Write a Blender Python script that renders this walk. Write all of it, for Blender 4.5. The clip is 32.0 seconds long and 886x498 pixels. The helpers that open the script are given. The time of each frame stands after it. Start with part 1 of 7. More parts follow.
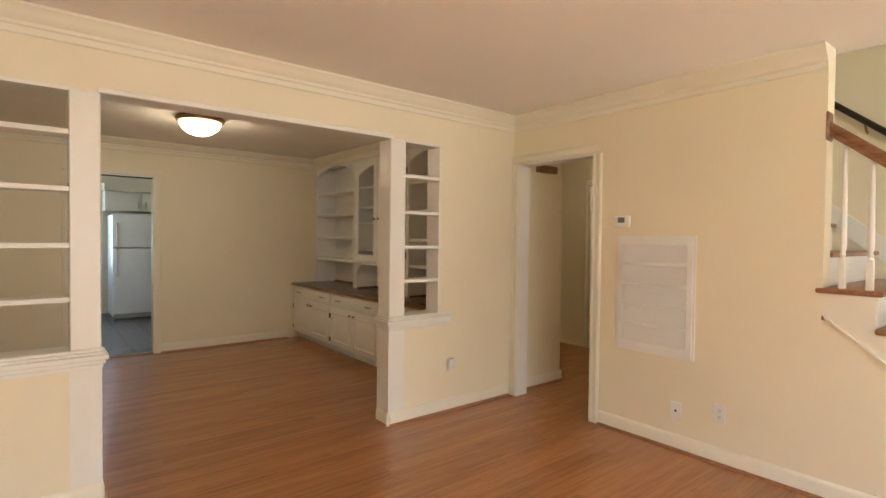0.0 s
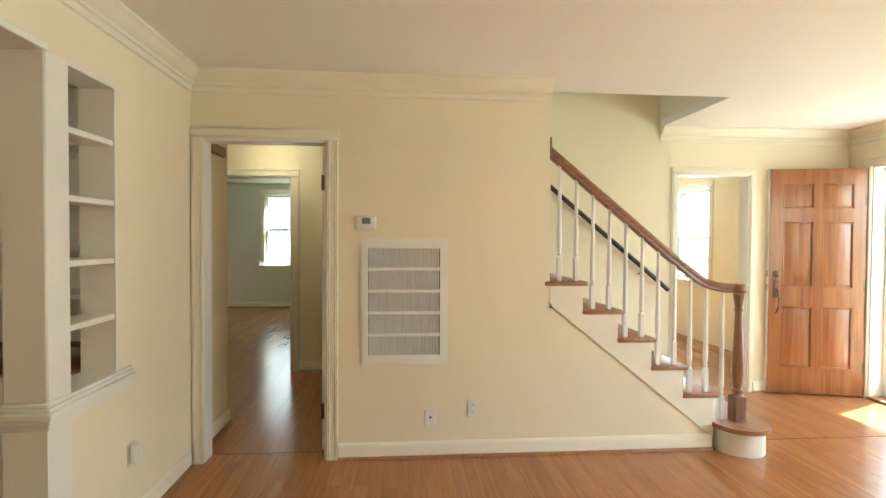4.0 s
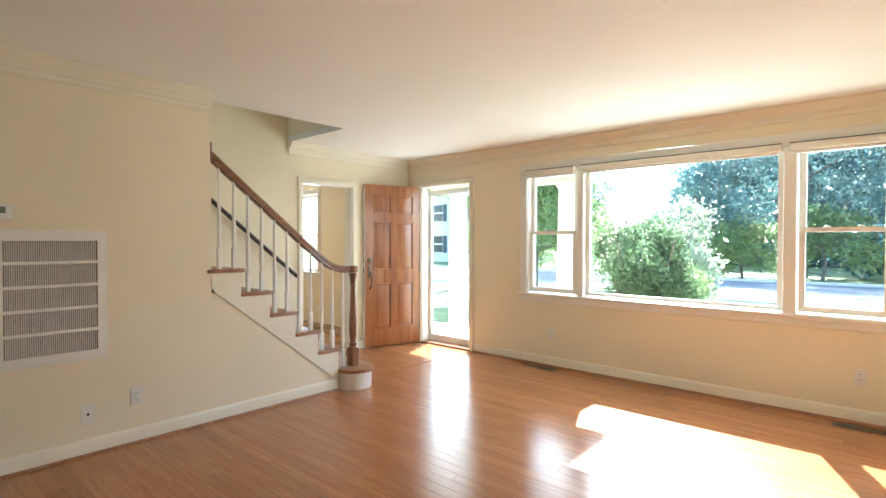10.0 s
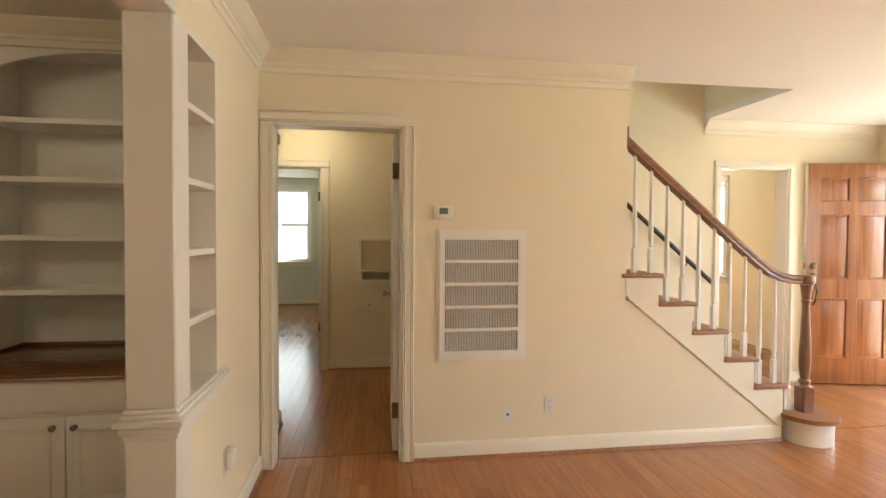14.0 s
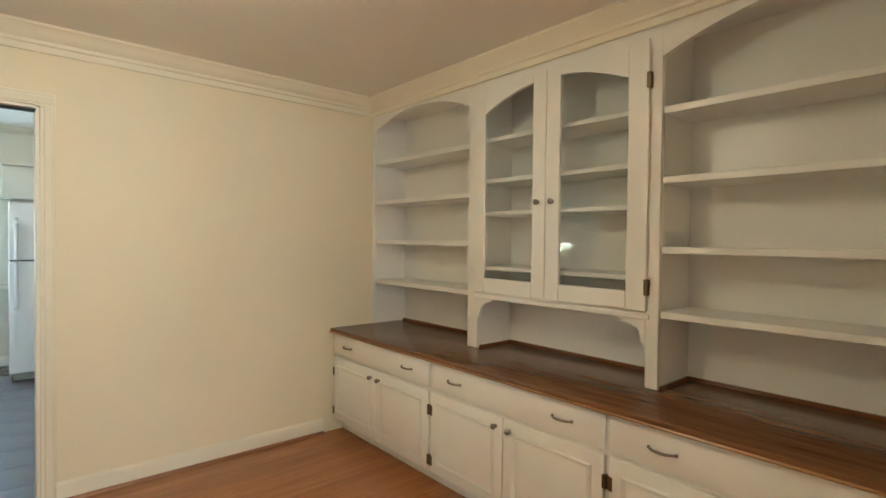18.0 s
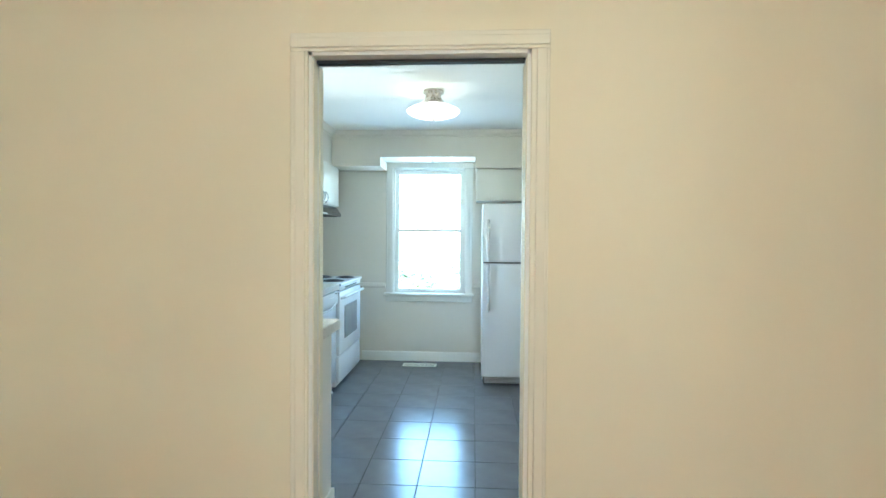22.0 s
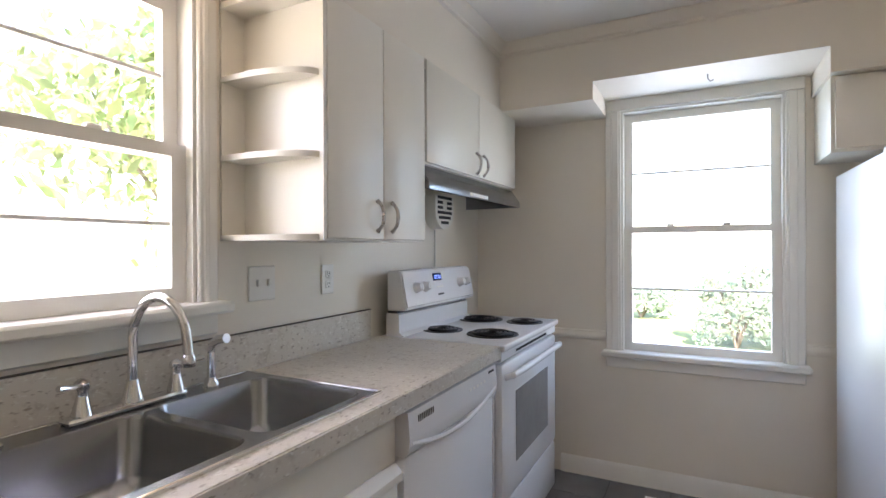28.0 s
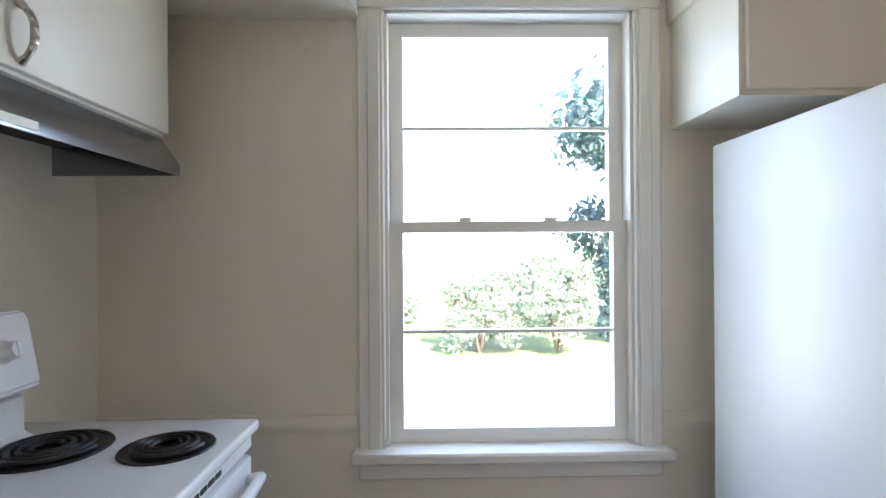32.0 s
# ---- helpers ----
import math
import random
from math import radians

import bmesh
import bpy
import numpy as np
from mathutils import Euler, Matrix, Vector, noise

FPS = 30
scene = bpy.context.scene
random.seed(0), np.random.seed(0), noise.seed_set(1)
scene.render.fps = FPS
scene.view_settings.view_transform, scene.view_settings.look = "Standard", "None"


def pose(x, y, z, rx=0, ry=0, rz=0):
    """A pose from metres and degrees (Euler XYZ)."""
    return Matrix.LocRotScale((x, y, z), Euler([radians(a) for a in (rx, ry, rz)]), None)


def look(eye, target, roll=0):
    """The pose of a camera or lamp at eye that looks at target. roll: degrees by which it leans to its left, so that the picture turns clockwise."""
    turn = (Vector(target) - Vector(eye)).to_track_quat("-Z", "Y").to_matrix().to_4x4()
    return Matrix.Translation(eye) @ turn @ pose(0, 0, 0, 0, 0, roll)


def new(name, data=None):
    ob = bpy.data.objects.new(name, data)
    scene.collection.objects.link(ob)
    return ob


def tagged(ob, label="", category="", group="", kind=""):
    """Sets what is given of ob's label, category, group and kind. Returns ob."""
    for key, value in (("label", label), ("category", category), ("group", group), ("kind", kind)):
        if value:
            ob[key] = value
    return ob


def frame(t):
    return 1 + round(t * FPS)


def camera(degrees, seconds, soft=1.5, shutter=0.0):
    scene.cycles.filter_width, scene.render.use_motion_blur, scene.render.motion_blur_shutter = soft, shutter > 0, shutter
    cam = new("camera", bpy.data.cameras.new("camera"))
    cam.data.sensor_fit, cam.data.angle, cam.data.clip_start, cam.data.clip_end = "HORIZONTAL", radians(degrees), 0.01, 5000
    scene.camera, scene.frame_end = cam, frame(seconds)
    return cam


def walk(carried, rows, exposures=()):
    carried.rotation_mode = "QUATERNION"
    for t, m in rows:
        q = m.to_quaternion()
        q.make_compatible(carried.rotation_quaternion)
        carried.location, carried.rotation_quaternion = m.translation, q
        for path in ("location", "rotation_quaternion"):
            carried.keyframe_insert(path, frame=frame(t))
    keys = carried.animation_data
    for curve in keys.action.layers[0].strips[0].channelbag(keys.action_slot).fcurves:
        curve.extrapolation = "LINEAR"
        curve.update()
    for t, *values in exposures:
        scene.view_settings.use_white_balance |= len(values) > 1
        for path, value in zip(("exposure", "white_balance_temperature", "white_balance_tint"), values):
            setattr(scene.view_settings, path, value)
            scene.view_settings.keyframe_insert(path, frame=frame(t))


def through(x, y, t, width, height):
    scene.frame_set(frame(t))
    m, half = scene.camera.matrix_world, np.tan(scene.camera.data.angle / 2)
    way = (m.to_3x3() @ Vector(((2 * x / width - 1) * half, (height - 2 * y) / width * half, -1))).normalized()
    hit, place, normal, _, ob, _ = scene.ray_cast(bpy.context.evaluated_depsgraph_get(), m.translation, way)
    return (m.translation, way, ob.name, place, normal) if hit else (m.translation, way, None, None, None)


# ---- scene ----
cam = camera(82.3, 32.0)
PATH = [
    (0, (0.446, -0.703, 1.387), (1.703, 0.852, 1.341), 0.7),
    (0.5, (0.459, -0.43, 1.37), (1.857, 0.999, 1.333), 0.7),
    (1, (0.451, -0.196, 1.379), (1.964, 1.111, 1.341), 0.6),
    (1.5, (0.386, 0.039, 1.38), (2.036, 1.169, 1.345), 0.6),
    (2, (0.437, 0.29, 1.363), (2.218, 1.199, 1.33), 0.6),
    (2.5, (0.499, 0.493, 1.371), (2.389, 1.145, 1.336), 0.4),
    (4.5, (0.477, 1.257, 1.427), (2.431, 0.83, 1.386), 0.4),
    (5, (0.435, 1.37, 1.407), (2.315, 0.69, 1.372), 0.4),
    (5.5, (0.377, 1.456, 1.364), (2.16, 0.549, 1.337), 0.4),
    (6, (0.219, 1.527, 1.329), (1.893, 0.433, 1.304), 0.3),
    (6.5, (0.075, 1.606, 1.311), (1.643, 0.365, 1.292), 0.1),
    (7, (0.02, 1.712, 1.302), (1.49, 0.357, 1.279), 0.1),
    (7.5, (-0.06, 1.799, 1.318), (1.341, 0.372, 1.288), 0.1),
    (8, (-0.164, 1.88, 1.311), (1.175, 0.394, 1.285), 0.1),
    (8.5, (-0.167, 1.898, 1.336), (1.122, 0.369, 1.306), 0.1),
    (9, (-0.102, 1.894, 1.344), (1.169, 0.35, 1.314), 0.2),
    (9.5, (-0.065, 1.849, 1.353), (1.224, 0.321, 1.322), 0.2),
    (10, (-0.035, 1.79, 1.353), (1.297, 0.299, 1.323), 0.1),
    (10.5, (0.013, 1.745, 1.349), (1.402, 0.306, 1.319), 0.1),
    (11, (0.025, 1.687, 1.341), (1.517, 0.355, 1.313), 0.1),
    (11.5, (0.108, 1.659, 1.347), (1.704, 0.455, 1.315), 0.1),
    (12, (0.245, 1.642, 1.351), (1.949, 0.596, 1.324), 0.1),
    (12.5, (0.345, 1.658, 1.369), (2.141, 0.779, 1.335), 0.2),
    (13, (0.448, 1.685, 1.342), (2.325, 0.994, 1.319), 0.1),
    (13.5, (0.562, 1.72, 1.371), (2.498, 1.22, 1.331), 0.2),
    (15.5, (1.029, 1.968, 1.382), (2.964, 2.473, 1.348), 0.6),
    (16, (1.122, 2.092, 1.368), (2.972, 2.852, 1.337), 0.6),
    (16.5, (1.239, 2.214, 1.378), (2.983, 3.191, 1.332), 0.5),
    (17, (1.345, 2.348, 1.377), (2.965, 3.522, 1.335), 0.6),
    (17.5, (1.402, 2.489, 1.388), (2.877, 3.839, 1.34), 0.6),
    (18, (1.407, 2.656, 1.386), (2.713, 4.17, 1.352), 0.6),
    (18.5, (1.353, 2.826, 1.402), (2.507, 4.459, 1.36), 0.6),
    (19, (1.387, 2.977, 1.371), (2.346, 4.732, 1.328), 0.7),
    (19.5, (1.438, 3.182, 1.374), (2.168, 5.044, 1.331), 0.7),
    (20, (1.418, 3.352, 1.371), (1.92, 5.288, 1.328), 0.7),
    (20.5, (1.389, 3.563, 1.403), (1.646, 5.546, 1.355), 0.3),
    (21, (1.362, 3.695, 1.373), (1.446, 5.693, 1.334), 0.3),
    (21.5, (1.331, 3.903, 1.365), (1.308, 5.902, 1.330), 0.4),
    (22, (1.338, 4.140, 1.384), (1.221, 6.136, 1.339), 0.4),
    (22.5, (1.272, 4.400, 1.369), (1.095, 6.392, 1.339), 0.5),
    (23, (1.214, 4.651, 1.396), (1.014, 6.641, 1.347), 0.4),
    (23.5, (1.218, 4.914, 1.384), (0.992, 6.901, 1.334), 0.5),
    (24, (1.222, 5.180, 1.370), (0.939, 7.160, 1.324), 0.3),
    (24.5, (1.190, 5.423, 1.411), (0.839, 7.393, 1.357), 0.1),
    (25, (1.143, 5.579, 1.383), (0.714, 7.532, 1.336), 0.1),
    (25.5, (1.119, 5.801, 1.347), (0.564, 7.722, 1.314), 0.2),
    (26, (1.091, 5.947, 1.341), (0.375, 7.814, 1.311), 0.0),
    (26.5, (1.042, 6.084, 1.361), (0.203, 7.9, 1.328), -0.0),
    (28.5, (0.809, 6.899, 1.357), (-0.101, 8.68, 1.362), -0.2),
    (29, (0.753, 7.11, 1.355), (-0.143, 8.899, 1.367), -0.3),
    (29.5, (0.722, 7.347, 1.362), (-0.134, 9.154, 1.376), -0.3),
    (30, (0.675, 7.508, 1.367), (-0.114, 9.346, 1.385), -0.4),
    (30.5, (0.597, 7.659, 1.384), (-0.073, 9.543, 1.408), -0.4),
    (31, (0.547, 7.794, 1.378), (0.059, 9.733, 1.401), -0.4),
    (31.5, (0.569, 7.994, 1.375), (0.321, 9.978, 1.394), -0.7),
    (32, (0.61, 8.167, 1.39), (0.646, 10.167, 1.391), -0.4),
]
# seconds, stops, kelvin, tint
EXPOSURES = [(0, 3.2, 6500, 9), (1, 3.2, 6500, 5), (2, 3.35, 6550, 2), (3, 3.25, 6300, 0), (5, 3.3, 5700, -7), (6, 3.12, 5550, -2), (8, 2.87, 5500, 0), (9, 2.87, 5450, 0), (11, 2.85, 5700, 2), (12, 2.8, 6000, 5), (13, 3.0, 6400, 8), (16, 3.68, 6250, 0),
             (18, 4.08, 5800, 1), (19, 4.18, 5650, 2), (22, 4.26, 5250, -3), (23, 4.06, 5450, 1), (24, 3.9, 5700, 8), (25, 3.74, 6450, 19), (26, 3.74, 6500, 19), (28, 3.27, 6700, 26), (29, 3.17, 6750, 26), (31, 3.15, 6550, 24), (32, 3.17, 6600, 24)]
walk(cam, [(t, look(eye, target, roll)) for t, eye, target, roll in PATH], EXPOSURES)

# ---- world and sun ----
world = bpy.data.worlds.new("world")
scene.world = world
world.use_nodes = True
wn = world.node_tree
sky = wn.nodes.new("ShaderNodeTexSky")
sky.sky_type, sky.sun_disc = "NISHITA", False
SUN_TO = Vector((0.40, -0.99, 0.888)).normalized()
sky.sun_elevation = math.asin(SUN_TO.z)
sky.sun_rotation = math.atan2(SUN_TO.x, SUN_TO.y)
wn.links.new(sky.outputs[0], wn.nodes["Background"].inputs[0])
wn.nodes["Background"].inputs[1].default_value = 0.15
sun = new("sun", bpy.data.lights.new("sun", "SUN"))
sun.data.energy, sun.data.angle, sun.data.color = 5.0, radians(0.5), (1.0, 0.95, 0.86)
sun.matrix_world = look((0, 0, 0), -SUN_TO)


def area(name, loc, target, sx, sy, watts, color):
    lamp = new(name, bpy.data.lights.new(name, "AREA"))
    lamp.data.shape, lamp.data.size, lamp.data.size_y = "RECTANGLE", sx, sy
    lamp.data.energy, lamp.data.color = watts, color
    lamp.matrix_world = look(loc, target)
    return lamp


def bulb(name, loc, watts, color, radius=0.06):
    lamp = new(name, bpy.data.lights.new(name, "POINT"))
    lamp.data.energy, lamp.data.color, lamp.data.shadow_soft_size = watts, color, radius
    lamp.location = loc
    return lamp


SKYLIGHT = (0.93, 0.97, 1.0)
DRIVELIGHT = (1.0, 0.95, 0.88)   # sky with the glare of the sunlit drive
BLUESKY = (0.52, 0.78, 1.0)
area("sky_through_front_window", (1.5, -3.32, 1.45), (1.5, 0, 1.0), 2.9, 1.25, 8.3, SKYLIGHT)
area("sky_through_front_door", (4.3, -3.32, 1.1), (4.3, 0, 0.6), 0.75, 1.9, 2.6, SKYLIGHT)
area("sky_through_sink_window", (-0.71, 7.28, 1.67), (2, 7.28, 1.0), 0.7, 0.8, 1.2, DRIVELIGHT)
area("sky_through_kitchen_window", (0.85, 10.05, 1.45), (0.85, 6, 1.0), 0.66, 1.2, 1.25, BLUESKY)
area("sky_through_bedroom_window", (11.25, 3.4, 1.6), (6, 2.6, 0.8), 1.0, 1.3, 1.2, SKYLIGHT)
area("sky_through_laundry_window", (3.47, 10.05, 1.68), (3.47, 6, 1.0), 0.72, 0.95, 2.2, DRIVELIGHT)
area("sky_through_study_window", (7.53, -3.3, 1.45), (7.0, 0, 1.0), 0.8, 1.25, 6, SKYLIGHT)
# fill lamp added over the stairs; the stairwell has no window
area("stairwell_fill_light", (4.4, 2.9, 4.4), (4.4, 0.0, 2.4), 0.8, 0.8, 2, SKYLIGHT)
WARM = (1.0, 0.82, 0.58)


# ---- materials ----
def mat(name, color, rough=0.5, metal=0.0, vary=0.06, scale=3.0, bump=0.05, fine=60.0, coat=0.0, spec=0.5):
    m = bpy.data.materials.new(name)
    m.use_nodes = True
    nt = m.node_tree
    n, L = nt.nodes, nt.links
    b = n["Principled BSDF"]
    b.inputs["Roughness"].default_value, b.inputs["Metallic"].default_value = rough, metal
    b.inputs["Coat Weight"].default_value = coat
    b.inputs["Specular IOR Level"].default_value = spec
    tc = n.new("ShaderNodeTexCoord")
    big = n.new("ShaderNodeTexNoise")
    big.inputs["Scale"].default_value, big.inputs["Detail"].default_value = scale, 6
    small = n.new("ShaderNodeTexNoise")
    small.inputs["Scale"].default_value, small.inputs["Detail"].default_value = fine, 4
    L.new(tc.outputs["Object"], big.inputs["Vector"])
    L.new(tc.outputs["Object"], small.inputs["Vector"])
    ramp = n.new("ShaderNodeValToRGB")
    lo = tuple(c * (1 - vary) for c in color)
    hi = tuple(min(1, c * (1 + vary)) for c in color)
    ramp.color_ramp.elements[0].color, ramp.color_ramp.elements[1].color = (*lo, 1), (*hi, 1)
    ramp.color_ramp.elements[0].position, ramp.color_ramp.elements[1].position = 0.3, 0.7
    L.new(big.outputs["Fac"], ramp.inputs["Fac"])
    L.new(ramp.outputs["Color"], b.inputs["Base Color"])
    rr = n.new("ShaderNodeMapRange")
    rr.inputs["To Min"].default_value, rr.inputs["To Max"].default_value = max(0.02, rough - 0.07), min(1, rough + 0.07)
    L.new(small.outputs["Fac"], rr.inputs["Value"])
    L.new(rr.outputs["Result"], b.inputs["Roughness"])
    if bump:
        bp = n.new("ShaderNodeBump")
        bp.inputs["Strength"].default_value, bp.inputs["Distance"].default_value = bump, 0.004
        L.new(small.outputs["Fac"], bp.inputs["Height"])
        L.new(bp.outputs["Normal"], b.inputs["Normal"])
    return m


def wood(name, dark, light, rough, axis="x", grain=1.0, coat=0.0, per_object=0.0):
    m = bpy.data.materials.new(name)
    m.use_nodes = True
    nt = m.node_tree
    n, L = nt.nodes, nt.links
    b = n["Principled BSDF"]
    b.inputs["Coat Weight"].default_value, b.inputs["Coat Roughness"].default_value = coat, 0.18
    tc, mp = n.new("ShaderNodeTexCoord"), n.new("ShaderNodeMapping")
    s = {"x": (1.2, 22, 22), "y": (22, 1.2, 22), "z": (22, 22, 1.2)}[axis]
    mp.inputs["Scale"].default_value = tuple(c * grain for c in s)
    L.new(tc.outputs["Object"], mp.inputs["Vector"])
    info = n.new("ShaderNodeObjectInfo")
    shift = n.new("ShaderNodeVectorMath")
    shift.operation = "SCALE"
    shift.inputs[0].default_value = (17, 31, 23)
    L.new(info.outputs["Random"], shift.inputs["Scale"])
    L.new(shift.outputs[0], mp.inputs["Location"])
    g = n.new("ShaderNodeTexNoise")
    g.inputs["Scale"].default_value, g.inputs["Detail"].default_value, g.inputs["Distortion"].default_value = 2.5, 8, 0.6
    L.new(mp.outputs[0], g.inputs["Vector"])
    ramp = n.new("ShaderNodeValToRGB")
    ramp.color_ramp.elements[0].color, ramp.color_ramp.elements[1].color = (*dark, 1), (*light, 1)
    ramp.color_ramp.elements[0].position, ramp.color_ramp.elements[1].position = 0.32, 0.68
    L.new(g.outputs["Fac"], ramp.inputs["Fac"])
    hsv = n.new("ShaderNodeHueSaturation")
    vr = n.new("ShaderNodeMapRange")
    vr.inputs["To Min"].default_value, vr.inputs["To Max"].default_value = 1 - per_object, 1 + per_object
    L.new(info.outputs["Random"], vr.inputs["Value"])
    L.new(vr.outputs["Result"], hsv.inputs["Value"])
    L.new(ramp.outputs["Color"], hsv.inputs["Color"])
    L.new(hsv.outputs["Color"], b.inputs["Base Color"])
    rr = n.new("ShaderNodeMapRange")
    rr.inputs["To Min"].default_value, rr.inputs["To Max"].default_value = rough - 0.05, rough + 0.08
    L.new(g.outputs["Fac"], rr.inputs["Value"])
    L.new(rr.outputs["Result"], b.inputs["Roughness"])
    bp = n.new("ShaderNodeBump")
    bp.inputs["Strength"].default_value, bp.inputs["Distance"].default_value = 0.08, 0.002
    L.new(g.outputs["Fac"], bp.inputs["Height"])
    L.new(bp.outputs["Normal"], b.inputs["Normal"])
    return m


def glass(name, tint=(1, 1, 1), rough=0.0, mirror=0.07):
    """A thin pane: clear, with a faint reflection."""
    m = bpy.data.materials.new(name)
    m.use_nodes = True
    n, L = m.node_tree.nodes, m.node_tree.links
    n.remove(n["Principled BSDF"])
    tr, gl, mx = n.new("ShaderNodeBsdfTransparent"), n.new("ShaderNodeBsdfGlossy"), n.new("ShaderNodeMixShader")
    lw, pw, fr = n.new("ShaderNodeLayerWeight"), n.new("ShaderNodeMath"), n.new("ShaderNodeMath")
    pw.operation, fr.operation = "POWER", "MULTIPLY_ADD"
    pw.inputs[1].default_value = 4.0
    fr.inputs[1].default_value, fr.inputs[2].default_value = 0.5, mirror / 2
    L.new(lw.outputs["Facing"], pw.inputs[0])
    L.new(pw.outputs[0], fr.inputs[0])
    tr.inputs["Color"].default_value = (*tint, 1)
    gl.inputs["Roughness"].default_value = rough
    L.new(fr.outputs[0], mx.inputs[0])
    L.new(tr.outputs[0], mx.inputs[1])
    L.new(gl.outputs[0], mx.inputs[2])
    L.new(mx.outputs[0], n["Material Output"].inputs[0])
    return m


def glow(name, color, strength):
    m = bpy.data.materials.new(name)
    m.use_nodes = True
    b = m.node_tree.nodes["Principled BSDF"]
    b.inputs["Base Color"].default_value = (0.9, 0.88, 0.82, 1)
    b.inputs["Emission Color"].default_value, b.inputs["Emission Strength"].default_value = (*color, 1), strength
    return m


def laminate(name):
    m = mat(name, (0.66, 0.61, 0.53), 0.46, 0, 0.10, 2.0, 0.03, 90, spec=0.4)
    nt = m.node_tree
    n, L = nt.nodes, nt.links
    b = n["Principled BSDF"]
    tc = n.new("ShaderNodeTexCoord")
    old = b.inputs["Base Color"].links[0].from_socket
    for k, (sc, lo, hi, col) in enumerate(((105, 0.60, 0.70, (0.40, 0.34, 0.275)), (34, 0.56, 0.74, (0.52, 0.46, 0.385)), (120, 0.60, 0.68, (0.76, 0.73, 0.66)))):
        mp = n.new("ShaderNodeMapping")
        mp.inputs["Scale"].default_value = (1, 0.45, 1) if k != 1 else (0.6, 1, 1)
        mp.inputs["Location"].default_value = (k * 7.1, k * 3.3, k)
        mp.inputs["Rotation"].default_value = (0, 0, 0.6 + k)
        no = n.new("ShaderNodeTexNoise")
        no.inputs["Scale"].default_value, no.inputs["Detail"].default_value = sc, 3
        cr = n.new("ShaderNodeValToRGB")
        cr.color_ramp.elements[0].position, cr.color_ramp.elements[1].position = lo, hi
        mx = n.new("ShaderNodeMix")
        mx.data_type = "RGBA"
        mx.inputs["B"].default_value = (*col, 1)
        L.new(tc.outputs["Object"], mp.inputs["Vector"])
        L.new(mp.outputs[0], no.inputs["Vector"])
        L.new(no.outputs["Fac"], cr.inputs["Fac"])
        L.new(cr.outputs["Color"], mx.inputs["Factor"])
        L.new(old, mx.inputs["A"])
        old = mx.outputs["Result"]
    L.new(old, b.inputs["Base Color"])
    return m


def cloth(name, color, through):
    """A thin fabric that lets part of the daylight through."""
    m = mat(name, color, 0.7, 0, 0.03, 8, 0.1, 200)
    n, L = m.node_tree.nodes, m.node_tree.links
    tl, mx = n.new("ShaderNodeBsdfTranslucent"), n.new("ShaderNodeMixShader")
    tl.inputs["Color"].default_value = (*color, 1)
    mx.inputs[0].default_value = through
    L.new(n["Principled BSDF"].outputs[0], mx.inputs[1])
    L.new(tl.outputs[0], mx.inputs[2])
    L.new(mx.outputs[0], n["Material Output"].inputs[0])
    return m


CREAM = mat("cream_wall_paint", (0.84, 0.76, 0.57), 0.62, 0, 0.025, 1.3, 0.12, 220)
BEDPAINT = mat("pale_blue_grey_paint", (0.74, 0.745, 0.72), 0.6, 0, 0.025, 1.3, 0.12, 220)
KCREAM = mat("pale_kitchen_paint", (0.81, 0.75, 0.645), 0.5, 0, 0.025, 1.3, 0.10, 220)
CEIL = mat("ceiling_paint", (0.88, 0.845, 0.78), 0.8, 0, 0.02, 1.0, 0.10, 160)
TRIM = mat("white_trim_paint", (0.84, 0.815, 0.745), 0.35, 0, 0.02, 2.0, 0.03, 90)
CROWNPAINT = mat("cream_moulding_paint", (0.84, 0.785, 0.64), 0.5, 0, 0.025, 1.5, 0.06, 160)
CABINET = mat("white_cabinet_paint", (0.87, 0.855, 0.81), 0.33, 0, 0.025, 2.5, 0.05, 70)
KCAB = mat("kitchen_cabinet_paint", (0.81, 0.77, 0.68), 0.35, 0, 0.025, 2.5, 0.05, 70)
OAK = wood("oak_floor_board", (0.33, 0.128, 0.042), (0.43, 0.182, 0.064), 0.20, "x", 0.8, 0.15, 0.10)
OAKTREAD = wood("oak_tread", (0.24, 0.10, 0.045), (0.40, 0.19, 0.09), 0.35, "x", 1.0, 0.1)
RAILWOOD = wood("stained_rail_wood", (0.16, 0.065, 0.028), (0.30, 0.14, 0.065), 0.32, "y", 1.0, 0.25)
NEWELWOOD = wood("stained_newel_wood", (0.15, 0.062, 0.028), (0.29, 0.13, 0.06), 0.32, "z", 1.0, 0.25)
DOORWOOD = wood("red_brown_door_wood", (0.22, 0.072, 0.021), (0.37, 0.145, 0.046), 0.28, "z", 0.45, 0.45)
TOPWOOD = wood("dark_brown_worktop_wood", (0.115, 0.048, 0.018), (0.235, 0.105, 0.042), 0.22, "y", 0.8, 0.15)
EDGEWOOD = wood("golden_edge_wood", (0.26, 0.12, 0.035), (0.42, 0.22, 0.08), 0.3, "y", 0.8, 0.15)
DARKRAIL = wood("dark_wall_rail_wood", (0.02, 0.012, 0.008), (0.045, 0.027, 0.018), 0.35, "y")
STEEL = mat("brushed_steel", (0.34, 0.345, 0.36), 0.22, 1.0, 0.05, 6, 0.02, 200)
CHROME = mat("chrome", (0.78, 0.77, 0.76), 0.07, 1.0, 0.02, 4, 0, 60)
NICKEL = mat("satin_nickel", (0.50, 0.47, 0.43), 0.28, 1.0, 0.04, 8, 0, 60)
PULL = mat("dark_nickel_pull", (0.26, 0.235, 0.205), 0.32, 1.0, 0.06, 8, 0, 60)
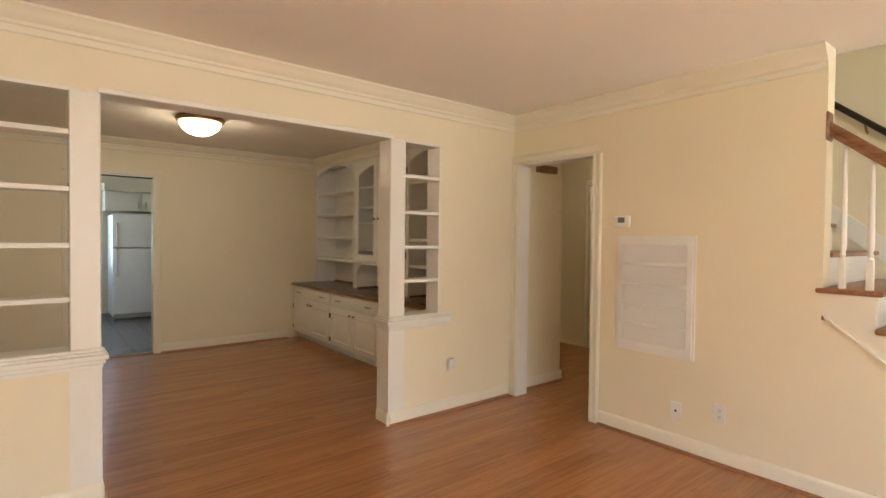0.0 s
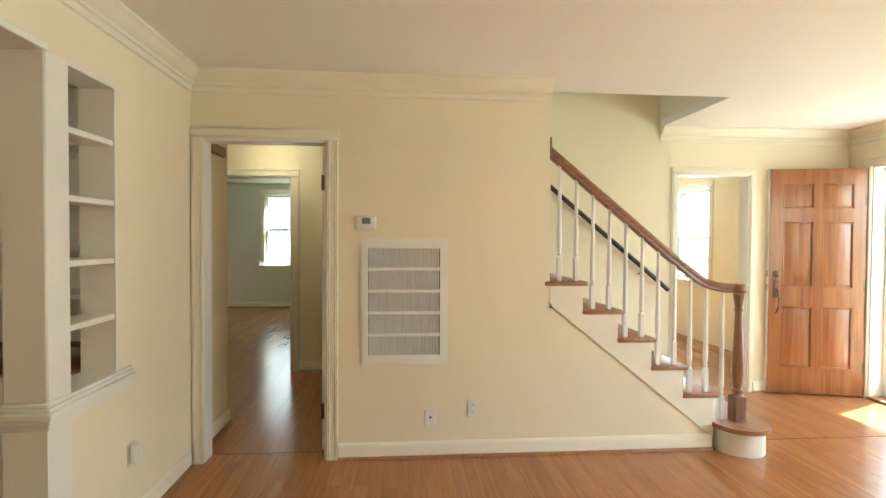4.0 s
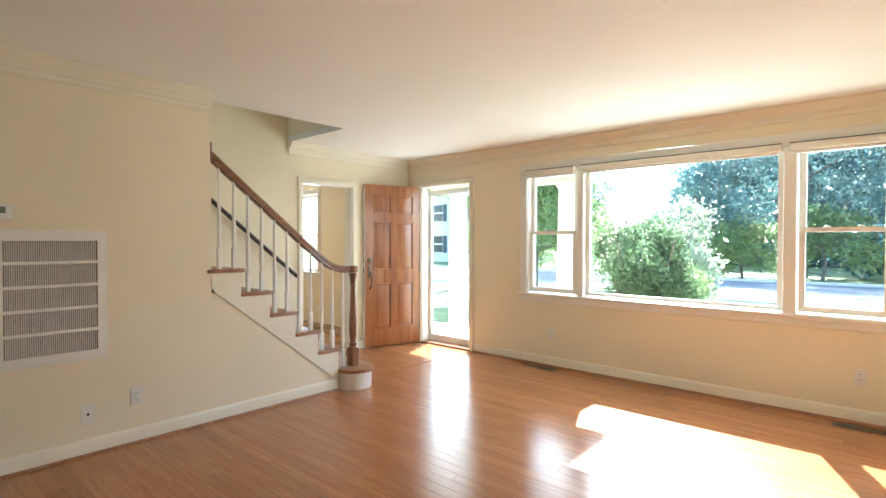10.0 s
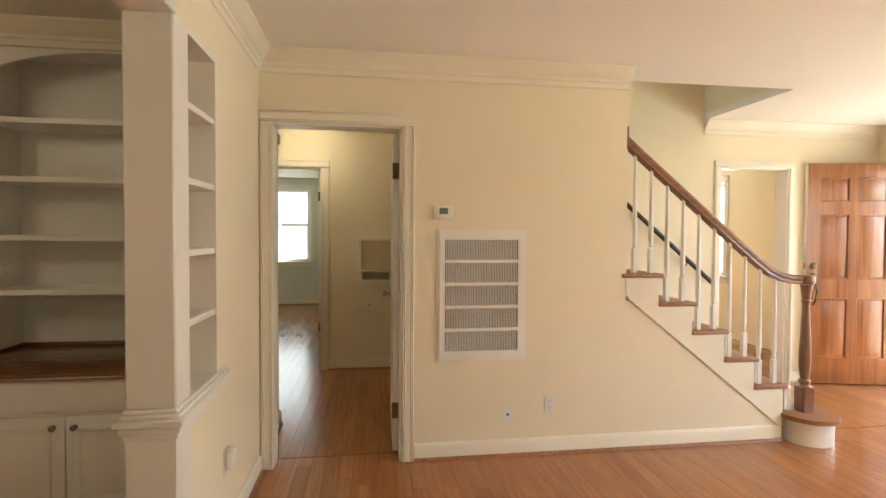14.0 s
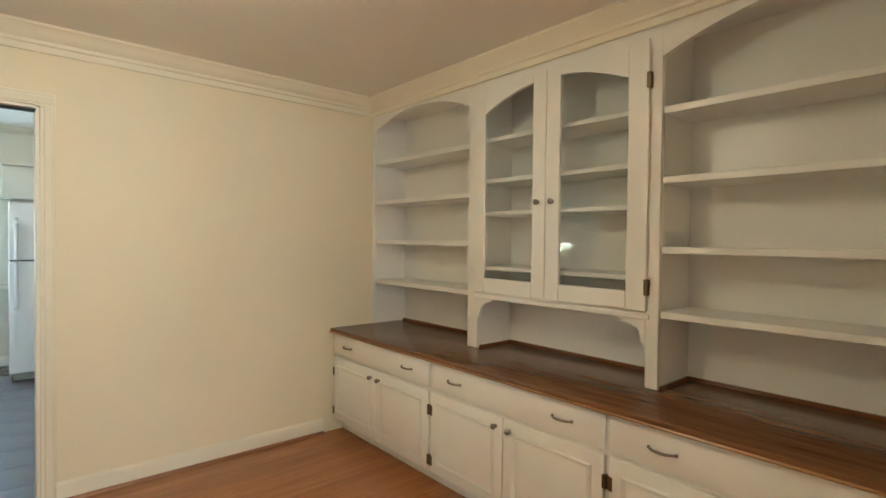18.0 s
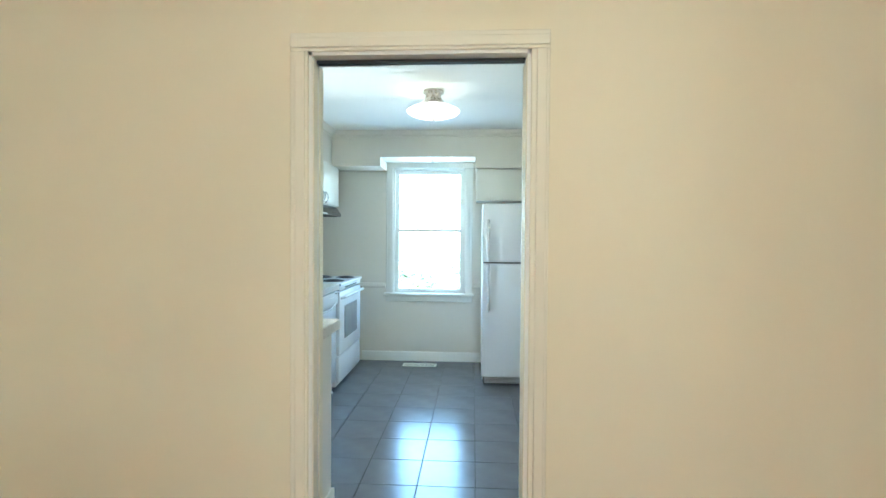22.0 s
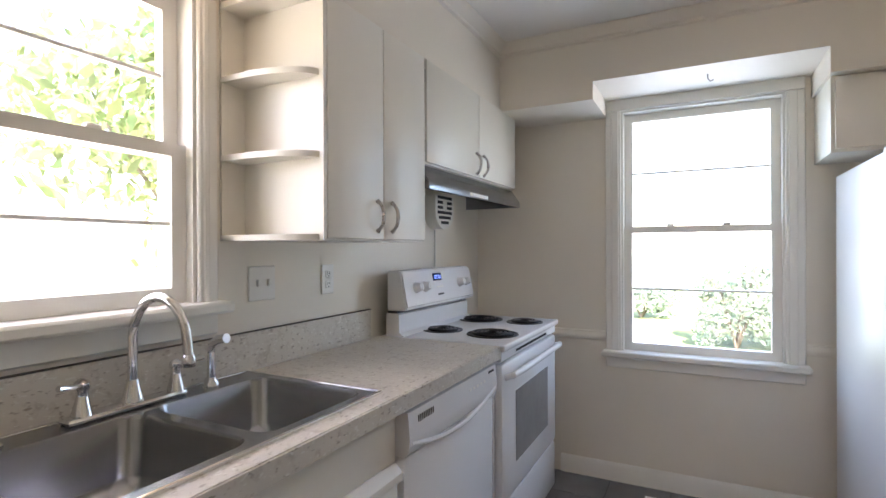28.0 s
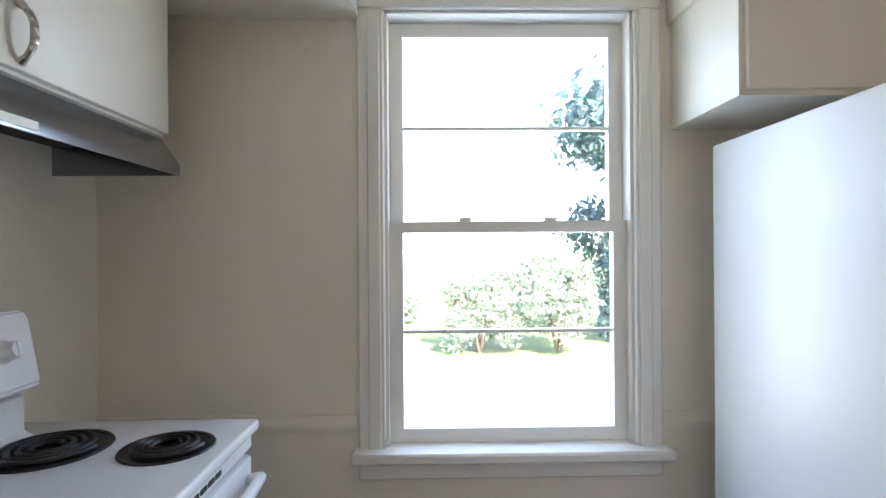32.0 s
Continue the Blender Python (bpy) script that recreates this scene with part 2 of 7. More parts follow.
BRONZE = mat("aged_hinge_bronze", (0.17, 0.12, 0.075), 0.4, 0.9, 0.1, 20, 0.05, 90)
ENAMEL = mat("white_enamel", (0.82, 0.82, 0.82), 0.22, 0, 0.015, 2, 0.015, 120)
FRIDGEWHITE = mat("textured_fridge_white", (0.80, 0.80, 0.80), 0.34, 0, 0.015, 2, 0.10, 420)
PLASTIC = mat("white_plastic", (0.80, 0.78, 0.72), 0.4, 0, 0.015, 5, 0, 60)
BLACK = mat("black_iron_coil", (0.018, 0.018, 0.02), 0.45, 0.2, 0.2, 20, 0.1, 90)
DARK = mat("dark_gap", (0.03, 0.028, 0.025), 0.7, 0, 0.1, 10, 0, 60)
OVENGLASS = mat("oven_window_glass", (0.22, 0.22, 0.22), 0.12, 0, 0.1, 10, 0, 60)
GRILLE = mat("grille_paint", (0.84, 0.82, 0.76), 0.5, 0, 0.03, 6, 0.02, 90)
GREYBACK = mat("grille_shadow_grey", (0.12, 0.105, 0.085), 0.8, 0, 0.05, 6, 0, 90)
TILE = mat("grey_floor_tile", (0.155, 0.155, 0.165), 0.20, 0, 0.12, 5, 0.05, 40, spec=0.6)
GROUT = mat("dark_grout", (0.06, 0.06, 0.062), 0.8, 0, 0.1, 20, 0.1, 120)
LAM = laminate("speckled_laminate")
PANE = glass("window_glass")
CABGLASS = glass("cabinet_glass", (0.98, 0.99, 0.985))
SHADE = mat("roller_shade_fabric", (0.86, 0.83, 0.74), 0.7, 0, 0.04, 8, 0.1, 200)
BRASS = mat("aged_brass", (0.36, 0.24, 0.11), 0.35, 0.95, 0.08, 12, 0.02, 90)
BLUEGLOW = glow("clock_digits", (0.06, 0.2, 1.0), 0.25)
LAMPGLOW = glow("lit_lamp_glass", (1.0, 0.82, 0.56), 1.3)
SINKGLOW = glow("dim_lit_globe", (1.0, 0.82, 0.56), 0.3)
KLAMPGLOW = glow("lit_kitchen_shade", (1.0, 0.88, 0.70), 0.15)


# ---- building helpers ----
def box(bm, a, b, bevel=0.0, seg=1):
    lo = [min(p, q) for p, q in zip(a, b)]
    hi = [max(p, q) for p, q in zip(a, b)]
    m = Matrix.LocRotScale([(p + q) / 2 for p, q in zip(lo, hi)], None, [q - p for p, q in zip(lo, hi)])
    made = bmesh.ops.create_cube(bm, size=1, matrix=m)["verts"]
    if bevel:
        edges = {e for v in made for e in v.link_edges}
        bmesh.ops.bevel(bm, geom=list(edges), offset=bevel, segments=seg, profile=0.5, affect="EDGES", clamp_overlap=True)
    return bm


def prism(bm, poly, axis, a, b):
    """A polygon in the two axes other than axis, drawn from a to b along axis."""
    i = "xyz".index(axis)
    j, k = [q for q in range(3) if q != i]
    ends = []
    for v in (a, b):
        ring = []
        for p, q in poly:
            c = [0, 0, 0]
            c[i], c[j], c[k] = v, p, q
            ring.append(bm.verts.new(c))
        ends.append(ring)
    n = len(poly)
    bm.faces.new(ends[0]), bm.faces.new(ends[1][::-1])
    for s in range(n):
        bm.faces.new((ends[0][s], ends[1][s], ends[1][(s + 1) % n], ends[0][(s + 1) % n]))
    bmesh.ops.recalc_face_normals(bm, faces=bm.faces[:])
    return bm


def lathe(bm, profile, centre=(0, 0, 0), seg=20, axis="z", arc=360.0):
    """A profile of (radius, height) turned round axis."""
    rings = []
    full = arc >= 359.9
    steps = seg if full else seg + 1
    for r, h in profile:
        ring = []
        for s in range(steps):
            a = radians(arc) * s / seg
            u, v = r * math.cos(a), r * math.sin(a)
            p = {"z": (u, v, h), "x": (h, u, v), "y": (u, h, v)}[axis]
            ring.append(bm.verts.new([c + d for c, d in zip(centre, p)]))
        rings.append(ring)
    for lo, hi in zip(rings, rings[1:]):
        for s in range(seg):
            t = (s + 1) % steps
            bm.faces.new((lo[s], lo[t], hi[t], hi[s]))
    if full:
        for ring, r in ((rings[0], profile[0][0]), (rings[-1], profile[-1][0])):
            if r > 1e-4:
                bm.faces.new(ring)
    bmesh.ops.remove_doubles(bm, verts=bm.verts[:], dist=1e-5)
    bmesh.ops.recalc_face_normals(bm, faces=bm.faces[:])
    return bm


def tube(bm, pts, r, seg=10, caps=True):
    pts = [Vector(p) for p in pts]
    rings = []
    up = Vector((0.13, 0.21, 0.97)).normalized()
    for i, p in enumerate(pts):
        d = (pts[min(i + 1, len(pts) - 1)] - pts[max(i - 1, 0)]).normalized()
        s = d.cross(up)
        if s.length < 0.05:
            s = d.cross(Vector((1, 0.1, 0)))
        s.normalize()
        u = s.cross(d)
        rad = r[i] if isinstance(r, (list, tuple)) else r
        rings.append([bm.verts.new(p + rad * (math.cos(2 * math.pi * q / seg) * s + math.sin(2 * math.pi * q / seg) * u)) for q in range(seg)])
    for lo, hi in zip(rings, rings[1:]):
        for q in range(seg):
            bm.faces.new((lo[q], lo[(q + 1) % seg], hi[(q + 1) % seg], hi[q]))
    if caps:
        bm.faces.new(rings[0][::-1]), bm.faces.new(rings[-1])
    bmesh.ops.recalc_face_normals(bm, faces=bm.faces[:])
    return bm


def smooth(ob, angle=40):
    me = ob.data
    for p in me.polygons:
        p.use_smooth = True
    cos = math.cos(radians(angle))
    bm = bmesh.new()
    bm.from_mesh(me)
    for e in bm.edges:
        if len(e.link_faces) != 2 or e.link_faces[0].normal.dot(e.link_faces[1].normal) < cos:
            e.smooth = False
    bm.to_mesh(me)
    bm.free()
    return ob


def mesh_object(name, bm, material, soft=True):
    me = bpy.data.meshes.new(name)
    bm.to_mesh(me)
    bm.free()
    me.materials.append(material)
    ob = new(name, me)
    return smooth(ob) if soft else ob


BASE = {}


def thing(name, loc, label, category, group="", kind=""):
    ob = new(name)
    ob.empty_display_size = 0.05
    ob.location = loc
    BASE[ob.name] = Vector(loc)
    return tagged(ob, label, category, group, kind)


def part(name, bm, material, parent, label="", soft=True):
    """Links bm, in the world's metres, as one mesh under a thing or under a part."""
    ob = mesh_object(name, bm, material, soft)
    ob.parent = parent
    if parent.name in BASE:
        ob.matrix_parent_inverse = Matrix.Translation(-BASE[parent.name])
    return tagged(ob, label)


def bpart(name, a, b, material, parent, bevel=0.0, label="", seg=1):
    return part(name, box(bmesh.new(), a, b, bevel, seg), material, parent, label)


def solo(name, bm, material, label, category, group="", kind=""):
    return tagged(mesh_object(name, bm, material), label, category, group, kind)


def cells(bm, axis, t0, t1, u0, u1, z0, z1, holes):
    """A slab of wall in the plane axis = t0..t1 with rectangular holes (u0, u1, z0, z1) through it."""
    us = sorted({u0, u1, *[c for h in holes for c in h[:2]]})
    zs = sorted({z0, z1, *[c for h in holes for c in h[2:]]})
    us, zs = [u for u in us if u0 <= u <= u1], [z for z in zs if z0 <= z <= z1]
    for ua, ub in zip(us, us[1:]):
        run = None
        for za, zb in list(zip(zs, zs[1:])) + [(None, None)]:
            solid = za is not None and not any(h[0] < (ua + ub) / 2 < h[1] and h[2] < (za + zb) / 2 < h[3] for h in holes)
            if solid:
                run = (run[0], zb) if run else (za, zb)
            elif run:
                if axis == "x":
                    box(bm, (t0, ua, run[0]), (t1, ub, run[1]))
                else:
                    box(bm, (ua, t0, run[0]), (ub, t1, run[1]))
                run = None
    bmesh.ops.remove_doubles(bm, verts=bm.verts[:], dist=1e-5)
    inner = [f for f in bm.faces if len({v for v in f.verts}) == 4 and any(set(g.verts) == set(f.verts) and g is not f for e in f.edges for g in e.link_faces)]
    bmesh.ops.delete(bm, geom=list(set(inner)), context="FACES_ONLY")
    return bm


def wall(name, axis, t0, t1, u0, u1, z0, z1, holes, material, label):
    return solo(name, cells(bmesh.new(), axis, t0, t1, u0, u1, z0, z1, holes), material, label, "wall", "", "structure")


# ---- plan ----
ZC, ZK = 2.44, 2.48            # ceilings: living side, kitchen
XW, XG, XF = -0.60, 3.75, 4.95  # west wall, wall with the grille, entry wall
YS, YA, YD, YK = -3.09, 2.40, 5.944, 9.78  # front wall, arch wall, dining back wall, kitchen back wall
XB = 3.84                      # wall behind the sideboard
XK = -0.45                     # west wall of the kitchen
XKE = 2.57                     # east wall of the kitchen

# walls
FD = (3.88, 4.70, -0.01, 2.085)     # front door
FW = (-0.03, 3.05, 0.78, 2.12)     # front window
wall("wall_south", "y", YS - 0.16, YS, XW - 0.15, XF + 0.12, -0.1, 3.0, [FD, FW], CREAM, "cream painted front wall with window and door openings")
KS = (6.885, 7.68, 1.20, 2.11)      # sink window
wall("wall_west", "x", XW - 0.15, XW, YS, YD, -0.1, 3.0, [], CREAM, "plain cream painted side wall")
wall("wall_kitchen_west", "x", XK - 0.15, XK, YD + 0.06, YK + 0.16, -0.1, 3.0, [KS], KCREAM, "pale painted kitchen wall behind the sink")
KW = (0.455, 1.25, 0.76, 2.15)      # kitchen window
wall("wall_kitchen_north", "y", YK, YK + 0.16, XW, XKE + 2.2, -0.1, 3.0, [KW, (3.08, 3.86, 1.17, 2.2)], KCREAM, "pale painted kitchen wall with a sash window")
KD = (0.746, 1.537, -0.01, 2.045)   # doorway dining to kitchen
wall("wall_dining_north", "y", YD, YD + 0.06, XW, XB + 0.12, -0.1, 3.0, [KD], CREAM, "cream painted dining room wall with a doorway")
wall("wall_kitchen_south", "y", YD + 0.06, YD + 0.12, XW, XKE, -0.1, 3.0, [KD], KCREAM, "pale painted kitchen wall with a doorway")
KE = (8.02, 8.77, -0.01, 2.04)     # opening to the laundry porch
wall("wall_kitchen_east", "x", XKE, XKE + 0.12, YD + 0.06, YK, -0.1, 3.0, [KE], KCREAM, "pale painted kitchen side wall with a doorway")
wall("wall_porch_south", "y", YD + 0.06, YD + 0.12, XKE, XKE + 1.92, -0.1, 3.0, [], KCREAM, "plain pale wall of the laundry porch")
wall("wall_porch_east", "x", XKE + 1.8, XKE + 1.92, YD + 0.12, YK, -0.1, 3.0, [], KCREAM, "plain pale wall of the laundry porch")
wall("wall_dining_east", "x", XB, XB + 0.10, YA + 0.12, YD, -0.1, 3.0, [], CREAM, "cream wall behind the built-in sideboard")
HD = (1.575, 2.335, -0.01, 2.03)   # hall door
bm = bmesh.new()
cells(bm, "x", XG, XG + 0.12, 0.13, YA, -0.1, ZC + 0.5, [HD])
prism(bm, [(0.13, -0.1), (0.13, 0.965), (0.10, 0.965), (-1.0, 0.09), (-1.0, -0.1)], "x", XG, XG + 0.05)
solo("wall_east", bm, CREAM, "cream painted wall under and beside the staircase", "wall", "", "structure")
FO = (-2.105, -1.41, -0.01, 2.02)   # cased opening in the entry
wall("wall_entry", "x", XF, XF + 0.12, YS, 3.6, -0.1, 5.2, [FO, (1.45, 3.6, -0.1, ZC)], CREAM, "cream painted wall along the stairs and entry")
wall("wall_hall_north", "y", 2.42, 2.54, XG + 0.12, 4.46, -0.1, ZC, [], CREAM, "cream painted hall wall")
wall("wall_hall_corner", "x", 4.38, 4.46, 2.54, 4.4, -0.1, ZC, [], CREAM, "cream painted side of the hall")
wall("wall_hall_end", "y", 4.4, 4.5, 4.38, 6.07, -0.1, ZC, [], CREAM, "cream painted hall end wall")
BD = (2.26, 3.11, -0.01, 2.05)     # bedroom door
NI = (1.56, 1.86, 1.02, 1.32)      # telephone niche
NI2 = (1.57, 1.85, 0.92, 1.00)
wall("wall_hall_east", "x", 5.95, 6.07, 1.45, 4.4, -0.1, ZC, [BD, NI, NI2], CREAM, "cream painted hall wall with a telephone niche")
wall("wall_hall_south", "y", 1.35, 1.45, XG + 0.12, 6.07, -0.1, ZC, [], CREAM, "cream painted hall wall beside the stairs")
BW = (2.96, 3.86, 0.85, 2.28)
wall("wall_bedroom_east", "x", 11.0, 11.14, 0.6, 6.0, -0.1, 2.8, [BW], BEDPAINT, "pale bedroom wall with a sash window")
wall("wall_bedroom_north", "y", 6.0, 6.1, 6.07, 11.14, -0.1, 2.8, [], BEDPAINT, "plain bedroom wall")
wall("wall_bedroom_south", "y", 0.5, 0.6, 6.07, 11.14, -0.1, 2.8, [], BEDPAINT, "plain bedroom wall")
wall("wall_bedroom_west", "x", 6.07, 6.12, 0.6, 6.0, -0.1, 2.8, [BD, (1.4, 1.95, 0.9, 1.4)], BEDPAINT, "bedroom wall beside the door")
SW = (7.11, 7.95, 0.84, 2.14)
wall("wall_study_south", "y", YS - 0.16, YS, XF + 0.12, 8.2, -0.1, 2.6, [SW], CREAM, "cream painted study wall with a window")
wall("wall_study_north", "y", -0.2, -0.1, XF + 0.12, 8.2, -0.1, 2.6, [], CREAM, "plain cream study wall")
wall("wall_study_east", "x", 8.2, 8.3, YS - 0.16, -0.1, -0.1, 2.6, [], CREAM, "plain cream study wall")
wall("wall_stair_north", "y", 3.5, 3.6, XG + 0.12, XF, ZC, 5.2, [], CREAM, "plain wall at the head of the stairs")
wall("wall_stair_west", "x", XG + 0.16, XG + 0.21, -1.24, 3.5, ZC + 0.06, 5.2, [], CREAM, "upper wall of the stairwell")
wall("wall_stair_south", "y", -1.30, -1.24, XG + 0.16, XF, ZC + 0.06, 5.2, [], CREAM, "upper wall over the entry")
# arch wall with its two half walls
AT = YA + 0.15
bm = bmesh.new()
cells(bm, "y", YA, AT, XW, XG, -0.1, 3.0, [(0.71, 2.46, -0.1, 2.10), (2.59, 2.92, 0.79, 2.10), (-0.45, 0.585, 0.79, 2.10)])
solo("wall_arch", bm, CREAM, "cream wall with a wide opening and open shelf ends", "wall", "", "structure")

# ceilings
bm = box(bmesh.new(), (XW, YS, ZC), (XG + 0.21, AT, ZC + 0.06))
box(bm, (XG + 0.21, YS, ZC), (XF, -1.24, ZC + 0.06))
solo("ceiling_living", bm, CEIL, "off-white painted living room ceiling", "ceiling", "", "structure")
solo("ceiling_dining", box(bmesh.new(), (XW, AT, ZC), (XB, YD, ZC + 0.06)), CEIL, "off-white painted dining room ceiling", "ceiling", "", "structure")
solo("ceiling_kitchen", box(bmesh.new(), (XW, YD + 0.12, ZK), (XKE + 1.8, YK, ZK + 0.06)), CEIL, "off-white painted kitchen ceiling", "ceiling", "", "structure")
solo("ceiling_hall", box(bmesh.new(), (XG + 0.12, 1.45, ZC), (5.95, 4.4, ZC + 0.06)), CEIL, "off-white painted hall ceiling", "ceiling", "", "structure")
solo("ceiling_bedroom", box(bmesh.new(), (6.07, 0.6, 2.5), (11.0, 6.0, 2.56)), CEIL, "off-white painted bedroom ceiling", "ceiling", "", "structure")
solo("ceiling_study", box(bmesh.new(), (XF + 0.12, YS, ZC), (8.2, -0.2, ZC + 0.06)), CEIL, "off-white painted study ceiling", "ceiling", "", "structure")
solo("ceiling_stairwell", box(bmesh.new(), (XG + 0.2, -1.24, 5.1), (XF, 3.5, 5.16)), CEIL, "off-white painted stairwell ceiling", "ceiling", "", "structure")

# floors: a slab under all, boards and tiles are laid at the end of the file
floor = solo("floor", box(bmesh.new(), (XW, YS, -0.10), (XB, YD + 0.06, -0.012)), OAK, "red-brown oak strip floor of living and dining room", "floor", "", "structure")
floor_hall = solo("floor_hall", box(bmesh.new(), (XG + 0.13, 1.45, -0.10), (11.0, 6.0, -0.006)), OAK, "red-brown oak floor of hall and bedroom", "floor", "", "structure")
floor_entry = solo("floor_entry", box(bmesh.new(), (XB, YS, -0.10), (8.2, -0.2, -0.006)), OAK, "red-brown oak floor of entry and study", "floor", "", "structure")
floor_kitchen = solo("floor_kitchen", box(bmesh.new(), (XW, YD + 0.06, -0.10), (XKE + 1.8, YK, -0.008)), GROUT, "grey tiled kitchen floor with dark joints", "floor", "", "structure")


# ---- trim ----
CROWN = [(0, 0), (0.078, 0), (0.078, -0.012), (0.066, -0.020), (0.055, -0.042), (0.036, -0.060), (0.020, -0.072), (0.020, -0.088), (0.010, -0.094), (0.010, -0.125), (0, -0.130)]


def run_profile(name, profile, axis, face, sign, a, b, z, material, label, category="trim"):
    """A moulding along a wall face; profile is (out from the wall, height)."""
    pts = [(face + sign * o, z + h) for o, h in profile]
    return solo(name, prism(bmesh.new(), pts, axis, a, b), material, label, category, "", "structure")


for nm, ax, fc, sg, a, b, z in (
    ("crown_south", "x", YS, 1, XW, XF, ZC), ("crown_arch", "x", YA, -1, XW, XG, ZC), ("crown_east", "y", XG, -1, 0.13, YA, ZC),
    ("crown_west", "y", XW, 1, YS, YA, ZC), ("crown_entry", "y", XF, -1, YS, -1.24, ZC), ("crown_dining_north", "x", YD, -1, XW, 3.50, ZC),
    ("crown_dining_arch", "x", AT, 1, XW, 3.50, ZC), ("crown_sideboard", "y", 3.52, -1, AT, YD, ZC), ("crown_dining_west", "y", XW, 1, AT, YD, ZC),
):
    run_profile(nm, CROWN, ax, fc, sg, a, b, z, CROWNPAINT, "cream painted crown moulding")
BOARD = [(0, 0), (0.016, 0), (0.016, 0.085), (0.010, 0.098), (0.004, 0.104), (0, 0.104)]
SHOE = [(0, 0), (0.014, 0), (0.012, 0.010), (0.006, 0.016), (0, 0.018)]
for nm, ax, fc, sg, a, b, m in (
    ("south_a", "x", YS, 1, XW, 3.80, TRIM), ("south_b", "x", YS, 1, 4.79, XF, TRIM), ("arch_right", "x", YA, -1, 2.46, XG - 0.05, TRIM), ("arch_left", "x", YA, -1, XW, 0.71, TRIM),
    ("pillar_right", "y", 2.46, -1, YA, AT, TRIM), ("pillar_left", "y", 0.71, 1, YA, AT, TRIM), ("east", "y", XG, -1, -1.0, 1.495, TRIM),
    ("entry", "y", XF, -1, YS, -2.17, TRIM), ("entry_b", "y", XF, -1, -1.345, -1.05, TRIM), ("dining_right", "x", YD, -1, 1.602, 3.12, TRIM), ("dining_left", "x", YD, -1, XW, 0.681, TRIM), ("hall_north", "x", 2.42, -1, XG + 0.12, 4.475, TRIM),
    ("hall_corner", "y", 4.46, 1, 2.42, 4.4, TRIM), ("hall_east", "y", 5.95, -1, 1.45, 2.19, TRIM), ("hall_south", "x", 1.45, 1, XG + 0.12, 5.95, TRIM), ("bedroom", "y", 11.0, -1, 0.6, 6.0, TRIM), ("bedroom_north", "x", 6.0, -1, 6.12, 11.0, TRIM), ("west", "y", XW, 1, YS, YA, TRIM), ("dining_west", "y", XW, 1, AT, YD, TRIM),
    ("kitchen_north", "x", YK, -1, 0.10, XKE, TRIM), ("kitchen_east", "y", XKE, -1, 8.86, YK, TRIM), ("kitchen_east_b", "y", XKE, -1, YD + 0.12, 7.93, TRIM), ("porch", "x", YK, -1, XKE + 0.12, XKE + 1.8, TRIM),
):
    run_profile("baseboard_" + nm, BOARD, ax, fc, sg, a, b, 0, m if nm.startswith(("kitchen", "porch")) else CROWNPAINT, "painted wooden baseboard", "baseboard")
    if not nm.startswith(("kitchen", "porch")):
        run_profile("shoe_" + nm, SHOE, ax, fc + sg * 0.016, sg, a, b, 0, OAKTREAD, "oak shoe moulding at the floor", "trim")


def casing(name, axis, face, sign, u0, u1, z1, material=None, width=0.085, z0=0.0, bottom=False):
    """Door or window casing round an opening: two legs and a head, each with a stepped face."""
    material = material or (TRIM if "laundry" in name else CROWNPAINT)
    ob = thing(name, (face, (u0 + u1) / 2, z0) if axis == "x" else ((u0 + u1) / 2, face, z0), "cream painted wooden casing round the opening", "casing", "", "structure")

    def bar(nm, ua, ub, za, zb, along):
        bm = bmesh.new()
        for inset, out in ((0.0, 0.014), (0.018, 0.020)):
            p = [ua, ub, za, zb]
            if along == "z":
                p[0], p[1] = ua + inset, ub - inset * 0.6
            else:
                p[2], p[3] = za + inset * 0.6, zb - inset
            a = (face, p[0], p[2]) if axis == "x" else (p[0], face, p[2])
            b = (face + sign * out, p[1], p[3]) if axis == "x" else (p[1], face + sign * out, p[3])
            box(bm, a, b, 0.003)
        if width > 0.07:
            for f in (0.10, 0.24, 0.74, 0.88):
                if along == "z":
                    c, d, e, g1 = ua + (ub - ua) * f - 0.0035, ua + (ub - ua) * f + 0.0035, za, zb
                else:
                    c, d, e, g1 = ua, ub, za + (zb - za) * f - 0.0035, za + (zb - za) * f + 0.0035
                box(bm, (face, c, e) if axis == "x" else (c, face, e), (face + sign * 0.0245, d, g1) if axis == "x" else (d, face + sign * 0.0245, g1), 0.002)
        part(nm, bm, material, ob)

    bar("leg", u0 - width, u0, z0, z1, "z")
    bar("leg", u1, u1 + width, z0, z1, "z")
    bar("head", u0 - width, u1 + width, z1, z1 + width, "u")
    return ob


def jamb(name, axis, t0, t1, u0, u1, z1, material=None, z0=0.0):
    material = material or TRIM
    bm = bmesh.new()
    for ua, ub, za, zb in ((u0 - 0.004, u0 + 0.012, z0, z1), (u1 - 0.012, u1 + 0.004, z0, z1), (u0 - 0.004, u1 + 0.004, z1 - 0.012, z1 + 0.004)):
        if axis == "x":
            box(bm, (t0 - 0.003, ua, za), (t1 + 0.003, ub, zb))
        else:
            box(bm, (ua, t0 - 0.003, za), (ub, t1 + 0.003, zb))
    return solo(name, bm, material, "white painted door jamb lining", "jamb", "", "structure")


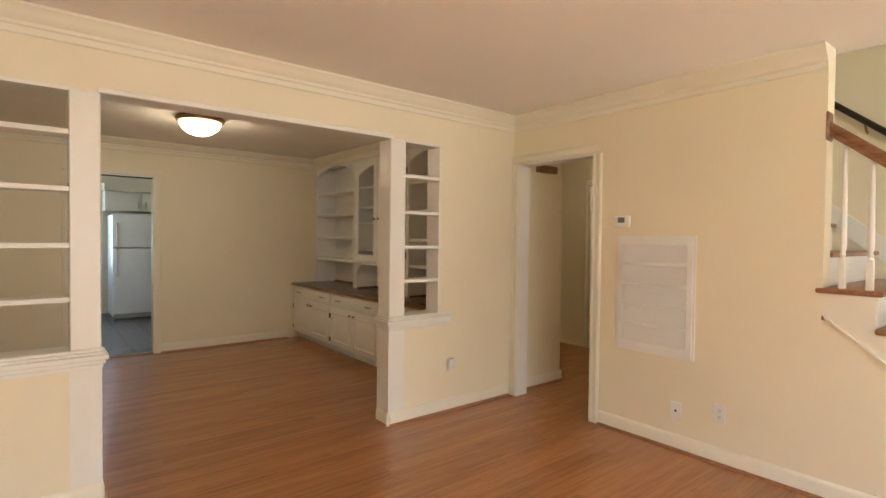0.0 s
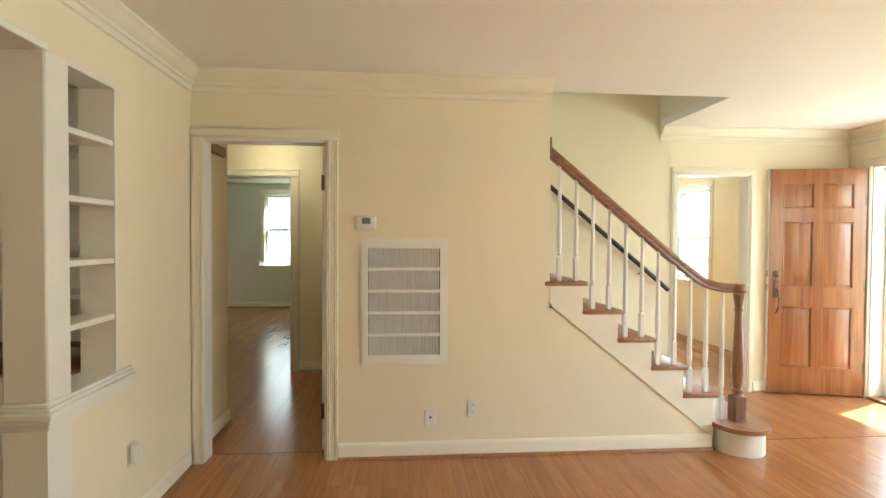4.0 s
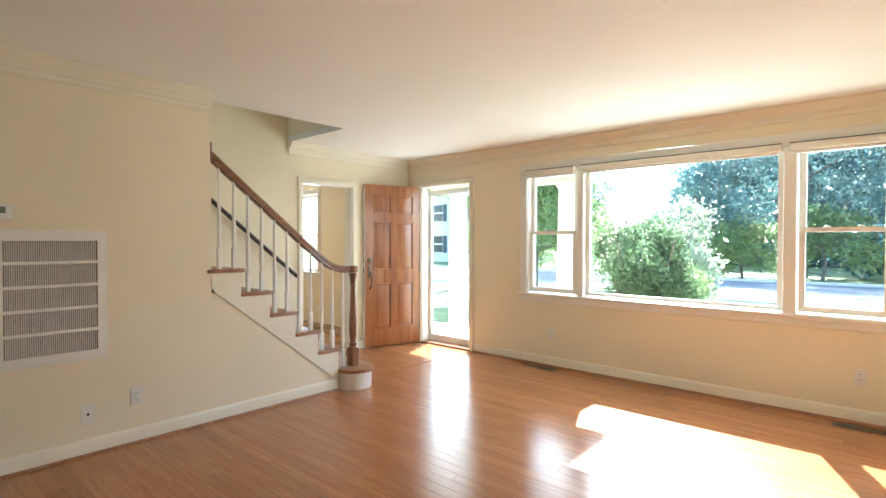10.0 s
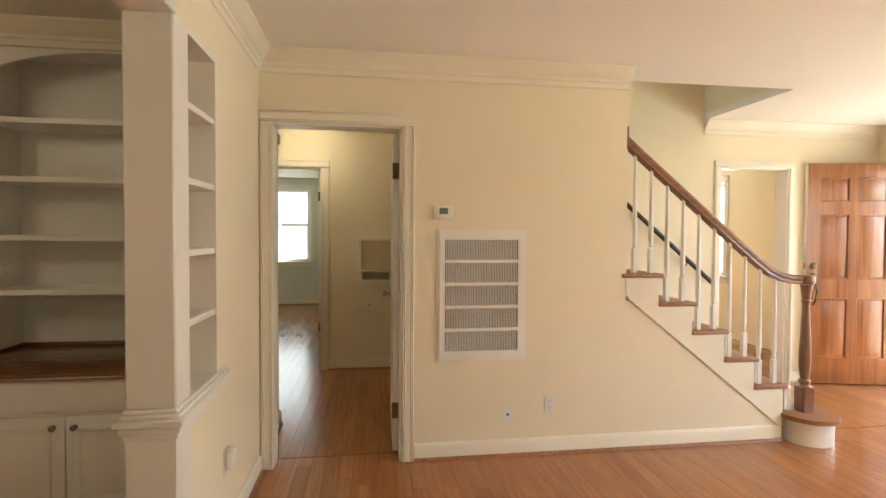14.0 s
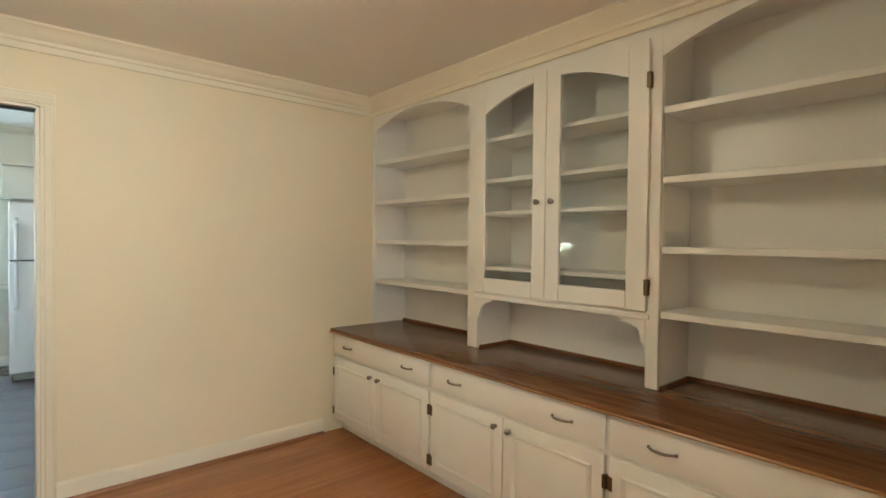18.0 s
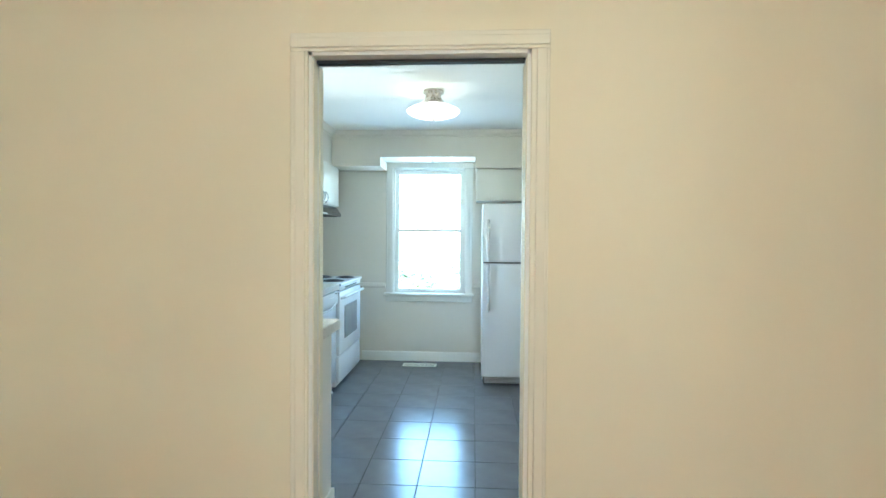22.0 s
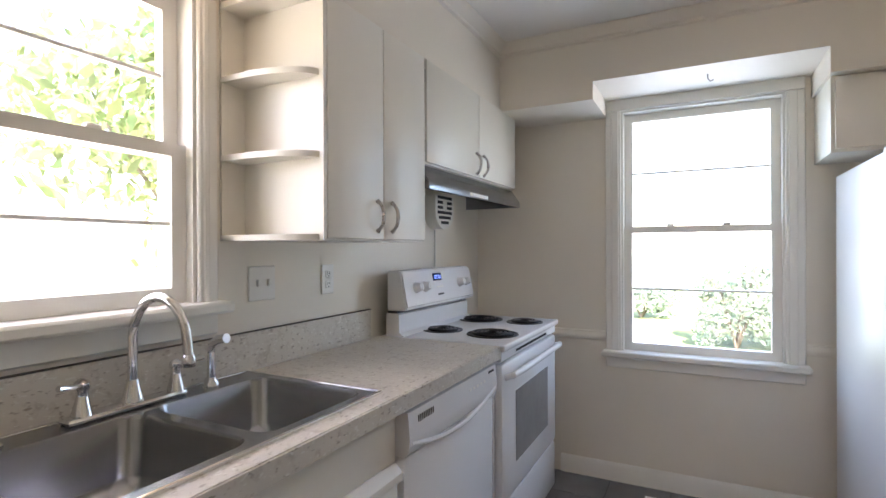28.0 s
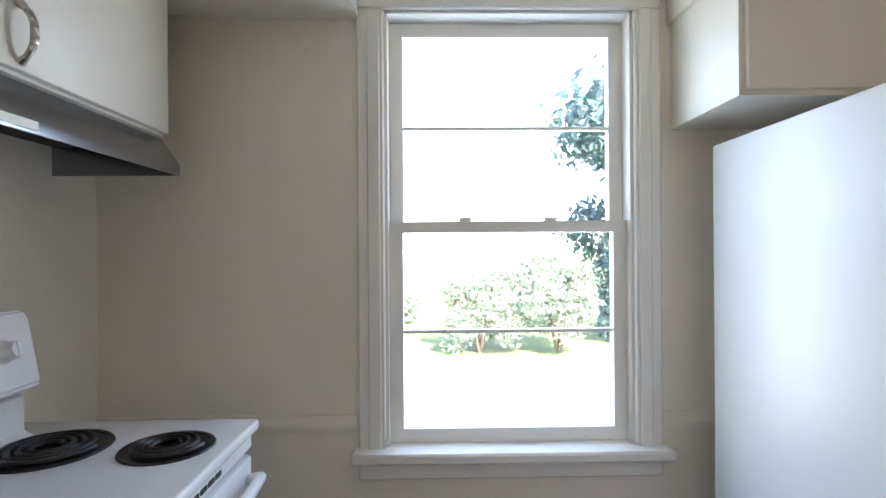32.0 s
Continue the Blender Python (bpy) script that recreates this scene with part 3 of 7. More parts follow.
casing("hall_door_casing", "x", XG, -1, HD[0], HD[1] - 0.012, HD[3], width=0.075)
casing("kitchen_door_casing", "y", YD, -1, KD[0], KD[1], KD[3], width=0.065)
casing("kitchen_door_casing", "y", YD + 0.12, 1, KD[0], KD[1], KD[3])
casing("entry_opening_casing", "x", XF, -1, FO[0], FO[1], FO[3], width=0.06)
casing("bedroom_door_casing", "x", 5.95, -1, BD[0], BD[1], BD[3])
casing("laundry_door_casing", "x", XKE, -1, KE[0], KE[1], KE[3])
casing("front_door_casing", "y", YS, 1, FD[0], FD[1], FD[3], width=0.075)
jamb("hall_door_jamb", "x", XG, XG + 0.12, HD[0], HD[1], HD[3])
jamb("kitchen_door_jamb", "y", YD, YD + 0.12, KD[0], KD[1], KD[3])
for xs, d in ((KD[0] + 0.011, 1), (KD[1] - 0.011, -1)):
    for ya, yb in ((YD + 0.002, YD + 0.046), (YD + 0.076, YD + 0.118)):
        solo("jamb_strip", box(bmesh.new(), (min(xs, xs + d * 0.006), ya, 0.010), (max(xs, xs + d * 0.006), yb, KD[3] - 0.026), 0.0025), CROWNPAINT, "cream painted strip beside the sliding-door slot", "jamb strip", "strips of the sliding-door jamb", "structure")
solo("pocket_track", box(bmesh.new(), (KD[0] + 0.014, YD + 0.045, KD[3] - 0.024), (KD[1] - 0.014, YD + 0.075, KD[3] - 0.013)), DARK, "dark metal sliding-door track under the doorway head", "track", "", "structure")
jamb("entry_opening_jamb", "x", XF, XF + 0.12, FO[0], FO[1], FO[3])
jamb("bedroom_door_jamb", "x", 5.95, 6.12, BD[0], BD[1], BD[3])
jamb("laundry_door_jamb", "x", XKE, XKE + 0.12, KE[0], KE[1], KE[3])
jamb("front_door_jamb", "y", YS - 0.16, YS, FD[0], FD[1], FD[3])

# half-wall pillars, caps and open shelves of the arch wall
for side, x0, x1, o0, o1 in (("right", 2.46, 3.02, 2.59, 2.92), ("left", XW, 0.71, -0.45, 0.585)):
    cap = thing("ledge_cap", ((x0 + x1) / 2, YA, 0.70), "white moulded wooden ledge on the half wall", "ledge", "ledges of the half walls", "structure")
    e0, e1 = (x0, x1 + 0.015) if side == "right" else (x0, x1)
    for k, (o, za, zb) in enumerate(((0.012, 0.700, 0.722), (0.022, 0.722, 0.745), (0.034, 0.745, 0.770), (0.020, 0.770, 0.785), (0.010, 0.785, 0.80))):
        ea, eb = (e0 - o, e1) if side == "right" else (e0, e1 + o)
        bpart("moulding", (ea, YA - o, za), (eb, AT + o, zb), TRIM, cap, 0.004)
    p0, p1 = (2.455, 2.592) if side == "right" else (0.583, 0.715)
    pil = thing("pillar", ((p0 + p1) / 2, YA, 0.80), "white painted square post on the half wall", "pillar", "pillars of the opening", "structure")
    bpart("shaft", (p0, YA - 0.004, 0.80), (p1, AT + 0.004, 2.10), TRIM, pil, 0.006)
    bpart("lower_face", (p0 - 0.002, YA - 0.003, 0.0), (p1 + 0.002, AT + 0.003, 0.70), TRIM, pil)
    sh = thing("open_shelf_unit", ((o0 + o1) / 2, YA, 0.80), "white open shelves set in the half wall", "shelf", "open shelves in the arch wall")
    for z in ((1.055, 1.31, 1.57, 1.84) if side == "right" else (1.055, 1.325, 1.605, 1.885)):
        bpart("shelf", (o0, YA + 0.004, z - 0.013), (o1, AT - 0.004, z + 0.013), TRIM, sh, 0.003)
    bpart("side_lining", (o1 - 0.012 if side == "right" else o0, YA - 0.002, 0.80), (o1 + 0.004 if side == "right" else o0 + 0.012, AT + 0.002, 2.10), TRIM, sh)
    bpart("top_lining", (o0, YA - 0.002, 2.085), (o1, AT + 0.002, 2.103), TRIM, sh)
# head of the wide opening
solo("opening_head_trim", box(bmesh.new(), (0.70, YA - 0.010, 2.095), (2.47, AT + 0.010, 2.125), 0.004), TRIM, "white wooden trim across the wide opening", "trim", "", "structure")


# ---- stairs ----
NOSE = [(-1.36, 0.187), (-1.045, 0.38), (-0.825, 0.57), (-0.60, 0.76), (-0.365, 0.95), (-0.125, 1.14)]
stairs = thing("staircase", (4.35, -1.0, 0), "staircase with oak treads, white risers and white stringer", "stairs", "", "structure")
SX0, SX1 = XG + 0.02, XF
for k in range(14):
    if k < len(NOSE):
        y, z = NOSE[k]
    else:
        y, z = -0.125 + 0.24 * (k - 5), 1.14 + 0.19 * (k - 5)
    if z > 2.7:
        break
    y1 = (NOSE[k + 1][0] if k + 1 < len(NOSE) else y + 0.24) + (0.03 if k != 5 else 0.045)
    if k:
        x0 = SX0 - 0.038 if k < 6 else XG + 0.12
        bpart("tread", (x0, y, z - 0.028), (SX1, y1, z), OAKTREAD, stairs, 0.009, seg=2)
        bpart("riser", (x0 + 0.05, y + 0.028, z - 0.19), (SX1, y + 0.044, z - 0.028), TRIM, stairs)
# stringer below the stepped treads
bm = bmesh.new()
poly = [(-1.0, 0.10), (0.13, 0.995)]
for k in (5, 4, 3, 2, 1):
    y, z = NOSE[k]
    poly += [(0.13 if k == 5 else NOSE[k + 1][0] + 0.03, z - 0.028), (y + 0.03, z - 0.028)]
poly += [(-1.015, 0.157), (-1.015, 0.09)]
prism(bm, poly, "x", XG - 0.004, XG + 0.03)
part("stringer", bm, CROWNPAINT, stairs)
bm = bmesh.new()
for ya, za, yb, zb in ((-1.0, 0.088, 0.12, 0.980),):
    prism(bm, [(ya, za), (yb, zb), (yb, zb + 0.016), (ya, za + 0.016)], "x", XG - 0.012, XG)
part("stringer_bead", bm, CROWNPAINT, stairs)
# rounded starting step
bm = bmesh.new()
arc = [(3.735 + 0.155 * math.cos(radians(a)), -1.19 + 0.155 * math.sin(radians(a))) for a in range(90, 271, 12)]
prism(bm, arc + [(SX1, -1.345), (SX1, -1.01)], "z", 0, 0.157)
part("start_riser", bm, TRIM, stairs, "white curved starting riser")
bm = bmesh.new()
arc = [(3.735 + 0.185 * math.cos(radians(a)), -1.19 + 0.185 * math.sin(radians(a))) for a in range(90, 271, 12)]
prism(bm, arc + [(SX1, -1.375), (SX1, -1.01)], "z", 0.157, 0.187)
part("start_tread", bm, OAKTREAD, stairs, "rounded oak starting tread")

newel = thing("newel_post", (3.76, -1.19, 0.187), "turned dark-stained wooden newel post on the starting step", "newel post")
bm = box(bmesh.new(), (3.718, -1.232, 0.187), (3.802, -1.148, 0.36), 0.006)
part("square_base", bm, NEWELWOOD, newel)
bm = lathe(bmesh.new(), [(0.040, 0.36), (0.030, 0.372), (0.036, 0.385), (0.036, 0.40), (0.024, 0.412), (0.030, 0.44), (0.036, 0.50), (0.036, 0.58), (0.030, 0.72), (0.024, 0.86), (0.021, 0.93), (0.030, 0.945), (0.022, 0.958), (0.026, 0.98), (0.034, 1.03), (0.038, 1.055)], (3.76, -1.19, 0), 20)
part("turned_shaft", bm, NEWELWOOD, newel)
rail = thing("handrail", (3.78, -0.6, 1.1), "dark-stained wooden handrail of the staircase", "handrail")
RP = [(3.79, 0.16, 2.03), (3.79, -0.10, 1.815), (3.79, -0.40, 1.57), (3.79, -0.70, 1.325), (3.79, -0.86, 1.20), (3.79, -0.93, 1.150), (3.785, -1.00, 1.116), (3.775, -1.08, 1.098), (3.765, -1.19, 1.095), (3.76, -1.225, 1.095)]
bm = bmesh.new()
sec = [(-0.030, -0.028), (-0.024, -0.034), (0.024, -0.034), (0.030, -0.028), (0.026, -0.012), (0.032, 0.0), (0.030, 0.014), (0.018, 0.025), (0, 0.028), (-0.018, 0.025), (-0.030, 0.014), (-0.032, 0.0), (-0.026, -0.012)]
rings = []
for i, p in enumerate(RP):
    d = (Vector(RP[min(i + 1, len(RP) - 1)]) - Vector(RP[max(i - 1, 0)])).normalized()
    s = Vector((1, 0, 0))
    u = s.cross(d).normalized()
    if u.z < 0:
        u = -u
    rings.append([bm.verts.new(Vector(p) + s * a + u * b) for a, b in sec])
for lo, hi in zip(rings, rings[1:]):
    for q in range(len(sec)):
        bm.faces.new((lo[q], lo[(q + 1) % len(sec)], hi[(q + 1) % len(sec)], hi[q]))
bm.faces.new(rings[0]), bm.faces.new(rings[-1])
bmesh.ops.recalc_face_normals(bm, faces=bm.faces[:])
part("rail", bm, RAILWOOD, rail)
bm = lathe(bmesh.new(), [(0.0, 1.062), (0.046, 1.062), (0.050, 1.075), (0.050, 1.105), (0.042, 1.120), (0, 1.126)], (3.76, -1.19, 0), 20)
part("cap", bm, RAILWOOD, rail)
bpart("rosette", (3.745, 0.122, 1.93), (3.835, 0.140, 2.09), RAILWOOD, rail, 0.01)


def rail_z(y):
    for (_, ya, za), (_, yb, zb) in zip(RP, RP[1:]):
        if yb <= y <= ya:
            return za + (zb - za) * (y - ya) / (yb - ya)
    return 1.09


def baluster(y, z0):
    z1 = rail_z(y) - 0.03
    h = z1 - z0
    ob = thing("baluster", (3.79, y, z0), "white turned wooden baluster under the handrail", "baluster", "balusters of the staircase")
    bpart("square_foot", (3.774, y - 0.016, z0), (3.806, y + 0.016, z0 + 0.16), TRIM, ob, 0.003)
    bm = lathe(bmesh.new(), [(0.016, 0.16), (0.010, 0.170), (0.015, 0.180), (0.011, 0.192), (0.0165, 0.23), (0.0165, 0.27), (0.013, h * 0.6), (0.010, h)], (3.79, y, z0), 12)
    part("turned_shaft", bm, TRIM, ob)
    return ob


for j in range(10):
    baluster(0.055 - 0.1147 * j, NOSE[5 - j // 2][1])
baluster(-1.095, 0.187)
wr = thing("wall_handrail", (XF - 0.07, -0.6, 1.4), "slim dark wooden handrail on the stair wall", "handrail")
part("rail", tube(bmesh.new(), [(XF - 0.07, 0.9, 2.80), (XF - 0.07, -1.30, 0.965)], 0.021, 10), DARKRAIL, wr)
for y in (-1.05, 0.2):
    z = 0.965 + (y + 1.30) * 0.834
    part("bracket", tube(bmesh.new(), [(XF, y, z - 0.07), (XF - 0.04, y, z - 0.06), (XF - 0.07, y, z - 0.02)], 0.008, 8), BRASS, wr)


bm = prism(bmesh.new(), [(-1.05, 0.31), (-1.05, 0.47), (0.95, 2.13), (0.95, 1.97)], "x", XF - 0.018, XF)
solo("stair_skirt", bm, TRIM, "white sloping skirt board along the stair wall", "trim", "", "structure")


# ---- front door ----
def panel_door(name, w, h, t, material, panels, label, category="door", group=""):
    """A panelled door leaf at the origin: hinge edge at x = 0, reaching to x = w; faces at y = 0 and y = -t."""
    ob = thing(name, (0, 0, 0), label, category, group)
    bm = bmesh.new()
    cells(bm, "y", -t, 0, 0, w, 0, h, panels)
    part("stiles_and_rails", bm, material, ob)
    for x0, x1, z0, z1 in panels:
        bm = bmesh.new()
        box(bm, (x0, -t + 0.012, z0), (x1, -0.012, z1))
        for s in (0, 1):
            ya, yb = (-0.012, -0.004) if s == 0 else (-t + 0.012, -t + 0.004)
            lo = [bm.verts.new(v) for v in ((x0 + 0.022, ya, z0 + 0.022), (x1 - 0.022, ya, z0 + 0.022), (x1 - 0.022, ya, z1 - 0.022), (x0 + 0.022, ya, z1 - 0.022))]
            hi = [bm.verts.new(v) for v in ((x0 + 0.05, yb, z0 + 0.05), (x1 - 0.05, yb, z0 + 0.05), (x1 - 0.05, yb, z1 - 0.05), (x0 + 0.05, yb, z1 - 0.05))]
            bm.faces.new(hi)
            for q in range(4):
                bm.faces.new((lo[q], lo[(q + 1) % 4], hi[(q + 1) % 4], hi[q]))
        bmesh.ops.recalc_face_normals(bm, faces=bm.faces[:])
        part("panel", bm, material, ob)
        bm = bmesh.new()
        for s in (0, 1):
            y0, y1 = (-0.012, 0.0) if s == 0 else (-t, -t + 0.012)
            for a, b in (((x0, y0, z0), (x0 + 0.012, y1, z1)), ((x1 - 0.012, y0, z0), (x1, y1, z1)), ((x0 + 0.012, y0, z0), (x1 - 0.012, y1, z0 + 0.012)), ((x0 + 0.012, y0, z1 - 0.012), (x1 - 0.012, y1, z1))):
                box(bm, a, b, 0.003)
        part("panel_moulding", bm, material, ob)
    return ob


W6, H6 = 0.82, 2.058
PANELS = [(xa, xb, za, zb) for xa, xb in ((0.115, 0.375), (0.445, 0.705)) for za, zb in ((0.24, 0.80), (0.98, 1.58), (1.70, 1.925))]
door = panel_door("front_door", W6, H6, 0.044, DOORWOOD, PANELS, "open red-brown six-panel wooden front door with handle set")
bm = lathe(bmesh.new(), [(0.0, 0.0), (0.032, 0.0), (0.032, 0.008), (0.024, 0.014), (0, 0.016)], (W6 - 0.065, 0, 1.10), 18, "y")
part("deadbolt", bm, BRONZE, door)
hs = part("handle_plate", box(bmesh.new(), (W6 - 0.090, 0, 0.88), (W6 - 0.040, 0.008, 1.04), 0.008, 2), BRONZE, door)
part("handle", tube(bmesh.new(), [(W6 - 0.065, 0.01, 0.96), (W6 - 0.065, 0.045, 0.94), (W6 - 0.065, 0.060, 0.88), (W6 - 0.065, 0.050, 0.80), (W6 - 0.065, 0.02, 0.75), (W6 - 0.065, 0.0, 0.74)], 0.008, 8), BRONZE, hs)
for z in (0.25, 1.0, 1.78):
    bm = box(bmesh.new(), (-0.006, 0.0, z - 0.05), (0.03, 0.003, z + 0.05))
    tube(bm, [(-0.006, 0.004, z - 0.055), (-0.006, 0.004, z + 0.055)], 0.007, 8)
    part("hinge", bm, BRONZE, door)
bpart("edge", (W6, -0.043, 0.002), (W6 + 0.002, -0.001, H6 - 0.002), TRIM, door, 0, "white painted door edge")
for z in (0.97, 1.10):
    bpart("latch_plate", (W6 + 0.002, -0.033, z - 0.03), (W6 + 0.004, -0.011, z + 0.03), BRASS, door)
door.matrix_basis = pose(4.720, YS + 0.015, 0.012, 0, 0, 77)

storm = thing("storm_door", (4.29, YS - 0.13, 0.02), "white-framed full-glass storm door", "door")
bm = bmesh.new()
cells(bm, "y", YS - 0.150, YS - 0.118, FD[0] + 0.014, FD[1] - 0.014, 0.025, 2.04, [(FD[0] + 0.06, FD[1] - 0.06, 0.11, 1.97)])
part("frame", bm, TRIM, storm)
p = bpart("pane", (FD[0] + 0.06, YS - 0.137, 0.11), (FD[1] - 0.06, YS - 0.131, 1.97), PANE, storm)
p.visible_shadow = False
part("closer", tube(bmesh.new(), [(FD[0] + 0.10, YS - 0.095, 1.985), (FD[1] - 0.28, YS - 0.095, 1.985)], 0.013, 10), PLASTIC, storm)
solo("door_threshold", box(bmesh.new(), (FD[0], YS - 0.16, -0.01), (FD[1], YS + 0.02, 0.022), 0.006), OAKTREAD, "worn oak threshold of the front door", "threshold", "", "structure")


# ---- windows ----
def sash_window(ob, axis, face, out, u0, u1, z0, z1, rail_at, muntins=0, f=0.045, w=0.0):
    """A double-hung sash in the plane axis = face; out is the way outside (+1 or -1)."""
    def bx(nm, ua, ub, za, zb, d0, d1, m, bev=0.004):
        a = (face + out * d0, ua, za) if axis == "x" else (ua, face + out * d0, za)
        b = (face + out * d1, ub, zb) if axis == "x" else (ub, face + out * d1, zb)
        return bpart(nm, a, b, m, ob, bev)
    for nm, za, zb, d in (("lower_sash", z0, rail_at + 0.018, 0.03), ("upper_sash", rail_at - 0.018, z1, 0.068)):
        bm = bmesh.new()
        cells(bm, axis, min(face + out * d, face + out * (d + 0.034)), max(face + out * d, face + out * (d + 0.034)), u0, u1, za, zb, [(u0 + f, u1 - f, za + (f if nm == "lower_sash" else 0.036), zb - (0.036 if nm == "lower_sash" else f))])
        sash = part(nm, bm, TRIM, ob)
        g = bx("pane", u0 + f - 0.005, u1 - f + 0.005, za + 0.03, zb - 0.03, d + 0.014, d + 0.019, PANE, 0)
        g.visible_shadow = False
        for q in range(muntins):
            zm = za + 0.036 + (zb - za - 0.072) * (q + 1) / (muntins + 1)
            bx("muntin", u0 + f, u1 - f, zm - 0.006, zm + 0.006, d + 0.004, d + 0.03, TRIM, 0.003)
    um = (u0 + u1) / 2
    for s in (-0.18, 0.18):
        bx("sash_lock", um + s * (u1 - u0) - 0.02, um + s * (u1 - u0) + 0.02, rail_at + 0.018, rail_at + 0.032, 0.034, 0.058, PLASTIC, 0.004)


# front window: a fixed picture pane between two sashes
fw = thing("window_front", (1.51, YS, 0.78), "white triple window with a picture pane and two sashes", "window", "", "structure")
U = [(-0.03, 0.555), (0.645, 2.375), (2.455, 3.05)]
sash_window(fw, "y", YS, -1, U[0][0] + 0.01, U[0][1] - 0.01, 0.80, 2.11, 1.45)
sash_window(fw, "y", YS, -1, U[2][0] + 0.01, U[2][1] - 0.01, 0.80, 2.11, 1.45)
bm = bmesh.new()
cells(bm, "y", YS - 0.09, YS - 0.05, U[1][0], U[1][1], 0.79, 2.11, [(U[1][0] + 0.045, U[1][1] - 0.045, 0.825, 2.075)])
part("picture_frame", bm, TRIM, fw)
p = bpart("picture_pane", (U[1][0] + 0.04, YS - 0.073, 0.82), (U[1][1] - 0.04, YS - 0.067, 2.08), PANE, fw)
p.visible_shadow = False
for a, b in ((0.555, 0.645), (2.375, 2.455)):
    bpart("mullion", (a, YS - 0.12, 0.78), (b, YS + 0.012, 2.12), TRIM, fw, 0.006)
bpart("sill", (-0.15, YS - 0.10, 0.752), (3.18, YS + 0.035, 0.782), TRIM, fw, 0.008, seg=2)
bpart("apron", (-0.11, YS - 0.002, 0.690), (3.14, YS + 0.014, 0.752), TRIM, fw, 0.004)
bpart("side_casing", (-0.12, YS - 0.002, 0.782), (-0.03, YS + 0.020, 2.12), TRIM, fw, 0.005)
bpart("side_casing", (3.05, YS - 0.002, 0.782), (3.14, YS + 0.020, 2.12), TRIM, fw, 0.005)
bpart("head_casing", (-0.12, YS - 0.002, 2.12), (3.14, YS + 0.020, 2.215), TRIM, fw, 0.005)
bpart("side_lining", (-0.032, YS - 0.16, 0.78), (-0.02, YS, 2.12), TRIM, fw)
bpart("side_lining", (3.04, YS - 0.16, 0.78), (3.052, YS, 2.12), TRIM, fw)
bpart("head_lining", (-0.02, YS - 0.16, 2.108), (3.04, YS, 2.122), TRIM, fw)
for a, b in ((-0.025, 0.60), (0.655, 2.39), (2.465, 3.06)):
    sb = thing("roller_shade", ((a + b) / 2, YS + 0.03, 2.09), "rolled-up cream window shade in a white cassette", "window shade", "shades of the front window")
    bpart("cassette", (a, YS + 0.021, 2.075), (b, YS + 0.065, 2.135), SHADE, sb, 0.012, seg=2)
    bpart("hem_bar", (a + 0.02, YS + 0.03, 2.052), (b - 0.02, YS + 0.045, 2.078), PLASTIC, sb, 0.003)
    # dark strip draws the shadow gap above the cassette
    bpart("top_shade_line", (a + 0.002, YS + 0.022, 2.1355), (b - 0.002, YS + 0.066, 2.1385), DARK, sb, 0, "dark strip drawing the shadow gap above the cassette")
    for e in (a - 0.004, b - 0.002):
        bpart("end_cap", (e, YS + 0.020, 2.073), (e + 0.006, YS + 0.067, 2.137), PLASTIC, sb)


def plain_window(name, axis, face, sign, out, u0, u1, z0, z1, rail_at, muntins, label, w=0.085, sill=0.0):
    ob = thing(name, (face, (u0 + u1) / 2, z0) if axis == "x" else ((u0 + u1) / 2, face, z0), label, "window", "", "structure")
    def bx(nm, ua, ub, za, zb, d0, d1, bev=0.005):
        a = (face + sign * d0, ua, za) if axis == "x" else (ua, face + sign * d0, za)
        b = (face + sign * d1, ub, zb) if axis == "x" else (ub, face + sign * d1, zb)
        bpart(nm, a, b, TRIM, ob, bev)
    sash_window(ob, axis, face, out, u0 + 0.01, u1 - 0.01, z0 + 0.004, z1 - 0.012, rail_at, muntins)
    for nm, ua, ub in (("side_casing", u0 - w, u0), ("side_casing", u1, u1 + w)):
        bx(nm, ua, ub, z0, z1, -0.002, 0.016)
        ui = ua + 0.02 if ub == u0 else ua
        bx("casing_band", ui + 0.012, ui + w - 0.032, z0, z1, 0.014, 0.022)
    bx("head_casing", u0 - w, u1 + w, z1, z1 + w, -0.002, 0.018)
    bx("sill", u0 - w - 0.02, u1 + w + 0.02, z0 - 0.03, z0 + 0.004, -0.155, 0.07, 0.008)
    bx("apron", u0 - w, u1 + w, z0 - 0.095, z0 - 0.03, -0.002, 0.016)
    for nm, ua, ub, za, zb in (("side_lining", u0 - 0.002, u0 + 0.010, z0, z1), ("side_lining", u1 - 0.010, u1 + 0.002, z0, z1), ("head_lining", u0, u1, z1 - 0.010, z1 + 0.002)):
        bx(nm, ua, ub, za, zb, -0.16, 0.0, 0)
    return ob


plain_window("window_kitchen", "y", YK, -1, 1, *KW, 1.462, 1, "white double-hung kitchen window with a bar in each sash")
plain_window("window_sink", "x", XK, 1, -1, *KS, 1.645, 1, "white double-hung window over the sink", w=0.065)
plain_window("window_bedroom", "x", 11.0, -1, 1, *BW, 1.57, 0, "white double-hung bedroom window")
plain_window("window_study", "y", YS, 1, -1, *SW, 1.45, 1, "white double-hung study window")
plain_window("window_laundry", "y", YK, -1, 1, 3.08, 3.86, 1.17, 2.2, 1.53, 0, "white double-hung laundry window with a drawn shade")


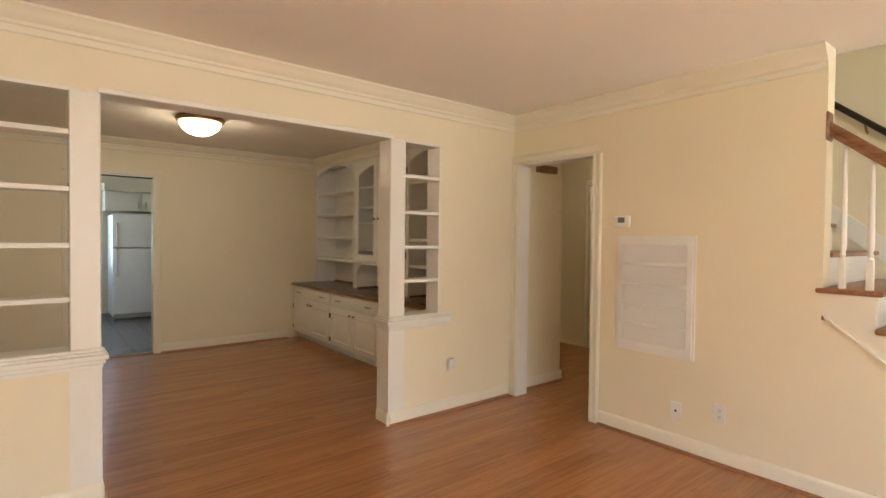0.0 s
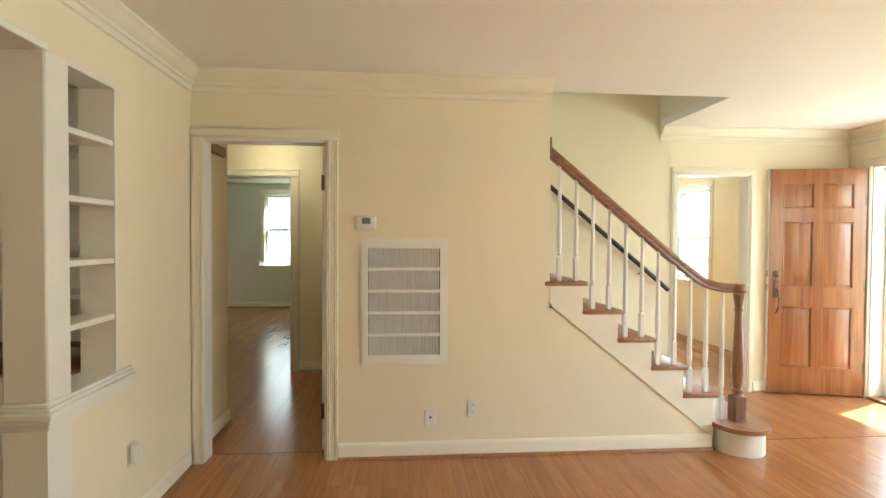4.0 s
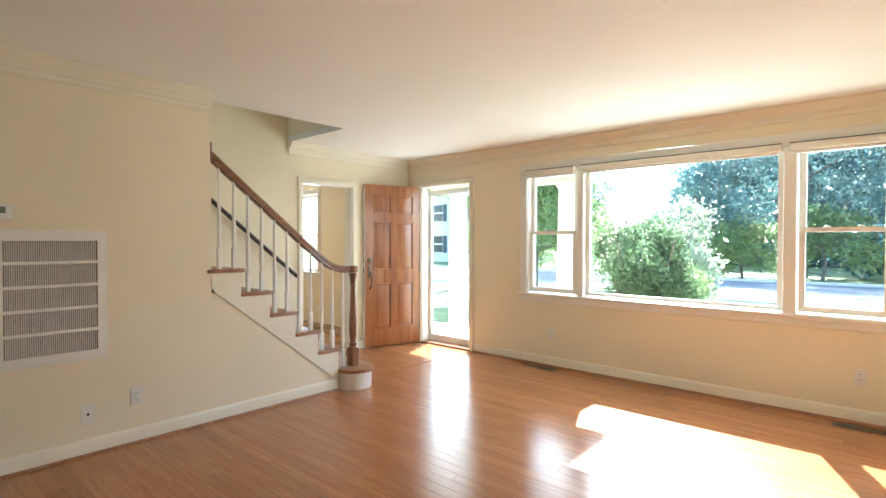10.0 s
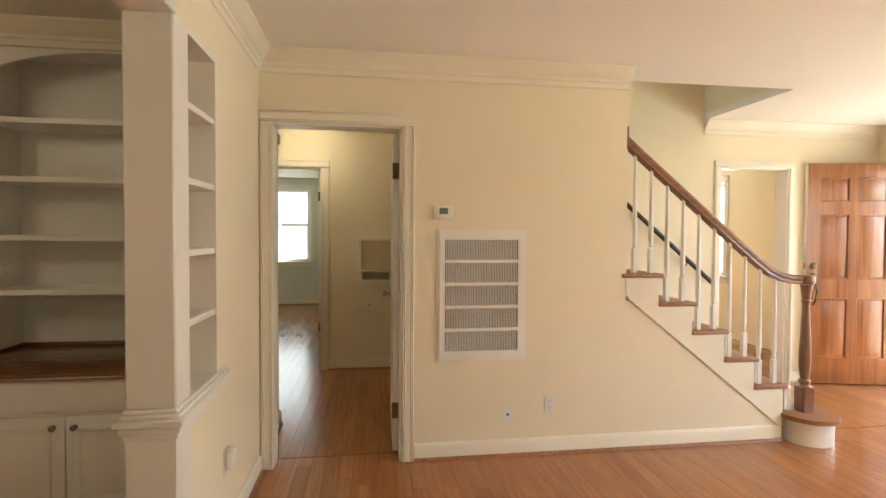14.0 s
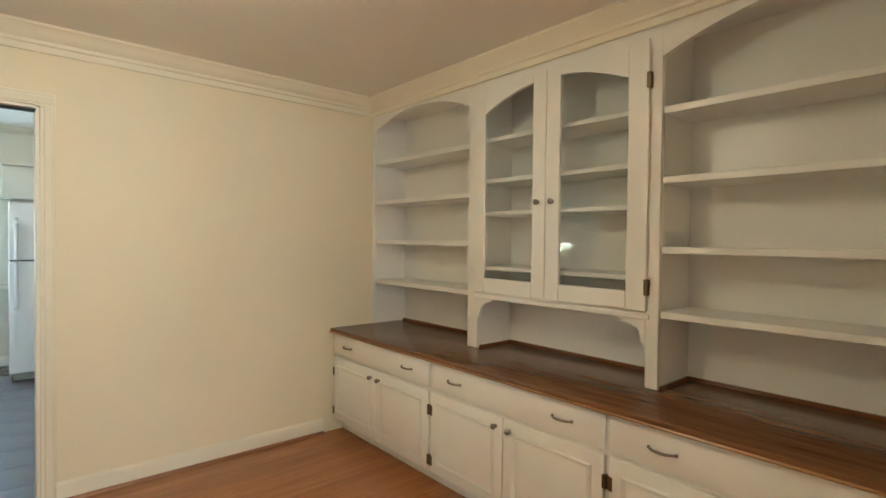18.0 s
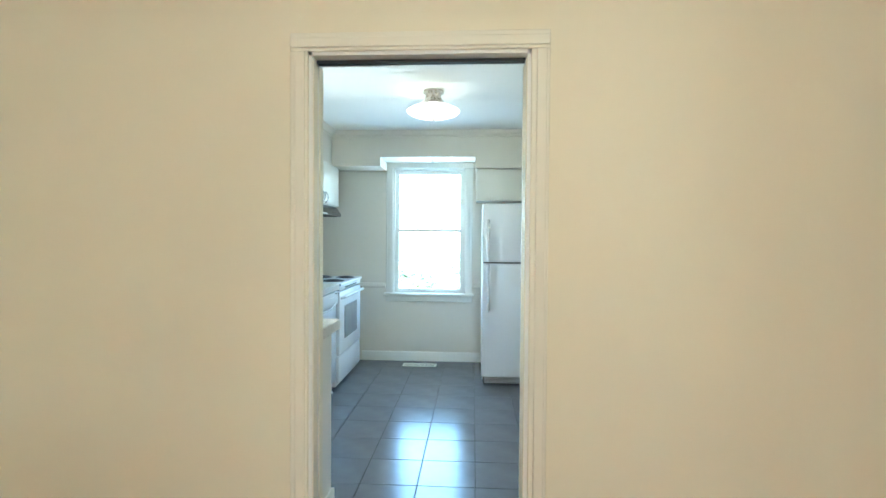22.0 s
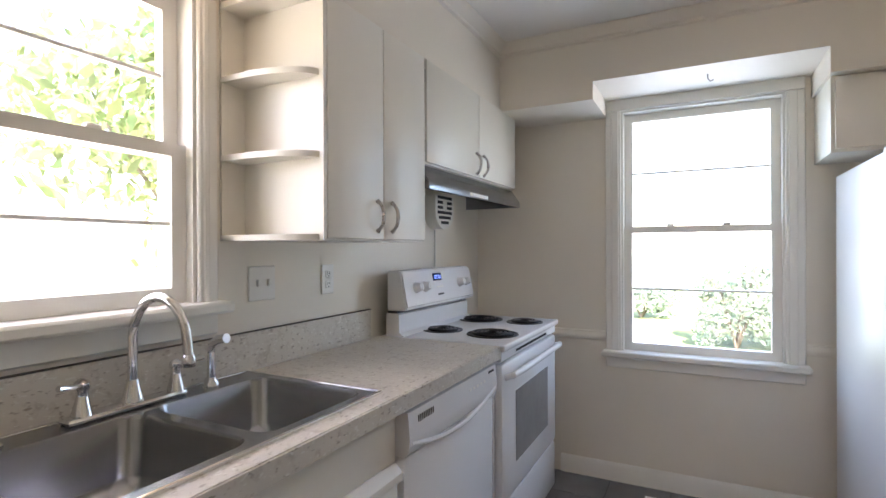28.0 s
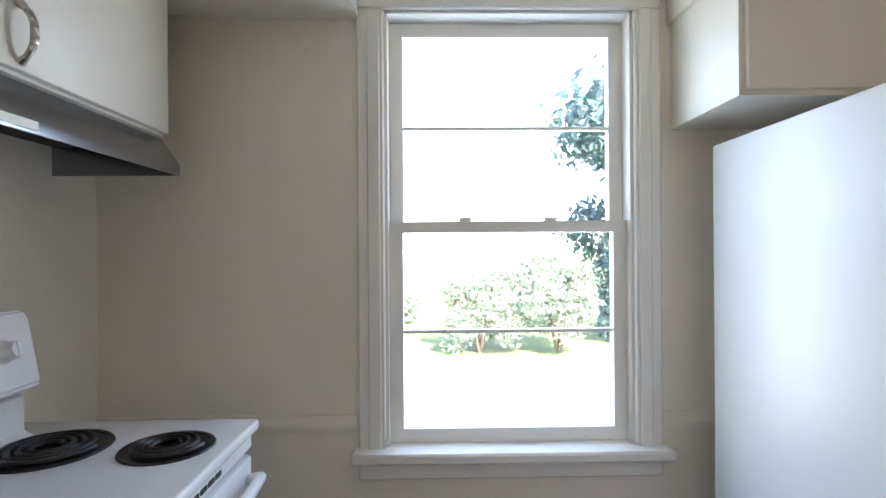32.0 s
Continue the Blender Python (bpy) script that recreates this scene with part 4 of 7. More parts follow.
# ---- small things of the living room ----
grille = thing("return_air_grille", (XG, 1.08, 0.585), "white metal return-air grille with five louvred rows", "air grille")
GY0, GY1, GZ0, GZ1 = 0.818, 1.347, 0.623, 1.397
bm = bmesh.new()
rows_z = [GZ0 + 0.035 + k * (GZ1 - GZ0 - 0.07) / 5 for k in range(6)]
cells(bm, "x", XG - 0.016, XG + 0.001, GY0, GY1, GZ0, GZ1, [(GY0 + 0.035, GY1 - 0.035, a + 0.009, b - 0.009) for a, b in zip(rows_z, rows_z[1:])])
part("frame", bm, GRILLE, grille)
bm = bmesh.new()
cells(bm, "x", XG - 0.007, XG + 0.001, GY0 - 0.018, GY1 + 0.018, GZ0 - 0.018, GZ1 + 0.018, [(GY0 + 0.01, GY1 - 0.01, GZ0 + 0.01, GZ1 - 0.01)])
part("flange", bm, GRILLE, grille)
# filter sheet coloured dark for the shade between the louvres
bpart("filter", (XG - 0.003, GY0 + 0.03, GZ0 + 0.03), (XG - 0.001, GY1 - 0.03, GZ1 - 0.03), GREYBACK, grille, 0, "filter sheet with the shade behind the louvres in its dark grey")
for a, b in zip(rows_z, rows_z[1:]):
    n_l = 44
    lme = bpy.data.meshes.new("louvre")
    bm = prism(bmesh.new(), [(XG - 0.013, 0.0034), (XG - 0.004, -0.0040), (XG - 0.004, -0.0025), (XG - 0.013, 0.0049)], "z", a + 0.009, b - 0.009)
    bm.to_mesh(lme)
    bm.free()
    lme.materials.append(GRILLE)
    for q in range(n_l):
        ob = new("louvre", lme)
        ob.location = Vector((0, GY0 + 0.04 + (GY1 - GY0 - 0.08) * (q + 0.5) / n_l, 0)) - BASE[grille.name]
        ob.parent = grille

thermo = thing("thermostat", (XG - 0.02, 1.32, 1.47), "small white wall thermostat with a grey display", "thermostat")
bpart("body", (XG - 0.026, 1.262, 1.472), (XG, 1.385, 1.556), PLASTIC, thermo, 0.010, seg=2)
bpart("display", (XG - 0.028, 1.298, 1.508), (XG - 0.025, 1.350, 1.545), mat("lcd_grey", (0.20, 0.22, 0.19), 0.25), thermo, 0, "grey display")
for y in (1.305, 1.322, 1.340):
    bpart("button", (XG - 0.029, y, 1.485), (XG - 0.025, y + 0.010, 1.491), PLASTIC, thermo, 0.001)


def outlet(axis, face, sign, u, z, kind="duplex", label="white plastic wall outlet with two sockets", w=0.072, h=0.116):
    p = (face, u, z - h / 2) if axis == "x" else (u, face, z - h / 2)
    ob = thing("wall_outlet" if kind != "switch" else "light_switch", p, label, "outlet" if kind != "switch" else "switch", "wall plates")
    def bx(nm, ua, ub, za, zb, d0, d1, m, bev=0.0):
        a = (face + sign * d0, u + ua, z + za) if axis == "x" else (u + ua, face + sign * d0, z + za)
        b = (face + sign * d1, u + ub, z + zb) if axis == "x" else (u + ub, face + sign * d1, z + zb)
        bpart(nm, a, b, m, ob, bev)
    bx("plate", -w / 2, w / 2, -h / 2, h / 2, 0, 0.006, PLASTIC, 0.003)
    if kind == "duplex":
        for s in (-1, 1):
            bx("socket", -0.017, 0.017, s * 0.021 - 0.014, s * 0.021 + 0.014, 0.004, 0.009, PLASTIC, 0.004)
            for q in (-1, 1):
                bx("slot", q * 0.006 - 0.0012, q * 0.006 + 0.0012, s * 0.021 - 0.002, s * 0.021 + 0.008, 0.0085, 0.0095, DARK)
            bx("slot", -0.002, 0.002, s * 0.021 - 0.010, s * 0.021 - 0.006, 0.0085, 0.0095, DARK)
    elif kind == "jack":
        bx("jack", -0.007, 0.007, -0.007, 0.007, 0.004, 0.008, DARK)
    else:
        for q in ((-0.023, 0.023) if w > 0.1 else (0,)):
            bx("toggle", q - 0.005, q + 0.005, -0.010, 0.012, 0.004, 0.016, PLASTIC, 0.002)
    return ob


outlet("x", XG, -1, 0.91, 0.26, "jack", "white plastic plate with a cable jack")
outlet("x", XG, -1, 0.635, 0.315)
outlet("y", YS, 1, 2.75, 0.35)
outlet("y", YS, 1, 0.15, 0.345)
outlet("y", YD, -1, 0.13, 0.31)
oc = outlet("y", YA, -1, 3.03, 0.37, "jack", "white plastic outlet with a raised child-proof cover")
bpart("cover", (2.998, YA - 0.045, 0.335), (3.062, YA - 0.006, 0.425), PLASTIC, oc, 0.012, seg=2)


def floor_register(x0, x1, y0, y1, material, slots, along, label, frame_z=0.004):
    ob = thing("floor_register", ((x0 + x1) / 2, (y0 + y1) / 2, 0), label, "floor vent", "floor registers")
    bm = bmesh.new()
    inner = []
    n = slots
    for q in range(n):
        inner.append((x0 + 0.02 + (x1 - x0 - 0.04) * q / n + 0.003, x0 + 0.02 + (x1 - x0 - 0.04) * (q + 1) / n - 0.003))
    ys = [y0, y0 + 0.02, (y0 + y1) / 2 - 0.004, (y0 + y1) / 2 + 0.004, y1 - 0.02, y1]
    for a, b in ((ys[0], ys[1]), (ys[2], ys[3]), (ys[4], ys[5])):
        box(bm, (x0, a, 0.0), (x1, b, frame_z), 0.001)
    for ya, yb in ((ys[1], ys[2]), (ys[3], ys[4])):
        edges = [x0] + [v for pr in inner for v in pr] + [x1]
        for a, b in zip(edges[::2], edges[1::2]):
            box(bm, (a, ya, 0.0), (b, yb, frame_z))
    part("grid", bm, material, ob)
    # thin dark sheet stands for the shade below the slots
    bpart("duct_shade", (x0 + 0.015, y0 + 0.015, 0.0004), (x1 - 0.015, y1 - 0.015, 0.001), DARK, ob)
    return ob


floor_register(2.62, 2.98, -3.02, -2.90, BRONZE, 26, "x", "brown metal floor register by the wall")
floor_register(-0.06, 0.30, -3.02, -2.90, BRONZE, 26, "x", "brown metal floor register by the wall")
floor_register(0.592, 0.955, 9.52, 9.65, PLASTIC, 24, "x", "white metal floor register in the tiles")


# ---- hall and bedroom ----
hd = thing("hall_door", (XG + 0.13, HD[0] + 0.02, 0), "open white painted flush hall door with dark hinges", "door")
bpart("slab", (XG + 0.13, HD[0] + 0.012, 0.01), (XG + 0.13 + 0.73, HD[0] + 0.047, 2.01), TRIM, hd, 0.003)
for z in (0.27, 1.78):
    bpart("hinge", (XG + 0.122, HD[0] + 0.008, z - 0.05), (XG + 0.131, HD[0] + 0.052, z + 0.05), BRONZE, hd, 0.002)
for s in (0.047, 0.012):
    d = 1 if s > 0.02 else -1
    if d < 0:
        continue
    bm = lathe(bmesh.new(), [(0, 0.0), (0.030, 0.0), (0.030, 0.006), (0.011, 0.010), (0.011, 0.034), (0.024, 0.040), (0.028, 0.052), (0.022, 0.064), (0, 0.067)], (XG + 0.13 + 0.66, HD[0] + s, 0.935), 16, "y")
    part("knob", bm, NICKEL, hd)
hd.matrix_basis = pose(XG + 0.13, HD[0] + 0.02, 0, 0, 0, -1)
bd = thing("bedroom_door", (6.13, BD[0] + 0.02, 0), "open white painted bedroom door with dark hinges", "door")
bpart("slab", (6.13, BD[0] + 0.01, 0.01), (6.82, BD[0] + 0.045, 2.02), TRIM, bd, 0.003)
for z in (0.40, 1.78):
    bpart("hinge", (6.122, BD[0] + 0.006, z - 0.05), (6.132, BD[0] + 0.048, z + 0.05), BRONZE, bd, 0.002)
bd.matrix_basis = pose(6.13, BD[0] + 0.02, 0, 0, 0, 4)
nich = thing("telephone_niche", (5.95, 1.68, 0.88), "white framed telephone niche with a lower slot in the hall wall", "niche", "", "structure")
bm = bmesh.new()
cells(bm, "x", 5.93, 5.952, NI[0] - 0.05, NI[1] + 0.05, 0.885, NI[3] + 0.05, [NI, NI2])
part("frame", bm, TRIM, nich)
for h, xb in ((NI, 6.012), (NI2, 6.062)):
    bm = bmesh.new()
    box(bm, (xb, h[0] - 0.01, h[2] - 0.01), (xb + 0.007, h[1] + 0.01, h[3] + 0.01))
    part("back", bm, CREAM, nich)
bpart("ledge", (5.915, NI[0] - 0.03, 1.0), (6.06, NI[1] + 0.03, 1.02), TRIM, nich, 0.004)
outlet("x", 5.95, -1, 1.77, 0.66, "jack", "small white telephone plate")
solo("door_bumper_block", box(bmesh.new(), (4.06, 2.385, 2.0), (4.34, 2.42, 2.07), 0.006), RAILWOOD, "small brown wooden block high on the hall wall", "wood block")
FX, FYB = 8.45, 4.29
fan = thing("ceiling_fan", (FX, FYB, 2.5), "brass and white ceiling fan with lit tulip shades", "ceiling fan")
part("rod", tube(bmesh.new(), [(FX, FYB, 2.5), (FX, FYB, 2.36)], 0.015, 10), BRASS, fan)
part("motor", lathe(bmesh.new(), [(0, 2.36), (0.08, 2.36), (0.11, 2.33), (0.11, 2.27), (0.07, 2.24), (0, 2.24)], (FX, FYB, 0), 20), BRASS, fan)
for k in range(4):
    a = radians(20 + 90 * k)
    bm = box(bmesh.new(), (0.12, -0.065, -0.004), (0.62, 0.065, 0.004), 0.003)
    bmesh.ops.transform(bm, matrix=Matrix.Translation((FX, FYB, 2.29)) @ Matrix.Rotation(a, 4, "Z") @ Matrix.Rotation(radians(11), 4, "X"), verts=bm.verts[:])
    part("blade", bm, TRIM, fan)
part("light_hub", lathe(bmesh.new(), [(0.0, 2.18), (0.035, 2.185), (0.045, 2.21), (0.045, 2.24), (0, 2.24)], (FX, FYB, 0), 16), BRASS, fan)
for k in range(3):
    a = radians(100 + 120 * k)
    cx, cy = FX + 0.10 * math.cos(a), FYB + 0.10 * math.sin(a)
    part("tulip_shade", lathe(bmesh.new(), [(0.022, 2.20), (0.04, 2.18), (0.058, 2.13), (0.064, 2.09), (0.055, 2.085), (0, 2.10)], (cx, cy, 0), 16), LAMPGLOW, fan, "lit tulip glass shade")
for dx in (-0.02, 0.03):
    part("pull_chain", tube(bmesh.new(), [(FX + dx, FYB, 2.18), (FX + dx, FYB, 1.98)], 0.003, 6), BRASS, fan)
bulb("fan_bulb", (FX, FYB, 2.02), 0.3, WARM)
hl = thing("hall_ceiling_light", (5.48, 2.40, ZC), "small lit flush ceiling light", "ceiling light")
part("bowl", lathe(bmesh.new(), [(0, ZC - 0.085), (0.06, ZC - 0.08), (0.11, ZC - 0.05), (0.125, ZC - 0.015)], (5.48, 2.40, 0), 24), LAMPGLOW, hl, "lit glass bowl")
part("rim", lathe(bmesh.new(), [(0.120, ZC - 0.022), (0.135, ZC - 0.018), (0.135, ZC), (0.10, ZC)], (5.48, 2.40, 0), 24), NICKEL, hl)
bulb("hall_bulb", (5.48, 2.40, ZC - 0.16), 0.5, WARM)


# ---- dining room: built-in sideboard ----
def bow_handle(ob, p, length, axis, out, material=PULL, r=0.0048, lift=0.026):
    """An arched pull at p along axis, standing off along out."""
    a, o = Vector({"x": (1, 0, 0), "y": (0, 1, 0), "z": (0, 0, 1)}[axis]), Vector(out)
    pts, rad = [], []
    for k in range(13):
        s = -1 + 2 * k / 12
        h = lift * (1 - abs(s) ** 2.6)
        pts.append(Vector(p) + a * (s * length / 2) + o * (h + 0.003))
        rad.append(r * (1.5 if abs(s) > 0.9 else 1.0 + 0.25 * (1 - abs(s))))
    h = part("handle", tube(bmesh.new(), pts, rad, 8), material, ob)
    return h


def round_knob(ob, p, out, r=0.016, material=PULL):
    ax = "xyz"[[abs(c) > 0.5 for c in out].index(True)]
    s = sum(out)
    prof = [(0, 0), (0.010, 0), (0.007, 0.006), (0.006, 0.012), (r, 0.017), (r, 0.023), (r * 0.7, 0.028), (0, 0.030)]
    return part("knob", lathe(bmesh.new(), [(q, s * h) for q, h in prof], p, 14, ax), material, ob)


def raised_door(ob, axis, face, sign, u0, u1, z0, z1, material, t=0.019, name="door", raised=True):
    """A slab cabinet door standing proud of face, with a raised field."""
    def vec(d, u, z):
        return (face + sign * d, u, z) if axis == "x" else (u, face + sign * d, z)
    bm = box(bmesh.new(), vec(0, u0, z0), vec(t, u1, z1), 0.004, 2)
    if raised:
        i0, i1 = 0.052, 0.075
        ring = lambda i, d: [bm.verts.new(vec(d, u, z)) for u, z in ((u0 + i, z0 + i), (u1 - i, z0 + i), (u1 - i, z1 - i), (u0 + i, z1 - i))]
        g0, g1, g2 = ring(i0, t + 0.0005), ring(i0 + 0.007, t + 0.009), ring(i1, t + 0.002)
        g3 = ring(i1 + 0.022, t + 0.011)
        for lo, hi in ((g0, g1), (g1, g2), (g2, g3)):
            for q in range(4):
                bm.faces.new((lo[q], lo[(q + 1) % 4], hi[(q + 1) % 4], hi[q]))
        bm.faces.new(g3)
        bmesh.ops.recalc_face_normals(bm, faces=bm.faces[:])
    return part(name, bm, material, ob)


SF = 3.212   # face of the base cabinets
for y0, y1 in ((4.8305, 5.93), (3.7305, 4.8295), (2.552, 3.7295)):
    ob = thing("sideboard_base_unit", (SF, (y0 + y1) / 2, 0), "white base cabinet with a drawer over two raised-panel doors", "cabinet", "base units of the sideboard")
    bpart("body", (SF, y0, 0.09), (XB, y1, 0.717), CABINET, ob)
    bpart("toe_kick", (SF + 0.07, y0, 0.0), (XB, y1, 0.09), CABINET, ob)
    dr = bpart("drawer", (SF - 0.017, y0 + 0.012, 0.562), (SF, y1 - 0.012, 0.708), CABINET, ob, 0.005, seg=2)
    for f in (0.19, 0.81):
        bow_handle(dr, (SF - 0.017, y0 + (y1 - y0) * f, 0.636), 0.105, "y", (-1, 0, 0))
    ym = (y0 + y1) / 2
    for a, b, k, hy in ((y0 + 0.012, ym - 0.003, ym - 0.045, y0 + 0.012), (ym + 0.003, y1 - 0.012, ym + 0.045, y1 - 0.012)):
        dd = raised_door(ob, "x", SF, -1, a, b, 0.10, 0.543, CABINET)
        round_knob(dd, (SF - 0.019, k, 0.495), (-1, 0, 0), 0.014)
        for z in (0.16, 0.44):
            bm = box(bmesh.new(), (SF - 0.022, hy - 0.014, z - 0.028), (SF - 0.004, hy + 0.006, z + 0.028), 0.002)
            part("hinge", bm, BRONZE, dd)
wt = thing("sideboard_worktop", (3.5, 4.2, 0.717), "dark-stained brown wooden worktop of the sideboard", "worktop")
bm = box(bmesh.new(), (3.175, AT, 0.717), (XB, YD, 0.748), 0.008, 2)
part("top", bm, TOPWOOD, wt)
part("edge_bead", tube(bmesh.new(), [(3.174, AT, 0.722), (3.174, YD, 0.722)], 0.006, 8), EDGEWOOD, wt, "golden worn front bead")
HF = 3.53    # face of the hutch
for ya, yb in ((4.885, 5.925), (3.755, 4.80), (2.56, 3.695)):
    bpart("back_strip", (XB - 0.030, ya, 0.748), (XB - 0.016, yb, 0.764), TOPWOOD, wt)
for y, s in ((4.883, 1), (4.802, -1), (3.753, 1), (3.697, -1)):
    bpart("back_strip", (HF + 0.02, y, 0.748), (XB - 0.03, y + s * 0.012, 0.762), TOPWOOD, wt)


def arch_poly(y0, y1, z_spring, z_top, n=14):
    """Points along a segmental arch from y0 to y1."""
    c, h = (y0 + y1) / 2, (y1 - y0) / 2
    rise = z_top - z_spring
    rad = (h * h + rise * rise) / (2 * rise)
    a = math.asin(h / rad)
    return [(c + rad * math.sin(-a + 2 * a * k / n), z_top - rad + rad * math.cos(-a + 2 * a * k / n)) for k in range(n + 1)]


def arched_header(bm, y0, y1, z_spring, z_top, z_high, x0, x1):
    prism(bm, arch_poly(y0, y1, z_spring, z_top) + [(y1, z_high), (y0, z_high)], "x", x0, x1)
    return bm


ZT = 2.335
for y0, y1, shelves in ((4.885, 5.925, (1.072, 1.370, 1.664, 1.961)), (2.56, 3.695, (1.075, 1.355, 1.655, 1.955))):
    ob = thing("open_hutch_bay", (HF, (y0 + y1) / 2, 0.748), "white open shelf bay with an arched top over the worktop", "shelf", "open bays of the hutch")
    bm = arched_header(bmesh.new(), y0, y1, 2.20 if y0 > 4 else 2.18, 2.305, ZT, HF, HF + 0.022)
    part("arched_header", bm, CABINET, ob)
    bpart("back", (XB - 0.016, y0, 0.748), (XB - 0.002, y1, ZT), CABINET, ob)
    for a, b in ((y0 - 0.001, y0 + 0.002), (y1 - 0.002, y1 + 0.001)):
        bpart("side", (HF + 0.022, a, 0.764), (XB - 0.016, b, ZT), CABINET, ob)
    for z in shelves:
        bpart("shelf", (HF + 0.012, y0 + 0.002, z - 0.016), (XB - 0.016, y1 - 0.002, z + 0.014), CABINET, ob, 0.003)
        bpart("support", (HF + 0.06, y0 + 0.002, z - 0.024), (HF + 0.075, y0 + 0.014, z - 0.014), NICKEL, ob)
frame_h = thing("hutch_frame", (HF, 4.2, 0.748), "white face frame of the built-in hutch", "cabinet frame")
for a, b, z0 in ((5.925, YD, 0.748), (4.80, 4.885, 0.748), (3.695, 3.755, 0.748), (AT, 2.56, 0.748)):
    bpart("stile", (HF, a, z0), (HF + 0.022, b, ZT), CABINET, frame_h, 0.003)
    bpart("divider", (HF + 0.022, a + 0.003, z0), (XB - 0.002, b - 0.003, ZT), CABINET, frame_h)
bpart("top_rail", (HF, AT, ZT), (XB, YD, ZC), CABINET, frame_h)
hc = thing("glazed_hutch_cabinet", (HF, 4.295, 1.05), "white wall cabinet with two arched glass doors", "cabinet")
bpart("bottom", (HF, 3.755, 1.06), (XB - 0.002, 4.80, 1.085), CABINET, hc, 0.003)
bpart("back", (XB - 0.016, 3.755, 0.748), (XB - 0.002, 4.80, ZT), CABINET, hc)
bpart("head", (HF, 3.755, 2.27), (HF + 0.02, 4.80, ZT), CABINET, hc)
bpart("lower_rail", (HF - 0.010, 3.735, 1.048), (HF + 0.022, 4.82, 1.072), CABINET, hc, 0.005, seg=2)
for z in (1.225, 1.545, 1.735, 1.975):
    bpart("shelf", (HF + 0.03, 3.7555, z - 0.012), (XB - 0.016, 4.795, z + 0.012), CABINET, hc, 0.003)
for y, s in ((3.755, 1), (4.80, -1)):
    bm = bmesh.new()
    pts = [(y, 1.048), (y, 0.93)] + [(y + s * (0.016 + 0.10 * (1 - math.cos(radians(q)))), 0.945 + 0.087 * math.sin(radians(q))) for q in range(0, 91, 15)] + [(y + s * 0.116, 1.048)]
    prism(bm, pts, "x", HF, HF + 0.022)
    part("bracket", bm, CABINET, hc)
DY = [(3.745, 4.2925, "l"), (4.2955, 4.815, "r")]
for y0, y1, sd in DY:
    zb = 1.085
    gy0, gy1 = y0 + (0.095 if sd == "l" else 0.085), y1 - 0.085
    bm = bmesh.new()
    box(bm, (HF - 0.020, y0, zb), (HF - 0.001, gy0, 2.27), 0.003)
    box(bm, (HF - 0.020, gy1, zb), (HF - 0.001, y1, 2.27), 0.003)
    box(bm, (HF - 0.020, gy0, zb), (HF - 0.001, gy1, zb + 0.085), 0.003)
    pts = arch_poly(3.84, 4.73, 2.115, 2.225, 40)
    seg = [p for p in pts if gy0 - 1e-6 <= p[0] <= gy1 + 1e-6]
    full = [(gy0, seg[0][1])] + seg + [(gy1, seg[-1][1])]
    for (ya, za), (yb2, zb2) in zip(full, full[1:]):
        if yb2 - ya > 1e-5:
            prism(bm, [(ya, za), (yb2, zb2), (yb2, 2.27), (ya, 2.27)], "x", HF - 0.020, HF - 0.001)
    dd = part("glass_door", bm, CABINET, hc)
    g = bpart("pane", (HF - 0.012, gy0 - 0.005, zb + 0.08), (HF - 0.008, gy1 + 0.005, 2.235), CABGLASS, dd)
    g.visible_shadow = False
    round_knob(dd, (HF - 0.020, y1 - 0.045 if sd == "l" else y0 + 0.045, 1.59), (-1, 0, 0), 0.015)
    hy = y0 if sd == "l" else y1
    for z in (1.19, 2.09):
        bpart("hinge", (HF - 0.023, hy - 0.010, z - 0.035), (HF - 0.002, hy + 0.010, z + 0.035), BRONZE if sd == "l" else CABINET, dd, 0.002)

dl = thing("dining_ceiling_light", (1.62, 4.25, ZC), "lit frosted glass dome light with a bronze rim", "ceiling light")
part("rim", lathe(bmesh.new(), [(0.15, ZC), (0.195, ZC), (0.205, ZC - 0.02), (0.195, ZC - 0.045), (0.17, ZC - 0.05)], (1.62, 4.25, 0), 32), BRASS, dl, "bronze rim")
part("dome", lathe(bmesh.new(), [(0.0, ZC - 0.165), (0.05, ZC - 0.162), (0.10, ZC - 0.145), (0.145, ZC - 0.11), (0.17, ZC - 0.07), (0.175, ZC - 0.045)], (1.62, 4.25, 0), 32), LAMPGLOW, dl, "lit frosted glass dome")
bulb("dining_bulb", (1.62, 4.25, ZC - 0.27), 0.78, WARM, 0.1)


# ---- kitchen ----
KF = 0.115    # face of the base cabinets
CT = 0.965    # counter top
# soffits
for nm, lo, hi in (("sink", (XK, 6.43, 2.33), (-0.13, 7.765, ZK)), ("range", (XK, 7.765, 2.133), (-0.13, YK, ZK)), ("corner", (XK, YD + 0.12, 2.115), (0.62, 6.43, ZK))):
    solo("soffit_" + nm, box(bmesh.new(), lo, hi), KCREAM, "pale painted soffit over the wall cabinets", "soffit", "", "structure")
for nm, x0, x1, z in (("left", -0.13, 0.376, 2.120), ("middle", 0.376, 1.36, 2.212), ("right", 1.36, XKE, 2.10)):
    solo("soffit_north_" + nm, box(bmesh.new(), (x0, 9.35, z), (x1, YK, ZK)), KCREAM, "pale painted soffit over the kitchen window", "soffit", "", "structure")
KCROWN = [(0, 0), (0.055, 0), (0.050, -0.014), (0.030, -0.034), (0.014, -0.046), (0.014, -0.060), (0, -0.066)]
